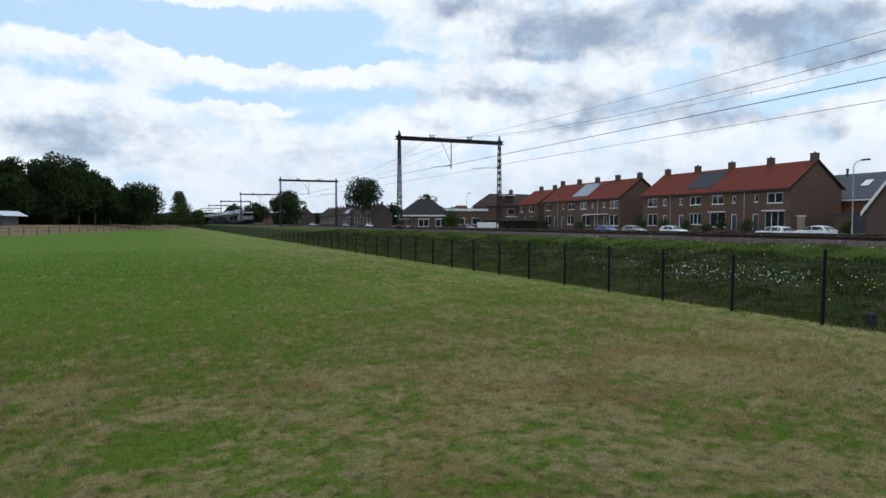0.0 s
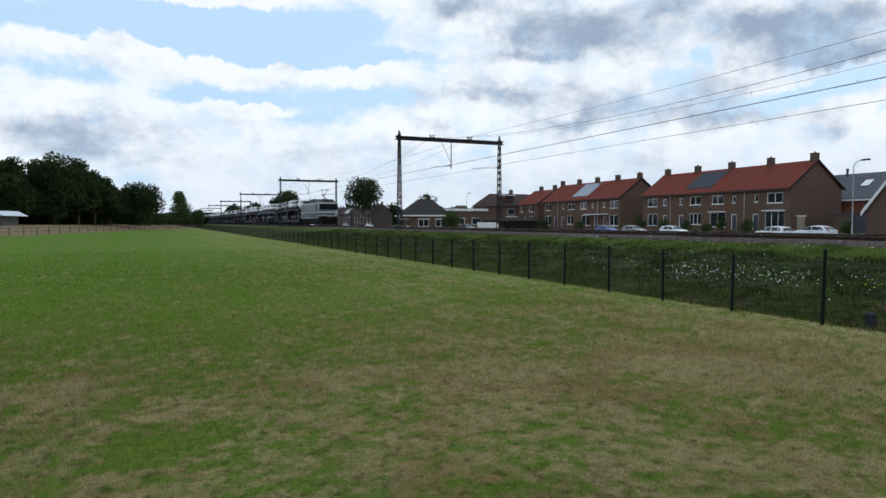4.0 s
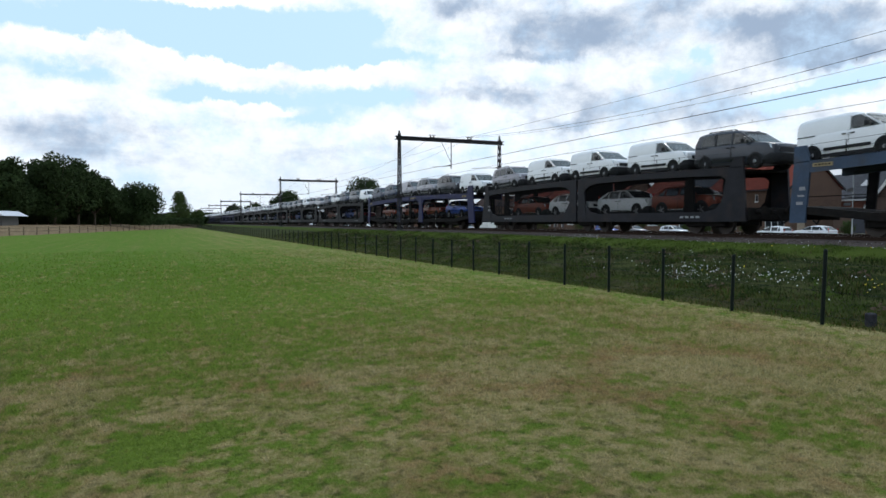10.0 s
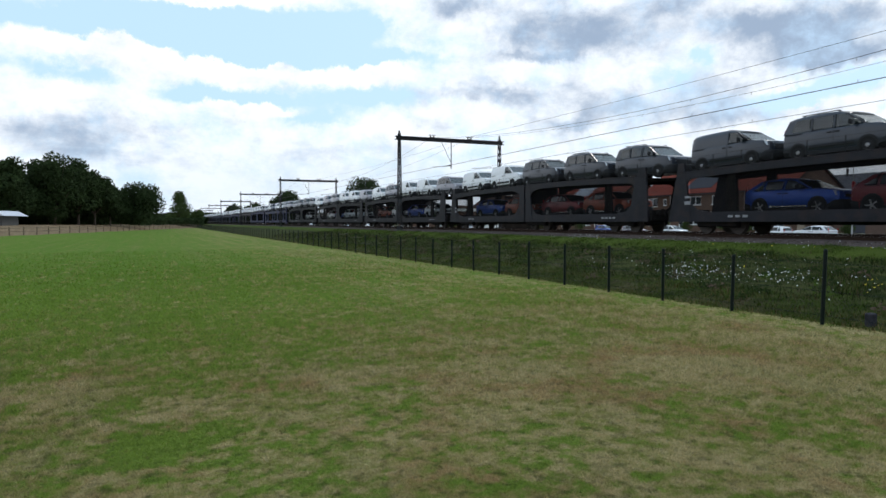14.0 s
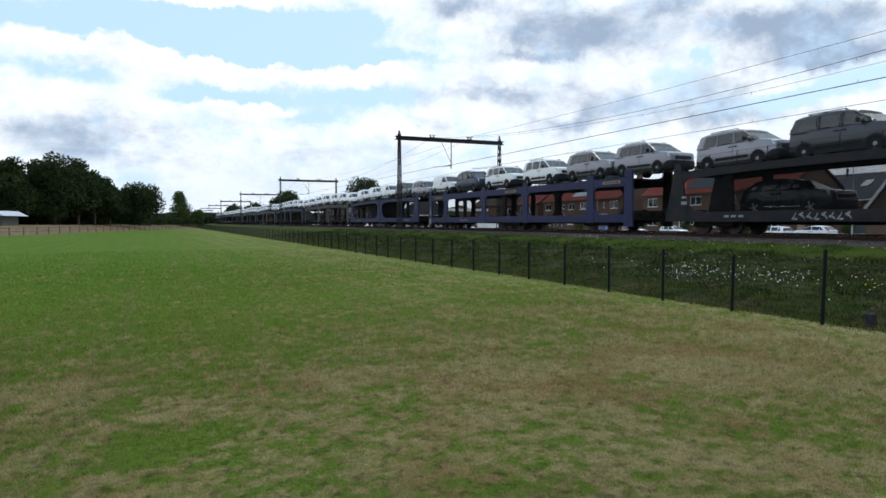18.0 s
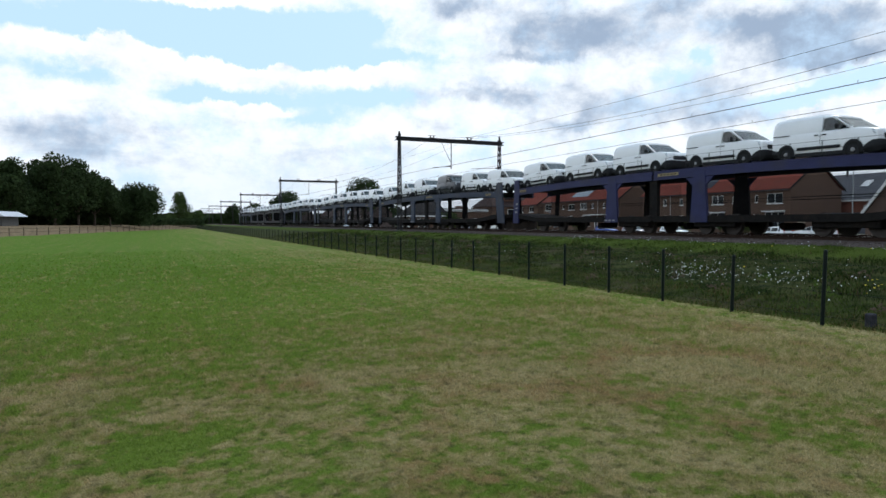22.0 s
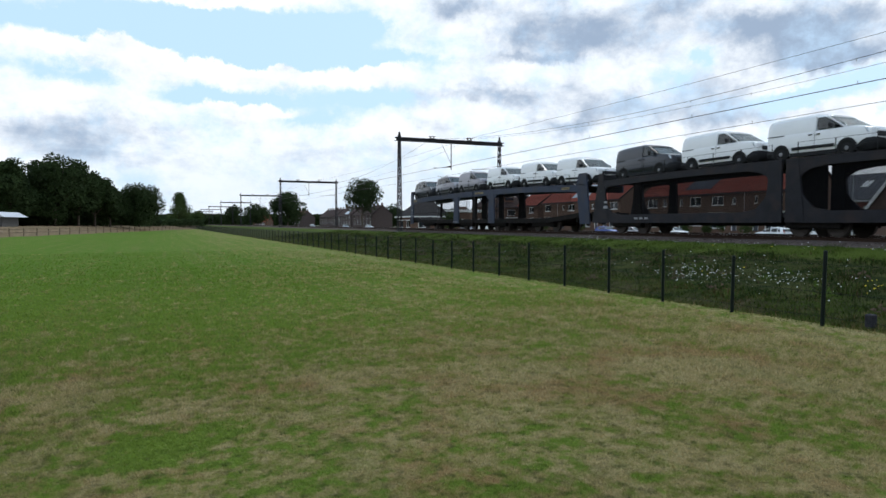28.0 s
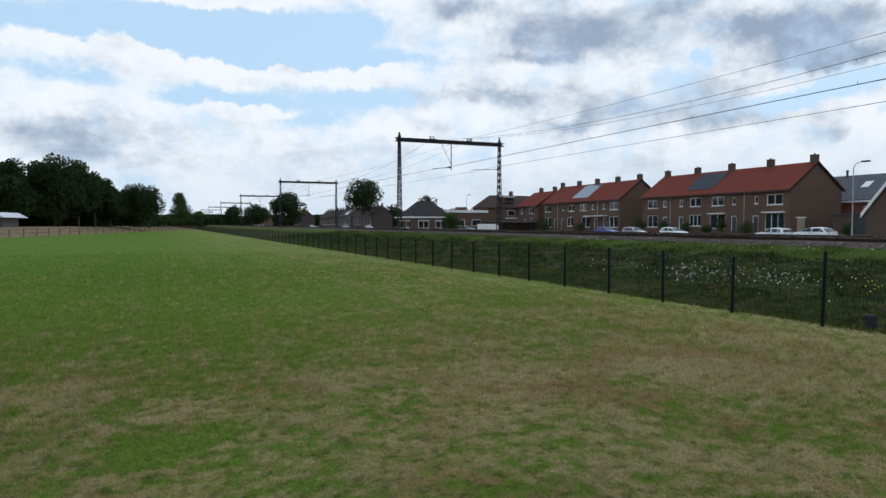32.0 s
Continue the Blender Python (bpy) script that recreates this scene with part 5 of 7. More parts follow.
        box(tb, s * w - 0.003, s * w + 0.003, Y(mid - 0.006), Y(mid + 0.006), zb + 0.15, bt - 0.05)
        if d is VAN:
            box(tb, s * w * 0.985 - 0.004, s * w * 0.985 + 0.008, Y(L - 0.85), Y(L - 0.10), bt - 0.075, bt - 0.045)
        (part("side_moulding", B(s * (w + 0.006) - 0.015, s * (w + 0.006) + 0.015, Y(d["ax"][0] + 0.48), Y(d["ax"][1] - 0.48), zb + 0.13, zb + 0.19, bev=0.01), chrome, e) if sill_trim else
         box(tb, s * (w + 0.006) - 0.015, s * (w + 0.006) + 0.015, Y(d["ax"][0] + 0.48), Y(d["ax"][1] - 0.48), zb + 0.22, zb + 0.34, bev=0.014))
        mi = part("mirror", B(s * (w + 0.02), s * (w + 0.20), Y(cw + 0.46), Y(cw + 0.58), bt + 0.02, bt + 0.20, bev=0.03) if s > 0 else B(-(w + 0.20), -(w + 0.02), Y(cw + 0.46), Y(cw + 0.58), bt + 0.02, bt + 0.20, bev=0.03), plastic, e)
        for hu in (mid - 0.22, mid + 0.10):
            box(tb, s * w - 0.02, s * w + 0.02, Y(hu), Y(hu + 0.15), bt - 0.17, bt - 0.13)
        if rails:
            bm = bmesh.new()
            beam(bm, (s * rw * 0.90, Y(hd + 0.35), top + 0.004), (s * rw * 0.90, Y(tt - 0.55), top - 0.004), 0.028)
            for u in (hd + 0.35, (hd + tt) / 2, tt - 0.55):
                beam(bm, (s * rw * 0.90, Y(u - 0.06), top - 0.04), (s * rw * 0.90, Y(u + 0.06), top + 0.002), 0.04)
            part("roof_rail", bm, plastic if paint != "silver" else alloy, e)
        for ax in d["ax"]:
            n = 14
            arc = [(math.cos(math.pi * i / n - 0.0), math.sin(math.pi * i / n)) for i in range(n + 1)]
            R = d["r"] + 0.055
            pts = [(Y(ax) + c * R, d["r"] + q * R) for c, q in arc]
            prism(tb, pts + [(Y(ax) - R, zb - 0.0), (Y(ax) + R, zb)], "x", s * w * 0.99 - 0.012 if s > 0 else -w * 0.99 - 0.012, s * w * 0.99 + 0.012 if s > 0 else -w * 0.99 + 0.012)
            wheel_part(e, s, d["r"], s * (w * 0.99 - 0.075), Y(ax), rim)
        part("side_trim", tb, plastic, e)
    return e


TRAIN = []        # (thing, place along the train in metres, cross offset, height, turn)


# ---- train ----
SPEED = 25.67
WAGON_PAINT = {
    "black": mat("dark_grey_wagon_paint", (0.0125, 0.0130, 0.0180), 0.5, 0, 0.35, 2.0, 0.05, 20, ((0.030, 0.021, 0.020), 0.7, 1.6), spec=0.2),
    "steel": mat("steel_blue_wagon_paint", (0.040, 0.066, 0.112), 0.5, 0, 0.2, 2.0, 0.05, 20, ((0.06, 0.05, 0.045), 0.55, 1.1), spec=0.25),
    "indigo": mat("indigo_wagon_paint", (0.019, 0.022, 0.078), 0.5, 0, 0.2, 2.0, 0.05, 20, ((0.035, 0.032, 0.04), 0.5, 1.1), spec=0.25),
    "grey": mat("grey_wagon_paint", (0.050, 0.052, 0.054), 0.55, 0, 0.2, 2.0, 0.05, 20, ((0.12, 0.09, 0.07), 0.5, 1.1), spec=0.25),
    "slate": mat("slate_blue_wagon_paint", (0.026, 0.037, 0.066), 0.5, 0, 0.2, 2.0, 0.05, 20, ((0.055, 0.047, 0.042), 0.5, 1.1), spec=0.25),
}
# underframe grime; its dark tone also paints the shade on the far-side posts
grime_and_shade = mat("grimy_underframe", (0.012, 0.011, 0.0105), 0.85, 0.1, 0.4, 4, 0.3, 20, ((0.030, 0.021, 0.016), 0.5, 3), spec=0.12)
yellow = mat("tan_sign", (0.26, 0.20, 0.10), 0.6, 0, 0.1, 5)
marking = mat("faded_white_marking", (0.24, 0.245, 0.26), 0.7, 0, 0.3, 12)
tread = mat("wheel_tread_steel", (0.05, 0.042, 0.038), 0.7, 0.3, 0.2, 10)
HW = 1.36                       # half width of the wagons


def wheelset(parent, y, r=0.45, hw=0.75):
    bm = tube(bmesh.new(), (-0.9, y, r), (0.9, y, r), 0.08, n=8)
    for s in (-1, 1):
        box(bm, s * 1.0 - 0.14, s * 1.0 + 0.14, y - 0.22, y + 0.22, r - 0.14, r + 0.20, bev=0.03)
    w = part("wheelset", bm, grime_and_shade, parent)
    for s in (-1, 1):
        bm = bmesh.new()
        tube(bm, (s * (hw - 0.07), y, r), (s * (hw + 0.06), y, r), r, n=20)
        tube(bm, (s * (hw - 0.10), y, r), (s * (hw - 0.07), y, r), r + 0.03, n=20)
        part("wheel", bm, tread, w)


def end_plate(s, foot, deck, crown, zb, zd, zt, x, th=0.10):
    """The plate at a wagon's end: broad foot, narrower at the deck, and a horn above it."""
    pts = [(foot[0], zb), (foot[1], zb), (deck[1], zd), (crown[1], zt), (crown[0], zt), (deck[0], zd)]
    bm = prism(bmesh.new(), pts, "x", *sorted((s * x, s * (x - th))))
    for y, z in ((deck[0] + 0.1, zd - 0.25), (deck[0] + 0.1, zd - 0.55), (foot[0] + 0.3, zb + 0.35)):
        box(bm, *sorted((s * x, s * (x + 0.012))), y, y + 0.16, z, z + 0.05)
    return bm


def post_mesh(s, y0b, y1b, y0t, y1t, zb, zt, th=0.10, x=HW):
    """A flat side post with a slanted outline on one flank."""
    bm = bmesh.new()
    a, b = (s * x, s * (x - th)) if s > 0 else (-x + th, -x)
    return prism(bm, [(y0b, zb), (y1b, zb), (y1t, zt), (y0t, zt)], "x", min(a, b), max(a, b))


net = glass_mat("dark_safety_net", (0.012, 0.012, 0.013), 0.88, (1, 1, 1))
net.node_tree.nodes["Principled BSDF"].inputs["Roughness"].default_value = 0.9
net.node_tree.nodes["Principled BSDF"].inputs["Specular IOR Level"].default_value = 0.02


# safety mesh tinted darker, to carry the lower deck's shade as well
shade_net = glass_mat("close_safety_net", (0.012, 0.012, 0.013), 0.74, (1, 1, 1))
shade_net.node_tree.nodes["Principled BSDF"].inputs["Roughness"].default_value = 0.9
shade_net.node_tree.nodes["Principled BSDF"].inputs["Specular IOR Level"].default_value = 0.02


def side_net(parent, s, y0, y1, z0, z1, m=net):
    part("safety_net", B(*sorted((s * (HW - 0.10), s * (HW - 0.104))), y0, y1, z0, z1), m, parent, "fine dark safety mesh")


def rail_guard(parent, s, y0, y1, kind, m):
    bm = bmesh.new()
    n = max(2, int((y1 - y0) / 1.35))
    ys = [y0 + (y1 - y0) * i / n for i in range(n + 1)]
    for y in ys:
        beam(bm, (s * (HW - 0.03), y, deck_z(kind, y)), (s * (HW - 0.03), y, deck_z(kind, y) + 0.66), 0.025)
    for h in (0.36, 0.64):
        for ya, yb in zip(ys, ys[1:]):
            beam(bm, (s * (HW - 0.03), ya, deck_z(kind, ya) + h), (s * (HW - 0.03), yb, deck_z(kind, yb) + h), 0.012)
    part("guard_rail", bm, m, parent, kind="stuff")


def buffers(parent, y, d):
    for s in (-1, 1):
        bf = part("buffer", tube(bmesh.new(), (s * 0.88, y, 0.98), (s * 0.88, y + d * 0.45, 0.98), 0.11, n=10), grime_and_shade, parent)
        part("buffer_head", tube(bmesh.new(), (s * 0.88, y + d * 0.45, 0.98), (s * 0.88, y + d * 0.5, 0.98), 0.23, n=14), grime_and_shade, bf)
    part("coupling_hook", beam(bmesh.new(), (0, y, 0.98), (0, y + d * 0.35, 0.95), 0.1, 0.14), grime_and_shade, parent)
    part("headstock", B(-1.25, 1.25, y - 0.1, y + 0.1, 0.62, 1.15, bev=0.02), grime_and_shade, parent)
    part("brake_hose", beam(beam(bmesh.new(), (0.4, y + d * 0.05, 0.9), (0.42, y + d * 0.3, 0.45), 0.05), (0.42, y + d * 0.3, 0.45), (0.45, y + d * 0.5, 0.6), 0.05), rubber, parent)


DECK = {"a": (23.6, 2.86, 0.17), "b": (28.0, 2.80, 0.25), "c": (28.2, 2.90, 0.0)}


def deck_z(kind, y):
    """Top of the upper deck, which sags towards both ends of a wagon."""
    ln, z, up = DECK[kind]
    return z + up * (1 - (2 * y / ln - 1) ** 2)


def upper_deck(e, kind, y0, y1, m, thick=0.38):
    n = 8
    ys = [y0 + (y1 - y0) * i / n for i in range(n + 1)]
    top = lambda y: deck_z(kind, y)
    mid = (y0 + y1) / 2
    part("upper_deck", prism(bmesh.new(), [(y, top(y) - 0.06) for y in ys] + [(y, top(y) - 0.14) for y in reversed(ys)], "x", -HW + 0.09, HW - 0.09), grime_and_shade, e, "dark perforated upper deck")
    for s in (-1, 1):
        bm = bmesh.new()
        pts = [(y, top(y)) for y in ys] + [(y, top(y) - thick + 0.06 * (1 - ((y - mid) / (mid - y0)) ** 2)) for y in reversed(ys)]
        prism(bm, pts, "x", *sorted((s * HW, s * (HW - 0.09))))
        part("deck_beam", bm, m, e)
        part("deck_lip", prism(bmesh.new(), [(y, top(y) + 0.04) for y in ys] + [(y, top(y) + 0.004) for y in reversed(ys)], "x", *sorted((s * (HW + 0.012), s * (HW - 0.1)))), m, e)


def marks(e, s, y, z, n, w, h, m=None):
    if n:
        bm = bmesh.new()
        for i in range(n):
            box(bm, *sorted((s * (HW + 0.016), s * (HW + 0.022))), y + i * w * 1.5, y + i * w * 1.5 + w, z, z + h)
        part("lettering", bm, m or marking, e, kind="stuff")


def bars(s, y0, y1, z0, z1):
    """Plain bars in place of the letters of a name plate."""
    bm = bmesh.new()
    w = (y1 - y0) / 6
    for i in range(5):
        box(bm, *sorted((s * (HW + 0.022), s * (HW + 0.026))), y0 + w * (0.6 + i), y0 + w * (1.2 + i), z0, z1)
    return bm


def wagon_a(colour):
    """Two short closed-sill units that share the middle."""
    m = WAGON_PAINT[colour]
    e = thing("car_carrier_wagon", "%s double-deck car carrier wagon with closed sills" % {"black": "dark grey", "indigo": "indigo blue"}[colour], "wagon", None, "wagons of the train")
    LA = 23.6
    for k, (a, b) in enumerate(((0.0, 11.72), (11.88, LA))):
        upper_deck(e, "a", a + (-0.15 if k == 0 else 0.02), b - (-0.08 if k == 1 else 0.02), m, 0.34)
        part("lower_deck", B(-HW + 0.1, HW - 0.1, a + 0.5, b - 0.4, 0.66, 0.76), grime_and_shade, e)
        for s in (-1, 1):
            x0, x1 = sorted((s * HW, s * (HW - 0.08)))
            part("side_sill", prism(bmesh.new(), [(a - 0.1 * (k == 0), 0.62), (a + 0.5, 0.55), (b - 0.5, 0.55), (b + 0.3 * k, 0.62), (b + 0.3 * k, 1.0), (a - 0.1 * (k == 0), 1.0)], "x", x0, x1), m, e)
            # end post leans, the post at the joint stands nearly upright
            fr = k == 0
            e0 = (a - 0.38, a + 1.15, a - 0.2, a + 0.6) if fr else (a, a + 0.85, a + 0.02, a + 0.55)
            e1 = (b - 0.85, b, b - 0.55, b - 0.02) if fr else (b - 0.8, b + 0.65, b - 0.38, b + 0.12)
            for q, end in ((e0, fr), (e1, not fr)):
                zd = deck_z("a", (q[2] + q[3]) / 2)
                if end:
                    top = (q[2] + 0.05, q[2] + 0.45) if fr else (q[3] - 0.45, q[3] - 0.05)
                    part("end_post", end_plate(s, q[:2], q[2:], top, 0.56, zd, zd + 0.45, HW + 0.012), m, e)
                else:
                    part("side_post", post_mesh(s, *q, 0.56, zd, 0.10, HW + 0.012), m, e)
            # rounded corner gussets between posts and deck
            for y, d in ((e0[3], 1), (e1[2], -1)):
                bm = prism(bmesh.new(), [(y - d * 0.05, 2.72), (y + d * 1.3, 2.72), (y + d * 0.55, 2.62), (y + d * 0.2, 2.45), (y - d * 0.02, 2.1)], "x", *sorted((s * (HW - 0.01), s * (HW - 0.07))))
                prism(bm, [(y + d * 0.2, 0.98), (y + d * 1.5, 0.98), (y + d * 0.7, 1.12), (y + d * 0.3, 1.5), (y + d * 0.05, 1.9)], "x", *sorted((s * (HW - 0.01), s * (HW - 0.07))))
                part("gusset", bm, m, e)
            # dark inner post
            yy = a + 3.0 if fr else b - 3.0
            part("inner_post", post_mesh(s, yy - 0.35, yy + 0.35, yy - 0.22, yy + 0.22, 0.9, 2.8, 0.12, HW - 0.1), grime_and_shade, e)
            rail_guard(e, s, a + 0.5, b - 0.5, "a", plastic)
            side_net(e, s, a + 0.6, b - 0.6, 0.98, 2.72, shade_net)
        part("underframe", B(-0.55, 0.55, a + 0.6, b - 0.6, 0.42, 0.60), grime_and_shade, e)
    for y in (1.2, 3.0, 9.9, 11.5, 12.3, 20.6, 22.4):
        if y != 12.3:
            wheelset(e, y)
    for y in (2.1, 10.7, 21.5):
        for s in (-1, 1):
            part("bogie_frame", B(*sorted((s * 1.02, s * 1.18)), y - 1.15, y + 1.15, 0.34, 0.62, bev=0.03), grime_and_shade, e)
    buffers(e, -0.42, -1)
    buffers(e, LA + 0.72, 1)
    part("joint_bellows", B(-1.1, 1.1, 11.70, 11.90, 0.6, 2.85), grime_and_shade, e)
    for s in (-1, 1):
        marks(e, s, 2.2, 0.72, 4, 0.22, 0.10)
        marks(e, s, 19.6, 0.74, 3, 0.26, 0.10)
        marks(e, s, LA - 0.75, 1.35, 1, 0.35, 0.16)
        marks(e, s, LA - 0.72, 1.65, 1, 0.3, 0.10)
    return e


def wagon_b(colour):
    """Longer open wagon: flat low deck, wide painted posts, dark inner posts."""
    m = WAGON_PAINT[colour]
    said = {"steel": "steel blue", "indigo": "indigo blue", "grey": "grey", "slate": "slate blue"}[colour]
    e = thing("car_carrier_wagon", "%s double-deck car carrier wagon with open sides" % said, "wagon", None, "wagons of the train")
    LB = 28.0
    for k, (a, b) in enumerate(((0.0, 13.9), (14.06, LB))):
        fr = k == 0
        upper_deck(e, "b", a + ((-0.9 if colour == "slate" else -0.3) if fr else 0), b - (0 if fr else 0.2), m, 0.42)
        # low deck rises towards the buffers
        pts = [(a - 0.2, 1.16), (a + 3.2, 0.86), (b, 0.86), (b, 0.56), (a + 3.4, 0.56), (a - 0.2, 0.88)] if fr else [(a, 0.86), (b - 3.2, 0.86), (b - 0.2, 1.16), (b - 0.2, 0.88), (b - 3.4, 0.56), (a, 0.56)]
        part("lower_deck", prism(bmesh.new(), pts, "x", -HW + 0.02, HW - 0.02), grime_and_shade, e)
        for s in (-1, 1):
            py = 10.9 if fr else 17.2
            # far-side posts coloured dark for the shade inside the wagon
            part("side_post", post_mesh(s, py - 0.52, py + 0.52, py - 0.34, py + 0.34, 0.55, 2.95, 0.12, HW + 0.015), m if s < 0 else grime_and_shade, e)
            for d in (-1, 1):
                part("gusset", prism(bmesh.new(), [(py + d * 0.33, 2.62), (py + d * 0.85, 2.64), (py + d * 0.35, 2.2)], "x", *sorted((s * (HW - 0.01), s * (HW - 0.08)))), m, e)
            reach = 0.6 if colour == "slate" and fr else 0.0
            ep = ((-0.70 - reach, 0.25 - reach), (-0.40 - reach, 0.62 - reach), (-0.32 - reach, 0.42 - reach)) if fr else ((LB - 0.62, LB + 0.05), (LB - 0.80, LB - 0.1), (LB - 0.6, LB - 0.12))
            if s > 0:                                          # the far one stands further in
                ep = tuple((u + 1.4 + reach, v + 1.1 + reach) for u, v in ep) if fr else tuple((u - 0.9, v - 1.2) for u, v in ep)
            # far end plate likewise gets its shade by colour
            part("end_post", end_plate(s, *ep, 0.5, 2.80, 3.46 if s < 0 else 2.9, HW + 0.012), m if s < 0 else grime_and_shade, e)
            rail_guard(e, s, a + 0.8, b - 0.8, "b", plastic)
            side_net(e, s, a + 0.7, b - (0.4 if fr else 0.7), 0.88, 2.55)
            part("stay_bar", beam(bmesh.new(), (s * (HW - 0.2), a + 0.6, 1.55), (s * (HW - 0.2), b - 0.6, 1.5), 0.03), grime_and_shade, e)
            for y0, y1 in ((0.75, 1.55), (12.2, 13.6)) if fr else ((LB - 1.7, LB - 0.9),):
                sg = part("sign_plate", B(*sorted((s * (HW + 0.006), s * (HW + 0.02))), y0, y1, deck_z("b", y0) - 0.24, deck_z("b", y0) - 0.10), yellow, e, "worn tan name plate")
                part("lettering", bars(s, y0, y1, deck_z("b", y0) - 0.20, deck_z("b", y0) - 0.14), rust, sg, kind="stuff")
    for s in (-1, 1):
        part("joint_post", post_mesh(s, 13.72, 14.24, 13.72, 14.24, 0.6, 2.9, 0.2, HW - 0.06), grime_and_shade, e)
        marks(e, s, LB - 0.52, 1.2, 1, 0.28, 0.12)
        marks(e, s, LB - 0.58, 1.5, 1, 0.28, 0.08)
        marks(e, s, LB - 0.62, 1.75, 1, 0.26, 0.14)
        marks(e, s, 16.9, 0.62, 3, 0.22, 0.08)
    for y in (3.0, 5.2, 9.4, 11.0, 14.9, 16.4, 22.8, 25.0):
        wheelset(e, y)
    for y in (4.1, 10.2, 15.65, 23.9):
        for s in (-1, 1):
            part("bogie_frame", B(*sorted((s * 1.02, s * 1.18)), y - 1.2, y + 1.2, 0.34, 0.6, bev=0.03), grime_and_shade, e)
    for y in (7.2, 12.6, 19.4):
        part("brake_cylinder", tube(bmesh.new(), (-0.5, y, 0.38), (0.7, y, 0.38), 0.16, n=10), grime_and_shade, e)
    buffers(e, 0.1, -1)
    buffers(e, LB - 0.1, 1)
    return e


def wagon_c(colour):
    """Level-decked wagon with many broad uprights."""
    m = WAGON_PAINT[colour]
    e = thing("car_carrier_wagon", "indigo blue double-deck car carrier wagon with broad uprights", "wagon", None, "wagons of the train")
    LC = 28.2
    upper_deck(e, "c", 0.3, LC - 0.3, m, 0.45)
    part("lower_deck", B(-HW + 0.1, HW - 0.1, 0.3, LC - 0.3, 0.72, 0.84), grime_and_shade, e)
    for s in (-1, 1):
        part("side_sill", B(*sorted((s * HW, s * (HW - 0.09))), 0.2, LC - 0.2, 0.52, 0.95), m, e)
        for y in (3.7, 11.0, 17.2, 24.4):
            # far-side uprights get the dark tone as painted shade
            part("side_post", post_mesh(s, y - 0.40, y + 0.34, y - 0.30, y + 0.22, 0.5, 3.2, 0.12, HW + 0.015), m if s < 0 else grime_and_shade, e)
            for d in (-1, 1):
                part("gusset", prism(bmesh.new(), [(y + d * 0.3, 2.6), (y + d * 0.8, 2.62), (y + d * 0.3, 2.2)], "x", *sorted((s * (HW - 0.01), s * (HW - 0.08)))), m, e)
                part("gusset", prism(bmesh.new(), [(y + d * 0.4, 0.94), (y + d * 0.9, 0.94), (y + d * 0.4, 1.3)], "x", *sorted((s * (HW - 0.01), s * (HW - 0.08)))), m, e)
        for y in (0.35, LC - 0.35):
            # shade of the far end posts is put into their colour too
            part("end_post", post_mesh(s, y - 0.35, y + 0.35, y - 0.3, y + 0.3, 0.3, 3.3, 0.12, HW + 0.012), m if s < 0 else grime_and_shade, e)
        for y in (7.3, 14.1, 20.8, 26.2) if s < 0 else (14.1,):
            part("inner_post", post_mesh(s, y - 0.18, y + 0.18, y - 0.24, y + 0.24, 0.9, 2.6, 0.12, HW - 0.1), grime_and_shade, e)
        rail_guard(e, s, 0.8, LC - 0.8, "c", plastic)
        side_net(e, s, 0.7, LC - 0.7, 0.9, 2.5)
        for y in (1.0, 12.2, LC - 3.0):
            sg = part("sign_plate", B(*sorted((s * (HW + 0.006), s * (HW + 0.02))), y, y + 1.5, 2.62, 2.78), yellow, e, "worn tan name plate")
            part("lettering", bars(s, y, y + 1.5, 2.66, 2.74), rust, sg, kind="stuff")
        marks(e, s, 20.0, 0.66, 4, 0.24, 0.10)
        marks(e, s, LC - 0.55, 1.2, 1, 0.3, 0.4)
        marks(e, s, LC - 0.55, 1.75, 1, 0.3, 0.1)
        part("step_frame", B(*sorted((s * (HW + 0.02), s * (HW + 0.05))), LC - 0.62, LC - 0.15, 0.35, 0.85), marking, e)
    for y in (2.4, 4.2, 12.4, 14.0, 15.6, 24.0, 25.8):
        if y != 15.6:
            wheelset(e, y)
    for y in (3.3, 13.2, 24.9):
        for s in (-1, 1):
            part("bogie_frame", B(*sorted((s * 1.02, s * 1.18)), y - 1.2, y + 1.2, 0.34, 0.6, bev=0.03), grime_and_shade, e)
    part("underframe", B(-0.5, 0.5, 0.6, LC - 0.6, 0.45, 0.7), grime_and_shade, e)
    buffers(e, 0.1, -1)
    buffers(e, LC - 0.1, 1)
    return e


WAGONS = [(40.4, "a", "black"), (67.0, "b", "steel"), (97.5, "a", "black"), (123.8, "b", "indigo"), (154.1, "a", "black"), (180.1, "a", "black"), (206.2, "a", "black"),
          (231.8, "a", "black"), (257.2, "a", "black"), (283.0, "a", "black"), (309.7, "c", "indigo"), (340.9, "a", "indigo"), (366.6, "b", "grey"), (396.9, "b", "indigo"),
          (427.6, "b", "slate"), (459.2, "b", "slate"), (489.9, "b", "slate"), (520.1, "a", "black"), (545.6, "a", "black"), (571.4, "b", "slate")]
built = {}
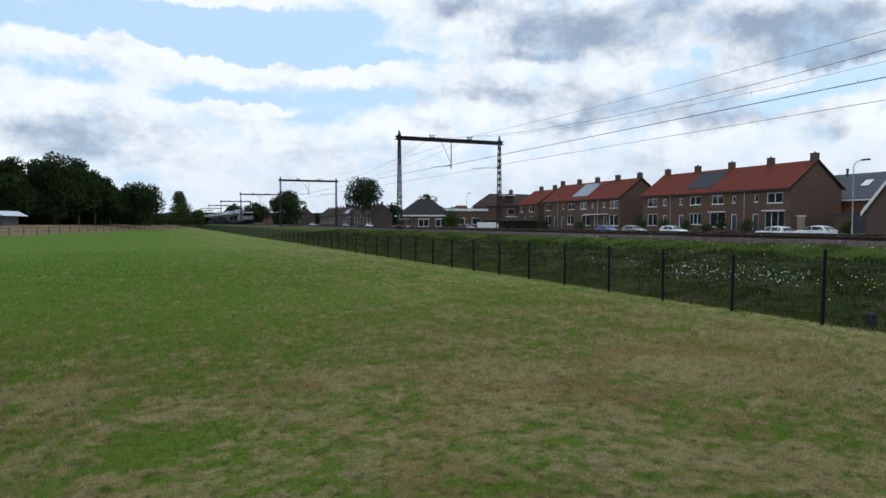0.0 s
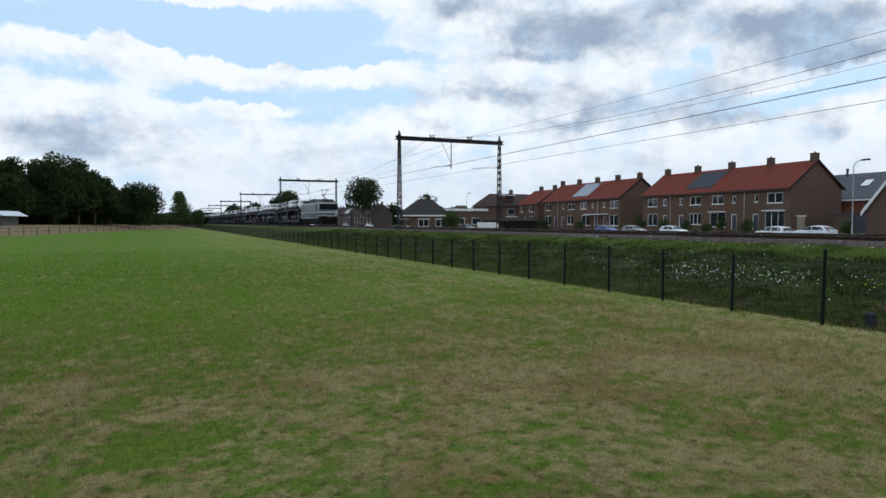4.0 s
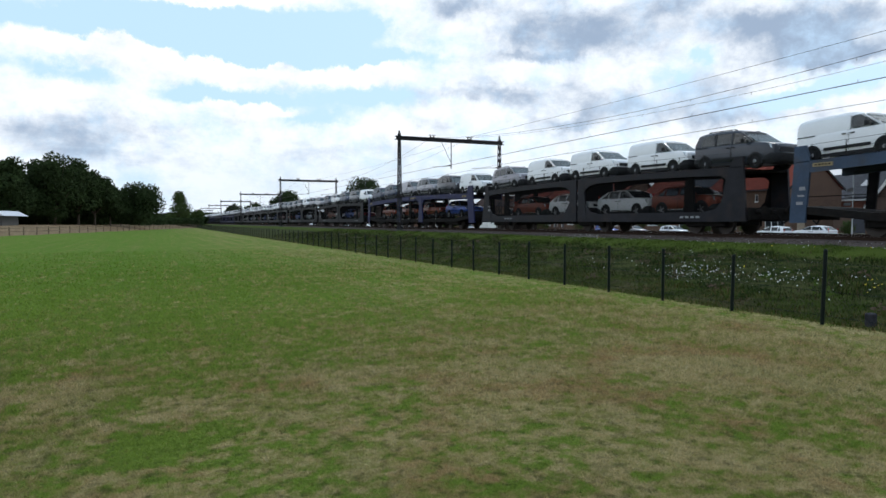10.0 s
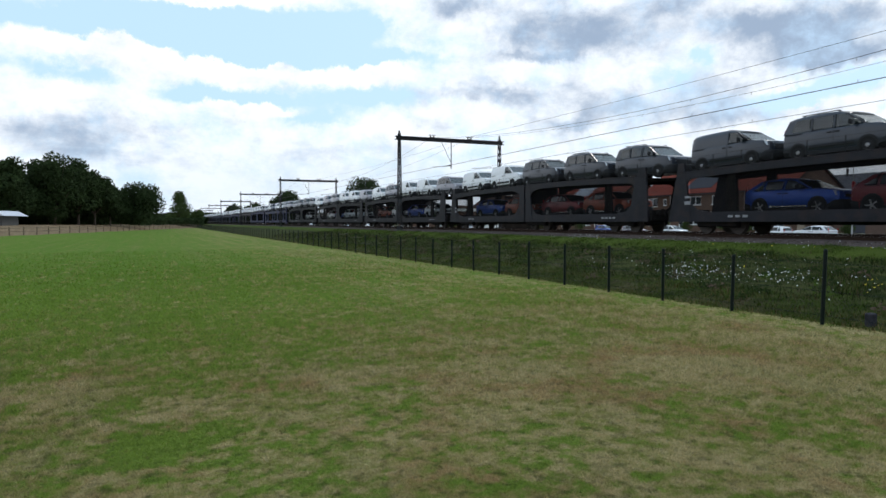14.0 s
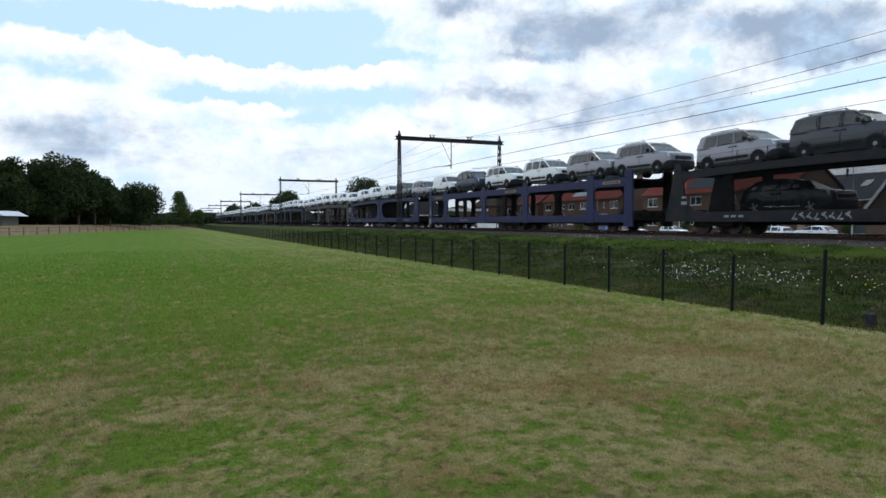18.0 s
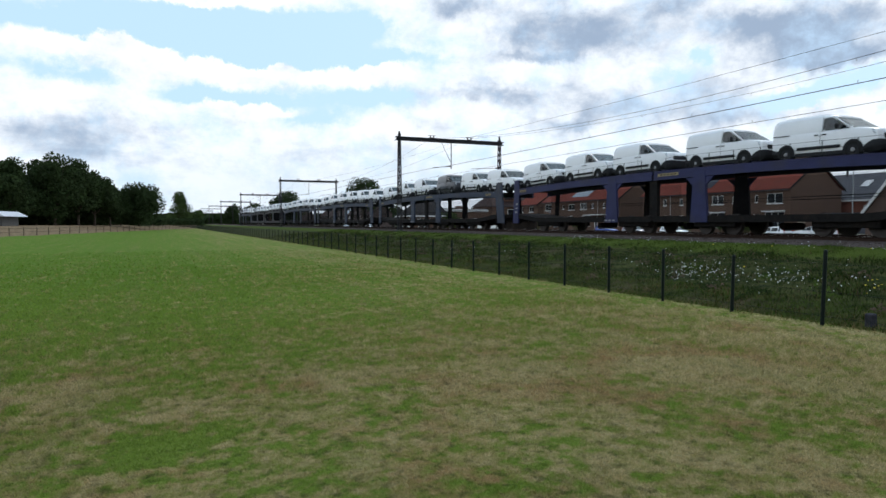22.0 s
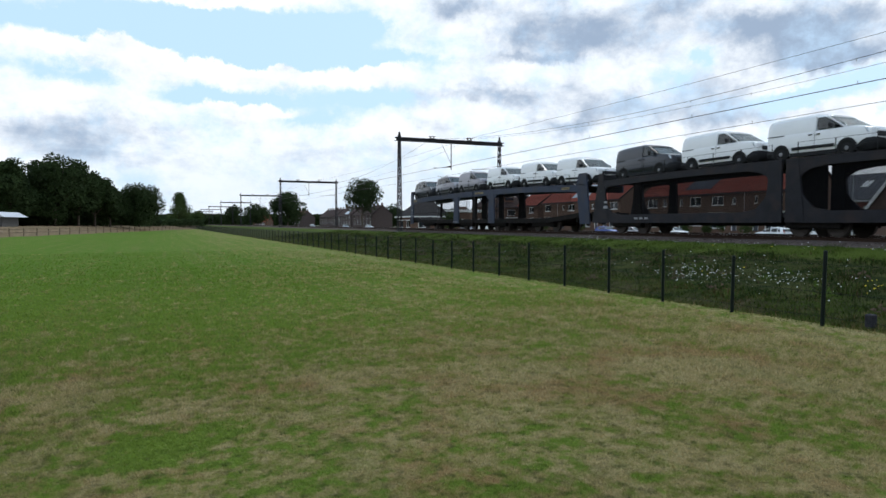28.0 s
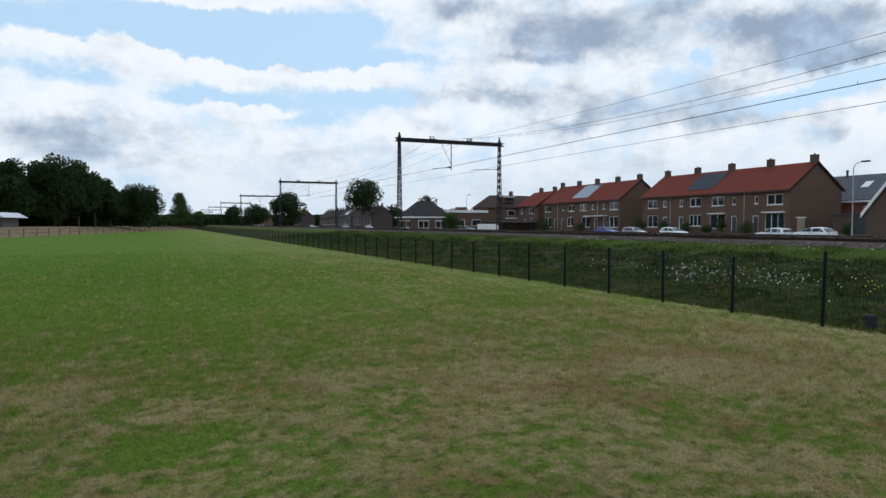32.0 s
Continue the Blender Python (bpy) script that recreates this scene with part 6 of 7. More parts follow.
for s0, kind, colour in WAGONS:
    if (kind, colour) in built:
        wg = copy_thing(built[kind, colour], pose(0, 0, 0))
    else:
        wg = built[kind, colour] = {"a": wagon_a, "b": wagon_b, "c": wagon_c}[kind](colour)
    TRAIN.append((wg, s0, 0.0, RAIL))
    if s0 == 283.0:
        for i in range(8):                                    # sprayed scrawl, not legible
            for k in range(3):
                y = 17.2 - i * 0.31
                part("sprayed_mark", slab(bmesh.new(), [(-HW - 0.008, y + 0.05 * k, 0.60 + 0.1 * ((i * 5 + k * 3) % 3)), (-HW - 0.008, y - 0.14 + 0.06 * k, 0.62 + 0.12 * ((i * 3 + k * 2) % 3)),
                                                              (-HW - 0.008, y - 0.14 + 0.06 * k, 0.70 + 0.12 * ((i * 3 + k * 2) % 3)), (-HW - 0.008, y + 0.05 * k, 0.68 + 0.1 * ((i * 5 + k * 3) % 3))], 0.003), marking, wg)
lampbox = thing("tail_signal", "small boxed tail signal on the last wagon", "signal")
part("case", B(-1.36, -1.0, -0.15, 0.15, 0, 0.34, bev=0.03), plastic, lampbox)
part("lens", B(-1.28, -1.08, 0.15, 0.17, 0.08, 0.28), redlamp, lampbox)
TRAIN.append((lampbox, 599.1, 0.0, RAIL + 3.29))

# upper deck load: w white van, s silver van, g grey van; capitals are people carriers; one word a wagon
LOAD = ["wSwBs", "SSwwww", "GwwwS", "wGSsBB", "wGBWB", "SSwGg", "GGGww", "SwwSw", "swwSs", "wSGGS", "SSWWBw", "SGwww", "wwwwww", "wwwwww", "wwgwww", "wwwwww", "wwwwww", "wwwww", "wwwwg", "wwwsSG"]
REAR = {"a": (3.0, 8.0, 13.1, 17.9, 22.9), "b": (3.0, 7.6, 12.6, 17.8, 22.7, 28.1), "c": (2.2, 6.9, 12.2, 18.0, 23.2, 28.7)}
REAR_OWN = {0: (3.1, 8.2, 13.4, 18.6, 23.8), 1: (3.0, 8.1, 13.2, 18.25, 23.4, 28.24), 2: (3.06, 8.05, 13.3, 18.4, 23.6), 3: (3.2, 8.0, 13.0, 18.1, 23.3, 28.0), 4: (3.0, 8.1, 13.2, 18.2, 23.15), 5: (3.0, 8.1, 13.3, 18.5, 23.4),
            13: (2.6, 7.5, 12.35, 17.8, 22.65, 27.6), 14: (2.5, 7.25, 12.3, 18.2, 23.1, 28.17), 15: (2.3, 7.25, 12.4, 17.6, 22.75, 27.75)}
LOW = ["pale orange bright pale", "black red white orange", "orange white white orange", "bright orange orange orange", "red bright white orange", "black pale red bright",
       "orange red orange bright", "pale bright white orange", "pale pale bright white", "- white - black"]
LOWREAR = {"a": (6.0, 10.5, 15.6, 20.3), "b": (6.1, 11.5, 17.6, 24.0)}
cars = {}


def put_van(code):
    col = {"w": "white", "s": "silver", "g": "grey", "b": "blue"}[code.lower()]
    if code in cars:
        return copy_thing(cars[code], pose(0, 0, 0))
    if code.islower():
        v = car("delivery_van", "%s panel delivery van with black bumpers" % SAID[col], "van", VAN, col, None, panel_van=True, group="vans on the upper deck")
    else:
        v = car("people_carrier", "%s people carrier with roof rails and glazed sides" % SAID[col], "car", VAN, col, None, rails=True, group="vans on the upper deck", rim=None)
    cars[code] = v
    return v


def put_low(col):
    if col in cars:
        return copy_thing(cars[col], pose(0, 0, 0))
    v = car("suv", "%s compact crossover with bright sill trim" % SAID[col], "car", SUV, col, None, rim=alloy, group="cars on the lower deck", sill_trim=True)
    cars[col] = v
    return v


jit = random.Random(12)
for k, ((s0, kind, colour), word) in enumerate(zip(WAGONS, LOAD)):
    for code, rear in zip(word, REAR_OWN.get(k, REAR[kind])):
        yc = rear - 2.2
        tilt = math.degrees(math.atan2(deck_z(kind, yc + 1.4) - deck_z(kind, yc - 1.4), 2.8))
        TRAIN.append((put_van(code), s0 + yc + jit.uniform(-0.06, 0.06), jit.uniform(-0.05, 0.05), RAIL + (deck_z(kind, yc - 1.4) + deck_z(kind, yc + 1.4)) / 2 - 0.058 + (0.14 if kind == "c" else 0.0), tilt))
for (s0, kind, colour), words in zip(WAGONS, LOW):
    for col, rear in zip(words.split(), LOWREAR[kind]):
        if col != "-":
            TRAIN.append((put_low(col), s0 + rear - 2.15 + jit.uniform(-0.06, 0.06), jit.uniform(-0.05, 0.05), RAIL + (0.77 if kind == "a" else 0.865)))


# ---- locomotive ----
def locomotive():
    blue = mat("grey_blue_loco_paint", (0.072, 0.098, 0.126), 0.38, 0.1, 0.08, 1.5, 0, 20, ((0.075, 0.088, 0.10), 0.4, 0.9), coat=0.25)
    deep = mat("dark_slate_loco_panel", (0.042, 0.056, 0.080), 0.4, 0.1, 0.1, 1.5, coat=0.2)
    roofm = mat("dusty_loco_roof", (0.055, 0.058, 0.062), 0.8, 0, 0.25, 1.2)
    e = thing("electric_locomotive", "grey-blue electric locomotive with white stripes and raised pantograph", "locomotive")
    LL = 17.48

    def outline(wf, yf, wm, yc):
        q = [(wf * 0.55, yf - 0.06), (wf, yf), ((wf + wm) / 2 + 0.04, (yf + yc) / 2 - 0.08), (wm, yc)]
        full = q + [(x, LL - y) for x, y in reversed(q)]
        return full + [(-x, y) for x, y in reversed(full)]

    def skin(levels, cap=True):
        bm = bmesh.new()
        rings = [[bm.verts.new((x, y, z)) for x, y in outline(*o)] for z, *o in levels]
        n = len(rings[0])
        for a, b in zip(rings, rings[1:]):
            for i in range(n):
                bm.faces.new((a[i], a[(i + 1) % n], b[(i + 1) % n], b[i]))
        if cap:
            bm.faces.new(rings[0][::-1])
            bm.faces.new(rings[-1])
        bmesh.ops.recalc_face_normals(bm, faces=bm.faces)
        return bm

    def wrap(end, z0, z1, off, ye):
        """A band round the nose, standing off the body a little."""
        q = [(1.45 + off, ye), (1.45 + off, 1.7), (1.305 + 0.04 + off, 1.07 - off), (1.16 + off, 0.61 - off), (0.64, 0.55 - off)]
        q = q + [(-x, y) for x, y in reversed(q)]
        bm = bmesh.new()
        lo, hi = ([bm.verts.new((x, y if end == 0 else LL - y, z)) for x, y in q] for z in (z0, z1))
        for i in range(len(q) - 1):
            bm.faces.new((lo[i], lo[i + 1], hi[i + 1], hi[i]))
        return bm

    W = 1.45
    part("body", skin([(1.22, 1.16, 0.62, W, 1.7), (2.20, 1.16, 0.60, W, 1.7), (2.38, 1.18, 0.72, W, 1.75), (2.46, 1.16, 1.16, W, 1.75), (3.44, 1.18, 0.92, W, 1.30), (3.50, 1.18, 0.92, W, 1.30)]), blue, e, smooth=28)
    part("roof", skin([(3.502, 1.17, 0.93, W - 0.01, 1.31), (3.62, 1.10, 1.0, W - 0.06, 1.4), (3.84, 0.85, 1.3, 1.05, 2.0), (3.90, 0.5, 1.7, 0.6, 2.6)]), roofm, e, smooth=40)
    part("roof_stripe", skin([(3.46, 1.19, 0.905, W + 0.012, 1.29), (3.57, 1.175, 0.92, W + 0.007, 1.305)], False), white, e, "white stripe under the roof")
    part("belt_stripe", skin([(2.05, 1.175, 0.588, W + 0.012, 1.69), (2.16, 1.175, 0.588, W + 0.012, 1.69)], False), white, e, "white belt stripe")
    part("belt_shadow_line", skin([(1.92, 1.172, 0.59, W + 0.009, 1.695), (2.048, 1.172, 0.59, W + 0.009, 1.695)], False), plastic, e, "black line under the belt stripe")
    part("front_skirt", skin([(0.5, 1.12, 0.72, W - 0.1, 1.7), (1.2, 1.20, 0.575, W - 0.04, 1.68)], False), grime_and_shade, e)
    for end in (0, 1):
        part("nose_skirt", wrap(end, 1.0, 1.50, 0.010, 1.98), grime_and_shade, e)
        part("nose_stripe", wrap(end, 1.50, 1.565, 0.014, 1.98), white, e, "white stripe along the lower edge of the nose")
    for s in (-1, 1):
        x0, x1 = sorted((s * (W + 0.004), s * (W + 0.012)))
        part("side_panel", B(x0, x1, 4.15, 13.2, 2.24, 3.36), deep, e, "dark slate side panel")
        part("panel_trim", B(*sorted((s * (W + 0.013), s * (W + 0.018))), 4.15, 13.2, 2.19, 2.225), marking, e)
        part("sill_stripe", B(*sorted((s * (W - 0.01), s * (W + 0.014))), 2.1, LL - 2.1, 1.20, 1.28), white, e, "white stripe along the sill")
        part("emblem_bar", prism(bmesh.new(), [(3.0, 1.98), (4.0, 1.98), (4.0, 3.38), (2.6, 3.38), (2.6, 3.0)], "x", *sorted((s * (W + 0.012), s * (W + 0.016)))), plastic, e)
        part("emblem_bar", prism(bmesh.new(), [(3.1, 1.9), (3.65, 1.9), (3.3, 3.36), (2.75, 3.36)], "x", *sorted((s * (W + 0.017), s * (W + 0.022)))), blue, e, "slanted grey-blue shape")
        for ya, yb in ((1.96, 2.16), (LL - 1.96, LL - 2.16)):
            part("sill_step", beam(bmesh.new(), (s * (W + 0.012), ya, 1.53), (s * (W + 0.012), yb, 1.24), 0.02, 0.07), white, e, "white stripe stepping down to the sill")
        part("emblem_plate", B(*sorted((s * (W + 0.012), s * (W + 0.016))), 13.35, 14.45, 2.28, 3.2), deep, e)
        for i, z in enumerate((2.35, 2.63, 2.92)):
            part("lettering_bar", B(*sorted((s * (W + 0.017), s * (W + 0.02))), 13.5, 14.3 - 0.15 * i, z, z + 0.16), marking, e)
        for y0, d in ((2.35, 1), (LL - 2.35, -1)):
            dr = part("cab_door", B(*sorted((s * (W + 0.002), s * (W + 0.010))), min(y0 + d * 0.02, y0 + d * 0.62), max(y0 + d * 0.02, y0 + d * 0.62), 1.32, 3.38), blue, e)
            part("handrail", tube(bmesh.new(), (s * (W + 0.05), y0 - d * 0.05, 1.3), (s * (W + 0.05), y0 - d * 0.05, 2.3), 0.014, n=6), marking, e)
            part("step", B(*sorted((s * (W - 0.35), s * W)), y0 - 0.2, y0 + 0.35, 0.62, 0.67), grime_and_shade, e)
            part("step", B(*sorted((s * (W - 0.3), s * W)), y0 - 0.2, y0 + 0.35, 0.95, 1.0), grime_and_shade, e)
    for end in (0, 1):
        Y = (lambda u: u) if end == 0 else (lambda u: LL - u)
        sg = 1 if end == 0 else -1
        bm = bmesh.new()
        rows2 = []
        for z, yf, yc in ((2.54, 1.128, 1.70), (3.38, 0.922, 1.315)):
            q = [(W + 0.012, 2.22), (W + 0.012, yc), ((1.17 + W) / 2 + 0.05, (yf + yc) / 2 - 0.085), (1.185, yf), (0.65, yf - 0.06)]
            q = q + [(-x, y) for x, y in reversed(q)]
            rows2.append([bm.verts.new((x, Y(y), z)) for x, y in q])
        for i in range(len(rows2[0]) - 1):
            bm.faces.new((rows2[0][i], rows2[0][i + 1], rows2[1][i + 1], rows2[1][i]))
        part("windscreen", bm, darkglass, e, "dark wrap-round cab glazing")
        for s in (-1, 1):
            part("wiper", beam(bmesh.new(), (s * 0.45, Y(1.05), 2.55), (s * 0.3, Y(0.9), 3.1), 0.02), plastic, e)
            hl = part("headlight", B(s * 0.78 - 0.30, s * 0.78 + 0.30, min(Y(0.50), Y(0.62)), max(Y(0.50), Y(0.62)), 1.70, 1.93, bev=0.03), plastic, e)
            for dx in (-0.15, 0.15):
                part("lens", tube(bmesh.new(), (s * 0.78 + dx, Y(0.515), 1.815), (s * 0.78 + dx, Y(0.49), 1.815), 0.062, n=12), lampon if (end == 0 and dx * s > 0) else lampglass, hl)
            bf = part("buffer", tube(bmesh.new(), (s * 0.88, Y(0.7), 1.03), (s * 0.88, Y(0.08), 1.03), 0.12, n=10), grime_and_shade, e)
            part("buffer_head", B(s * 0.88 - 0.3, s * 0.88 + 0.3, min(Y(0), Y(0.08)), max(Y(0), Y(0.08)), 0.85, 1.21, bev=0.04), grime_and_shade, bf)
        tl = part("top_light", B(-0.16, 0.16, min(Y(0.68), Y(0.82)), max(Y(0.68), Y(0.82)), 2.24, 2.42, bev=0.03), plastic, e)
        part("lens", tube(bmesh.new(), (0, Y(0.69), 2.33), (0, Y(0.66), 2.33), 0.07, n=10), lampon if end == 0 else lampglass, tl)
        part("coupler", beam(bmesh.new(), (0, Y(0.7), 1.0), (0, Y(0.15), 0.98), 0.12, 0.16), grime_and_shade, e)
        part("number_plate", B(-0.28, 0.28, min(Y(0.53), Y(0.58)), max(Y(0.53), Y(0.56)), 1.12, 1.36), tile_brown, e)
        part("snow_plough", prism(bmesh.new(), [(-1.2, 0.22), (1.2, 0.22), (1.15, 0.62), (-1.15, 0.62)], "y", min(Y(0.8), Y(0.9)), max(Y(0.8), Y(0.9))), grime_and_shade, e)
        bm = bmesh.new()
        ys = sorted((Y(1.25), Y(2.25)))
        prism(bm, [(-0.85, 3.60), (0.85, 3.60), (0.80, 4.0), (0.66, 4.12), (-0.66, 4.12), (-0.80, 4.0)], "y", *ys)
        part("roof_cooler", bm, plastic, e, "black roof unit over the cab", smooth=30)
    # roof gear
    part("roof_box", prism(bmesh.new(), [(-0.95, 3.75), (0.95, 3.75), (0.85, 4.32), (-0.85, 4.32)], "y", 7.2, 11.2), lead, e)
    part("roof_box_ramp", prism(bmesh.new(), [(6.0, 3.75), (7.2, 3.75), (7.2, 4.31), (7.05, 4.31)], "x", -0.88, 0.88), roofm, e)
    for i in range(8):
        part("louvre", B(-0.955, -0.86, 7.28 + 0.49 * i, 7.70 + 0.49 * i, 3.92, 4.24), lead, e)
    part("roof_cable", tube(bmesh.new(), (0, 4.2, 4.2), (-0.2, 6.3, 3.95), 0.02, n=5), plastic, e)
    for base, up in ((4.0, True), (13.6, False)):
        pt = part("pantograph", bmesh_frame(base), plastic, e)
        bm = bmesh.new()
        if up:
            beam(bm, (0.0, base - 0.45, 4.22), (0.0, base + 0.85, 4.85), 0.12)
            box(bm, -0.5, 0.5, base - 0.55, base + 0.15, 4.08, 4.26, bev=0.03)
            for s in (-1, 1):
                beam(bm, (s * 0.05, base + 0.85, 4.85), (s * 0.45, base - 0.15, 5.66), 0.05)
            beam(bm, (0.2, base - 0.5, 4.25), (0.15, base + 0.8, 4.75), 0.03)
            box(bm, -0.1, 0.1, base + 0.75, base + 0.95, 4.75, 4.95)
            zt = 5.69
        else:
            beam(bm, (0.0, base - 0.6, 4.2), (0.0, base + 0.8, 4.3), 0.08)
            for s in (-1, 1):
                beam(bm, (s * 0.1, base + 0.8, 4.36), (s * 0.45, base - 0.2, 4.5), 0.04)
            zt = 4.55
        part("arm", bm, plastic, pt)
        bm = bmesh.new()
        for dy in (-0.32, 0.02):
            beam(bm, (-0.6, base + dy, zt), (0.6, base + dy, zt), 0.09, 0.06)
            for s in (-1, 1):
                beam(bm, (s * 0.6, base + dy, zt), (s * 0.85, base + dy, zt - 0.16), 0.04)
        beam(bm, (-0.45, base - 0.34, zt - 0.05), (-0.45, base + 0.04, zt - 0.05), 0.03)
        beam(bm, (0.45, base - 0.34, zt - 0.05), (0.45, base + 0.04, zt - 0.05), 0.03)
        part("collector_head", bm, plastic, pt)
    # running gear
    part("underframe", B(-1.25, 1.25, 6.6, 10.9, 0.42, 1.2, bev=0.06), grime_and_shade, e)
    for cy in (3.9, LL - 3.9):
        bg = part("bogie", B(-1.05, 1.05, cy - 2.2, cy + 2.2, 0.55, 0.98, bev=0.05), grime_and_shade, e)
        for s in (-1, 1):
            part("bogie_frame", prism(bmesh.new(), [(cy - 2.35, 0.75), (cy - 1.9, 0.45), (cy - 0.7, 0.45), (cy - 0.5, 0.3), (cy + 0.5, 0.3), (cy + 0.7, 0.45), (cy + 1.9, 0.45), (cy + 2.35, 0.75), (cy + 2.2, 1.0), (cy - 2.2, 1.0)], "x", *sorted((s * 1.08, s * 1.25))), grime_and_shade, bg)
            for dy in (-0.9, 0.9):
                part("spring", tube(bmesh.new(), (s * 1.2, cy + dy, 0.5), (s * 1.2, cy + dy, 1.1), 0.11, n=8), grime_and_shade, bg)
            part("damper", beam(bmesh.new(), (s * 1.3, cy - 0.3, 1.1), (s * 1.3, cy + 0.6, 0.7), 0.08), grime_and_shade, bg)
        for dy in (-1.4, 1.4):
            for s in (-1, 1):
                bm = bmesh.new()
                tube(bm, (s * 0.70, cy + dy, 0.62), (s * 0.82, cy + dy, 0.62), 0.62, n=24)
                part("wheel", bm, tread, bg)
    return e


def bmesh_frame(base):
    bm = bmesh.new()
    for s in (-1, 1):
        beam(bm, (s * 0.55, base - 0.7, 4.12), (s * 0.55, base + 0.7, 4.12), 0.07)
        for dy in (-0.6, 0.6):
            tube(bm, (s * 0.55, base + dy, 3.8), (s * 0.55, base + dy, 4.1), 0.07, 0.05)
    for dy in (-0.7, -0.3, 0.7):
        beam(bm, (-0.55, base + dy, 4.12), (0.55, base + dy, 4.12), 0.07)
    return bm


lampon = mat("lit_headlamp", (0.9, 0.9, 0.85), 0.3, emit=((1.0, 0.95, 0.85), 0.7))
TRAIN.append((locomotive(), 22.0, 0.0, RAIL))

# ---- parked cars along the street ----
for x, y, col, said in ((64.9, 84.4, "bright", "deep blue hatchback parked by the kerb"), (64.9, 77.8, "silver", "silver hatchback parked by the kerb"), (64.8, 69.5, "white", "white hatchback parked by the kerb"),
                        (65.0, 53.9, "white", "white hatchback parked by the kerb"), (65.0, 48.7, "white", "white estate car parked by the kerb"), (62.5, 126, "silver", "silver hatchback parked by the bungalow"), (58, 140, "red", "red hatchback parked by the annex"), (56.5, 118, "silver", "silver hatchback parked by the bungalow"),
                        (62.5, 205, "white", "white hatchback parked before the far terrace"), (61.8, 232, "pale", "pale blue hatchback parked before the far terrace"), (53.5, 250, "white", "white hatchback parked on the verge")):
    big = "estate" in said
    car("parked_car", said, "car", SUV if big else HATCH, col, pose(x, y, -0.145 if x > 60.5 else -0.03, 0, 0, 180 if y < 60 else 0), rim=alloy, clad=False, group="parked cars")
trailer = thing("box_trailer", "white box trailer parked by the track", "trailer", pose(47.5, 91.8, 0.0))
part("box", B(-1.0, 1.0, -1.8, 1.8, 0.5, 1.75, bev=0.05), white, trailer)
for s in (-1, 1):
    wheel_part(trailer, s, 0.3, s * 1.0, 0.2, steelrim)
part("drawbar", beam(bmesh.new(), (0, -2.4, 0.55), (0, -3.6, 0.5), 0.08), galv, trailer)


# ---- grass and flowers ----
def tufts(name, label, spots, mats, seed, width=0.006):
    """Blades as thin triangles: (x, y, z, height, lean, material)."""
    rng = random.Random(seed)
    tv, tf, mi = [], [], []
    for x, y, z, h, k in spots:
        a = rng.uniform(0, 6.2832)
        ln = h * rng.uniform(0.3, 1.3)
        w = width * rng.uniform(0.7, 1.5)
        dx, dy = math.cos(a), math.sin(a)
        n0 = len(tv)
        tv += [(x - dy * w, y + dx * w, z), (x + dy * w, y - dx * w, z), (x + dx * ln, y + dy * ln, z + h)]
        tf.append((n0, n0 + 1, n0 + 2))
        mi.append(k)
    me = bpy.data.meshes.new(name)
    me.from_pydata(tv, [], tf)
    for m in mats:
        me.materials.append(m)
    me.polygons.foreach_set("material_index", mi)
    return tagged(new(name, me), label, "grass", kind="stuff")


foot_mats = [mat("fresh_blade", (0.060, 0.095, 0.016), 0.8, 0, 0.4, 1.5, spec=0.03), mat("dry_blade", (0.22, 0.165, 0.070), 0.85, 0, 0.4, 1.5, spec=0.03)]
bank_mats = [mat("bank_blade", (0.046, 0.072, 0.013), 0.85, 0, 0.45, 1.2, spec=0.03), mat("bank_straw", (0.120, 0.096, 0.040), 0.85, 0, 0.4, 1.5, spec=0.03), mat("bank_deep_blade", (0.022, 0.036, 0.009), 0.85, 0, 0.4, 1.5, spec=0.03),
             mat("bank_bright_blade", (0.055, 0.088, 0.012), 0.85, 0, 0.35, 1.5, spec=0.03), mat("bank_dead_stalk", (0.090, 0.062, 0.044), 0.9, 0, 0.4, 1.5, spec=0.03)]


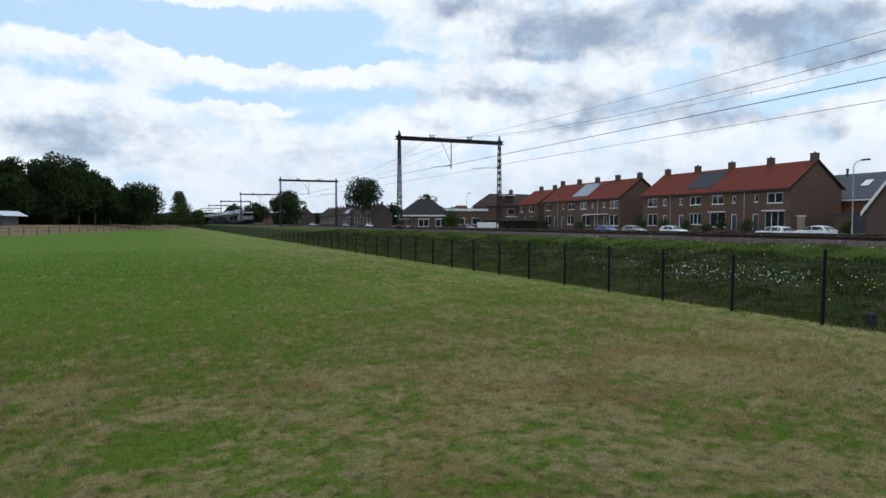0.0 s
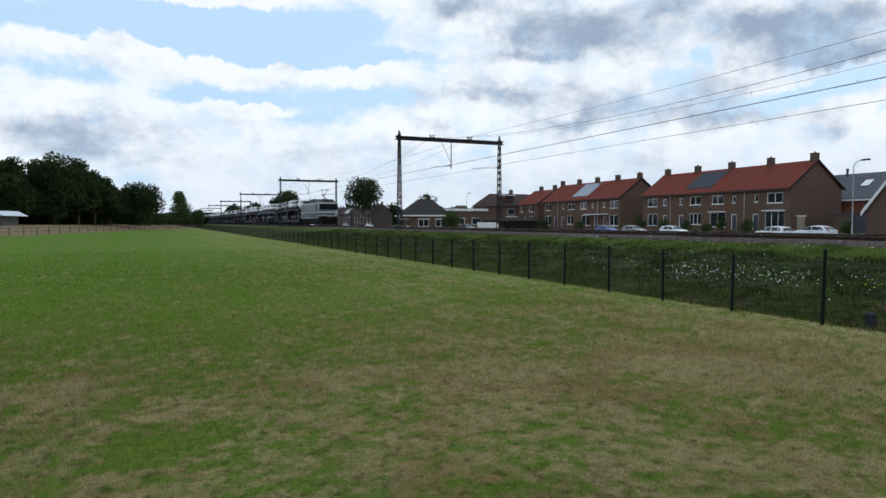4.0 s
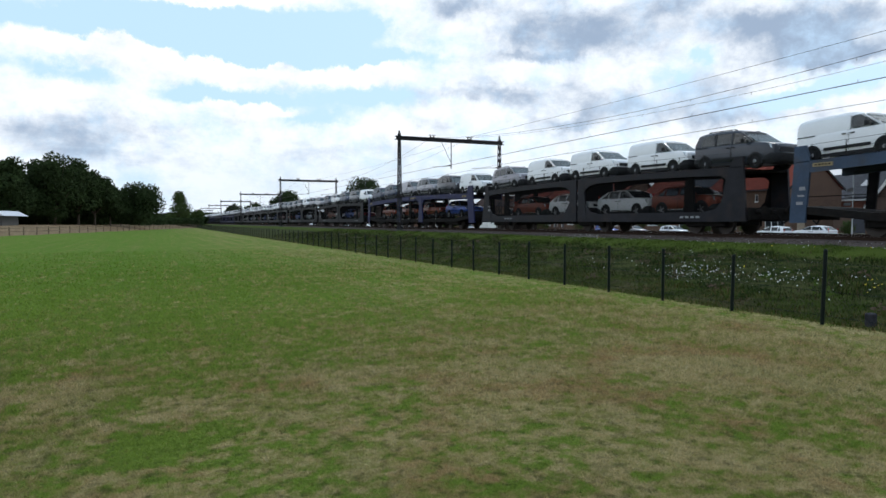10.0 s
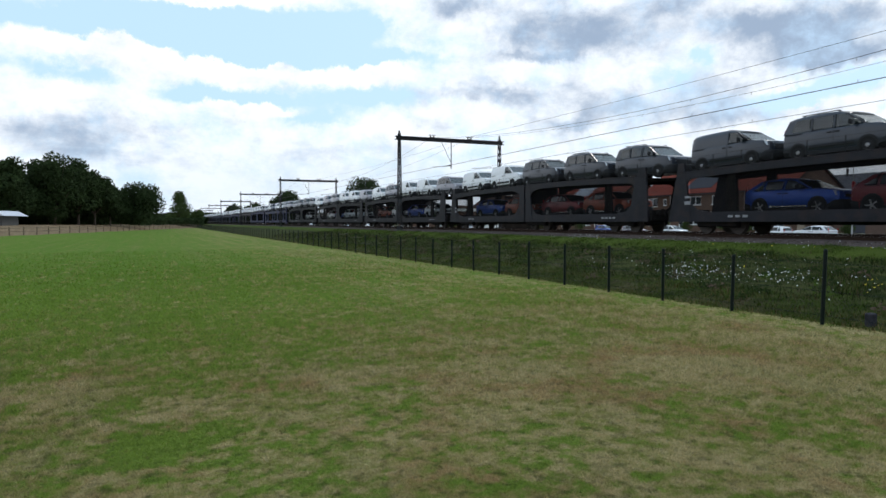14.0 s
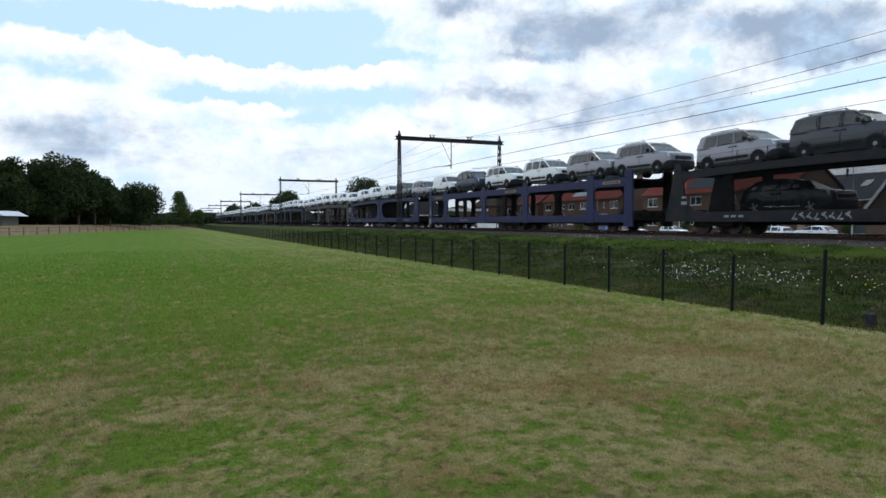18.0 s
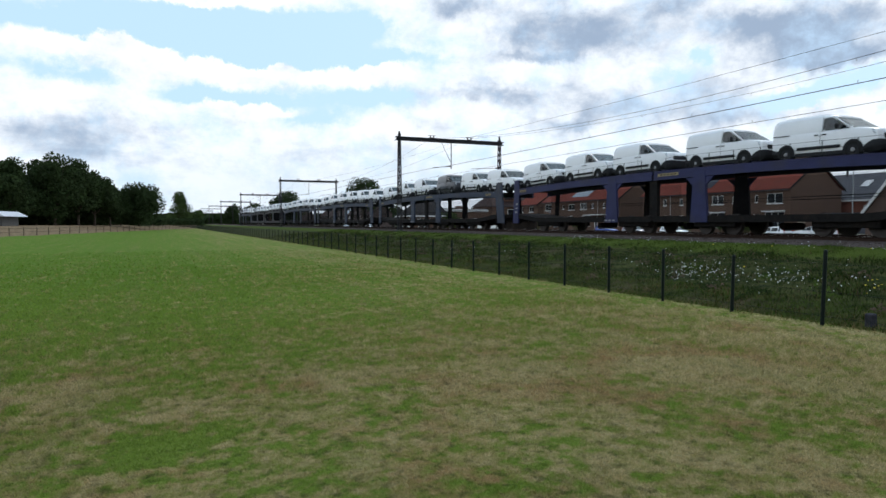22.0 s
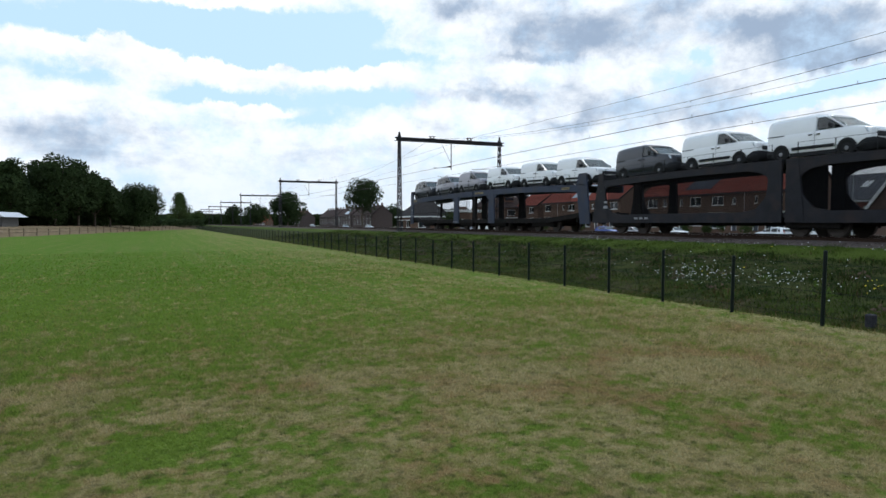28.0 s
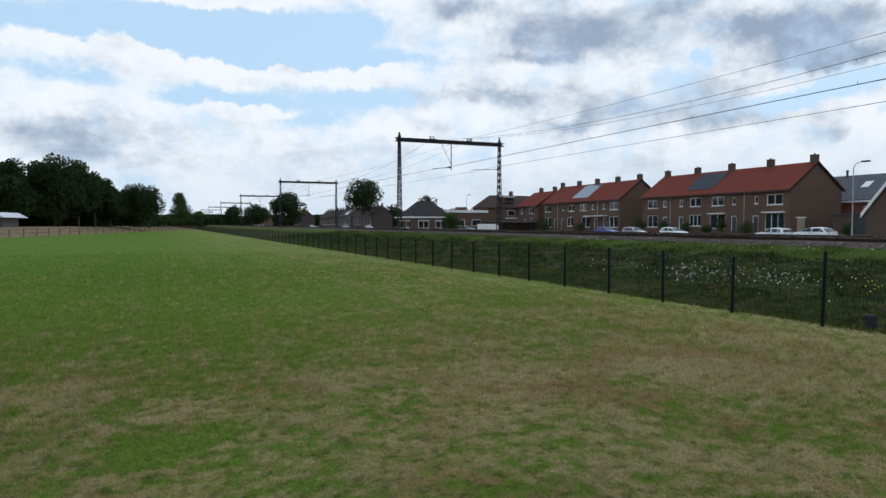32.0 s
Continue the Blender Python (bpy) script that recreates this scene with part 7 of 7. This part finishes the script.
def mown_grass(count, seed):
    """Short blades over the field, thick by the eye and thinner towards the far end."""
    rs = np.random.RandomState(seed)
    f = 1.0 / (1 / 3.6 + (1 / 44.0 - 1 / 3.6) * rs.rand(count))            # metres off
    a = np.radians(rs.uniform(-16, 64, count))
    x, y = f * np.sin(a), f * np.cos(a)
    # the rest of the near field, more thinly
    u, v = rs.uniform(-16, 10.35, 260000), rs.uniform(-14, 14, 260000)
    turn = np.degrees(np.arctan2(u, v))
    rest = (np.hypot(u, v) < 3.6) | (turn < -16) | (turn > 64)
    x, y, f = np.append(x, u[rest]), np.append(y, v[rest]), np.append(f, np.full(rest.sum(), 16.0))
    keep = x < 10.35
    x, y, f = x[keep], y[keep], f[keep]
    n = len(x)
    z = np.array([bank(v) for v in x]) - 0.008
    h = np.clip(0.0050 * f, 0.026, 0.055) * rs.uniform(0.5, 1.35, n)
    w = np.clip(0.00075 * f, 0.0032, 0.020) * rs.uniform(0.7, 1.5, n)
    th, lean = rs.uniform(0, 6.2832, n), h * rs.uniform(0.4, 2.2, n)
    dx, dy = np.cos(th), np.sin(th)
    v = np.empty((n, 3, 3), np.float32)
    v[:, 0] = np.stack((x - dy * w, y + dx * w, z), 1)
    v[:, 1] = np.stack((x + dy * w, y - dx * w, z), 1)
    v[:, 2] = np.stack((x + dx * lean, y + dy * lean, z + h), 1)
    me = bpy.data.meshes.new("field_blades")
    me.vertices.add(3 * n)
    me.vertices.foreach_set("co", v.ravel())
    me.loops.add(3 * n)
    me.loops.foreach_set("vertex_index", np.arange(3 * n, dtype=np.int32))
    me.polygons.add(n)
    me.polygons.foreach_set("loop_start", np.arange(0, 3 * n, 3, dtype=np.int32))
    me.update()
    me.validate()
    me.materials.append(MATS["field_blade"])
    tagged(new("field_blades", me), "short mown grass, green mixed with straw-dry blades", "grass", kind="stuff")


def grow():
    rng = random.Random(77)
    mown_grass(520000, 5)
    spots = []
    while len(spots) < 190000:
        y = -4 + 84 * rng.random() ** 1.6
        x = 10.75 + 9.75 * rng.random()
        cl = noise.noise((x * 0.8, y * 0.8, 11)) + 0.5 * noise.noise((x * 2.3, y * 2.3, 4))
        if rng.random() > 0.62 + 1.1 * cl and x < 18.2:
            continue
        low, crest = x < 12.0 + 0.5 * cl, x > 18.6 + 1.6 * cl
        if low:
            k = 1 if rng.random() < 0.45 else 0
        elif crest:
            k = 3 if rng.random() < 0.75 else 0
        else:
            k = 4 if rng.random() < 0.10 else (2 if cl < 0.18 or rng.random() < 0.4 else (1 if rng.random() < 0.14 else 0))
        hgt = rng.uniform(0.04, 0.17) * (0.8 + 1.3 * max(-0.3, cl)) * (0.8 if crest or low else 1.1)
        spots.append((x, y, height(x, y) - 0.02, hgt, k))
    for _ in range(30000):                                     # thick yellowing growth at the foot of the bank
        y, x = 3 + 60 * rng.random() ** 1.6, 10.8 + 1.7 * rng.random() ** 1.2
        cl = noise.noise((x * 1.3, y * 0.9, 15))
        spots.append((x, y, height(x, y) - 0.02, rng.uniform(0.03, 0.13), (1 if cl > 0.12 and rng.random() < 0.5 else (3 if rng.random() < 0.45 else 0))))
    tufts("bank_grass_blades", "tall rough grass and weeds on the railway bank", spots, bank_mats, 6, 0.0075)
    spots = []
    while len(spots) < 12000:
        y = 2 + 120 * rng.random() ** 1.5
        x = 10.62 + rng.gauss(0.12, 0.16)
        spots.append((x, y, height(x, y) - 0.02, rng.uniform(0.03, 0.13), 0 if rng.random() < 0.6 else 1))
    tufts("fence_foot_grass", "uncut grass along the foot of the fence", spots, foot_mats, 8, 0.005)
    # broad-leaved weeds in clumps
    tv, tf, mi = [], [], []
    for _ in range(900):
        cy = -2 + 60 * rng.random() ** 1.5
        cx = rng.uniform(11.3, 18.6)
        cl = noise.noise((cx * 0.7, cy * 0.7, 21))
        if cl < 0.02:
            continue
        cz, r, tall = height(cx, cy), rng.uniform(0.12, 0.34), rng.uniform(0.15, 0.45)
        kind = 0 if rng.random() < 0.6 else (1 if rng.random() < 0.7 else 2)
        for _ in range(34):
            a, q = rng.uniform(0, 6.2832), rng.random() ** 0.5
            c = Vector((cx + r * q * math.cos(a), cy + r * q * math.sin(a), cz + tall * (1 - 0.7 * q) * rng.uniform(0.25, 1.0)))
            u = Vector((rng.gauss(0, 1), rng.gauss(0, 1), rng.gauss(0, 0.5))).normalized()
            w = u.orthogonal().normalized()
            s = rng.uniform(0.022, 0.055)
            n0 = len(tv)
            tv += [c + u * s, c + w * s * 0.55, c - u * s, c - w * s * 0.55]
            tf.append((n0, n0 + 1, n0 + 2, n0 + 3))
            mi.append(kind)
    me = bpy.data.meshes.new("weeds")
    me.from_pydata(tv, [], tf)
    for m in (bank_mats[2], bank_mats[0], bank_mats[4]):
        me.materials.append(m)
    me.polygons.foreach_set("material_index", mi)
    tagged(new("weeds", me), "clumps of dark broad-leaved weeds on the bank", "weeds", kind="stuff")


grow()


def flowers(name, label, m, spots, r, seed):
    """Small open heads, each tilted its own way."""
    rng = random.Random(seed)
    tv, tf = [], []
    for x, y, z in spots:
        s = r * rng.uniform(0.55, 1.3)
        n0 = len(tv)
        nrm = Vector((rng.gauss(-0.35, 0.4), rng.gauss(-0.2, 0.4), 1.0)).normalized()
        u = nrm.orthogonal().normalized()
        w = nrm.cross(u)
        c = Vector((x, y, z))
        tv += [c + (u * math.cos(q) + w * math.sin(q)) * s for q in [6.2832 * i / 6 for i in range(6)]] + [c + nrm * s * 0.35]
        tf += [(n0 + i, n0 + (i + 1) % 6, n0 + 6) for i in range(6)]
    me = bpy.data.meshes.new(name)
    me.from_pydata(tv, [], tf)
    me.materials.append(m)
    tagged(new(name, me), label, "flowers", kind="stuff")


def bloom():
    rng = random.Random(31)
    petal = mat("daisy_petal", (0.72, 0.72, 0.68), 0.8, 0, 0.1, 10)
    gold = mat("ragwort_yellow", (0.62, 0.48, 0.02), 0.8, 0, 0.1, 10)
    spots = []
    for cx, cy, n, sp in ((12.7, 12.6, 90, 0.55), (13.2, 13.6, 40, 0.5), (13.0, 10.6, 60, 0.5), (13.6, 11.4, 30, 0.9), (12.6, 8.9, 14, 0.5), (13, 15.8, 14, 0.8), (19.9, 27.8, 60, 0.8), (14, 22, 16, 3), (13.5, 30, 14, 4), (19.9, 26, 70, 6), (19.9, 15, 60, 5), (16.0, 14, 20, 3)):
        for _ in range(n):
            x, y = cx + rng.gauss(0, 0.5 if cx < 19 else 0.25), cy + rng.gauss(0, sp)
            if 11 < x < 20.4:
                spots.append((x, y, height(x, y) + (rng.uniform(0.12, 0.42) if cx < 19 else rng.uniform(0.05, 0.2))))
    flowers("daisies", "white oxeye daisies scattered over the bank", petal, spots, 0.015, 1)
    spots = []
    for cx, cy, n, sp in ((12.5, 8.1, 9, 0.10), (19.5, 15, 6, 3.0), (12.9, 12.2, 5, 0.5), (19.5, 28, 5, 5.0)):
        for _ in range(n):
            x, y = cx + rng.gauss(0, 0.12), cy + rng.gauss(0, sp)
            spots.append((x, y, height(x, y) + (rng.uniform(0.2, 0.5) if cx < 19 else rng.uniform(0.06, 0.18))))
    flowers("yellow_flowers", "small yellow ragwort flowers on the bank", gold, spots, 0.018, 2)


bloom()
stump = thing("marker_post", "short dark stone marker by the fence", "marker", pose(11.05, 7.2, 0.05))
part("block", B(-0.07, 0.07, -0.07, 0.07, -0.1, 0.16, bev=0.02), mat("dark_stone", (0.035, 0.035, 0.042), 0.9, 0, 0.4, 12, 0.3, 40, spec=0.1), stump)


# ---- what moves: the train runs towards the eye at a steady speed ----
def motions():
    for ob, s0, off, z, *tilt in TRAIN:
        rx = tilt[0] if tilt else 0
        walk(ob, [(0, pose(NEAR + off, s0 + SPEED * 7.0, z, rx)), (32, pose(NEAR + off, s0 - SPEED * 25.0, z, rx))])


motions()
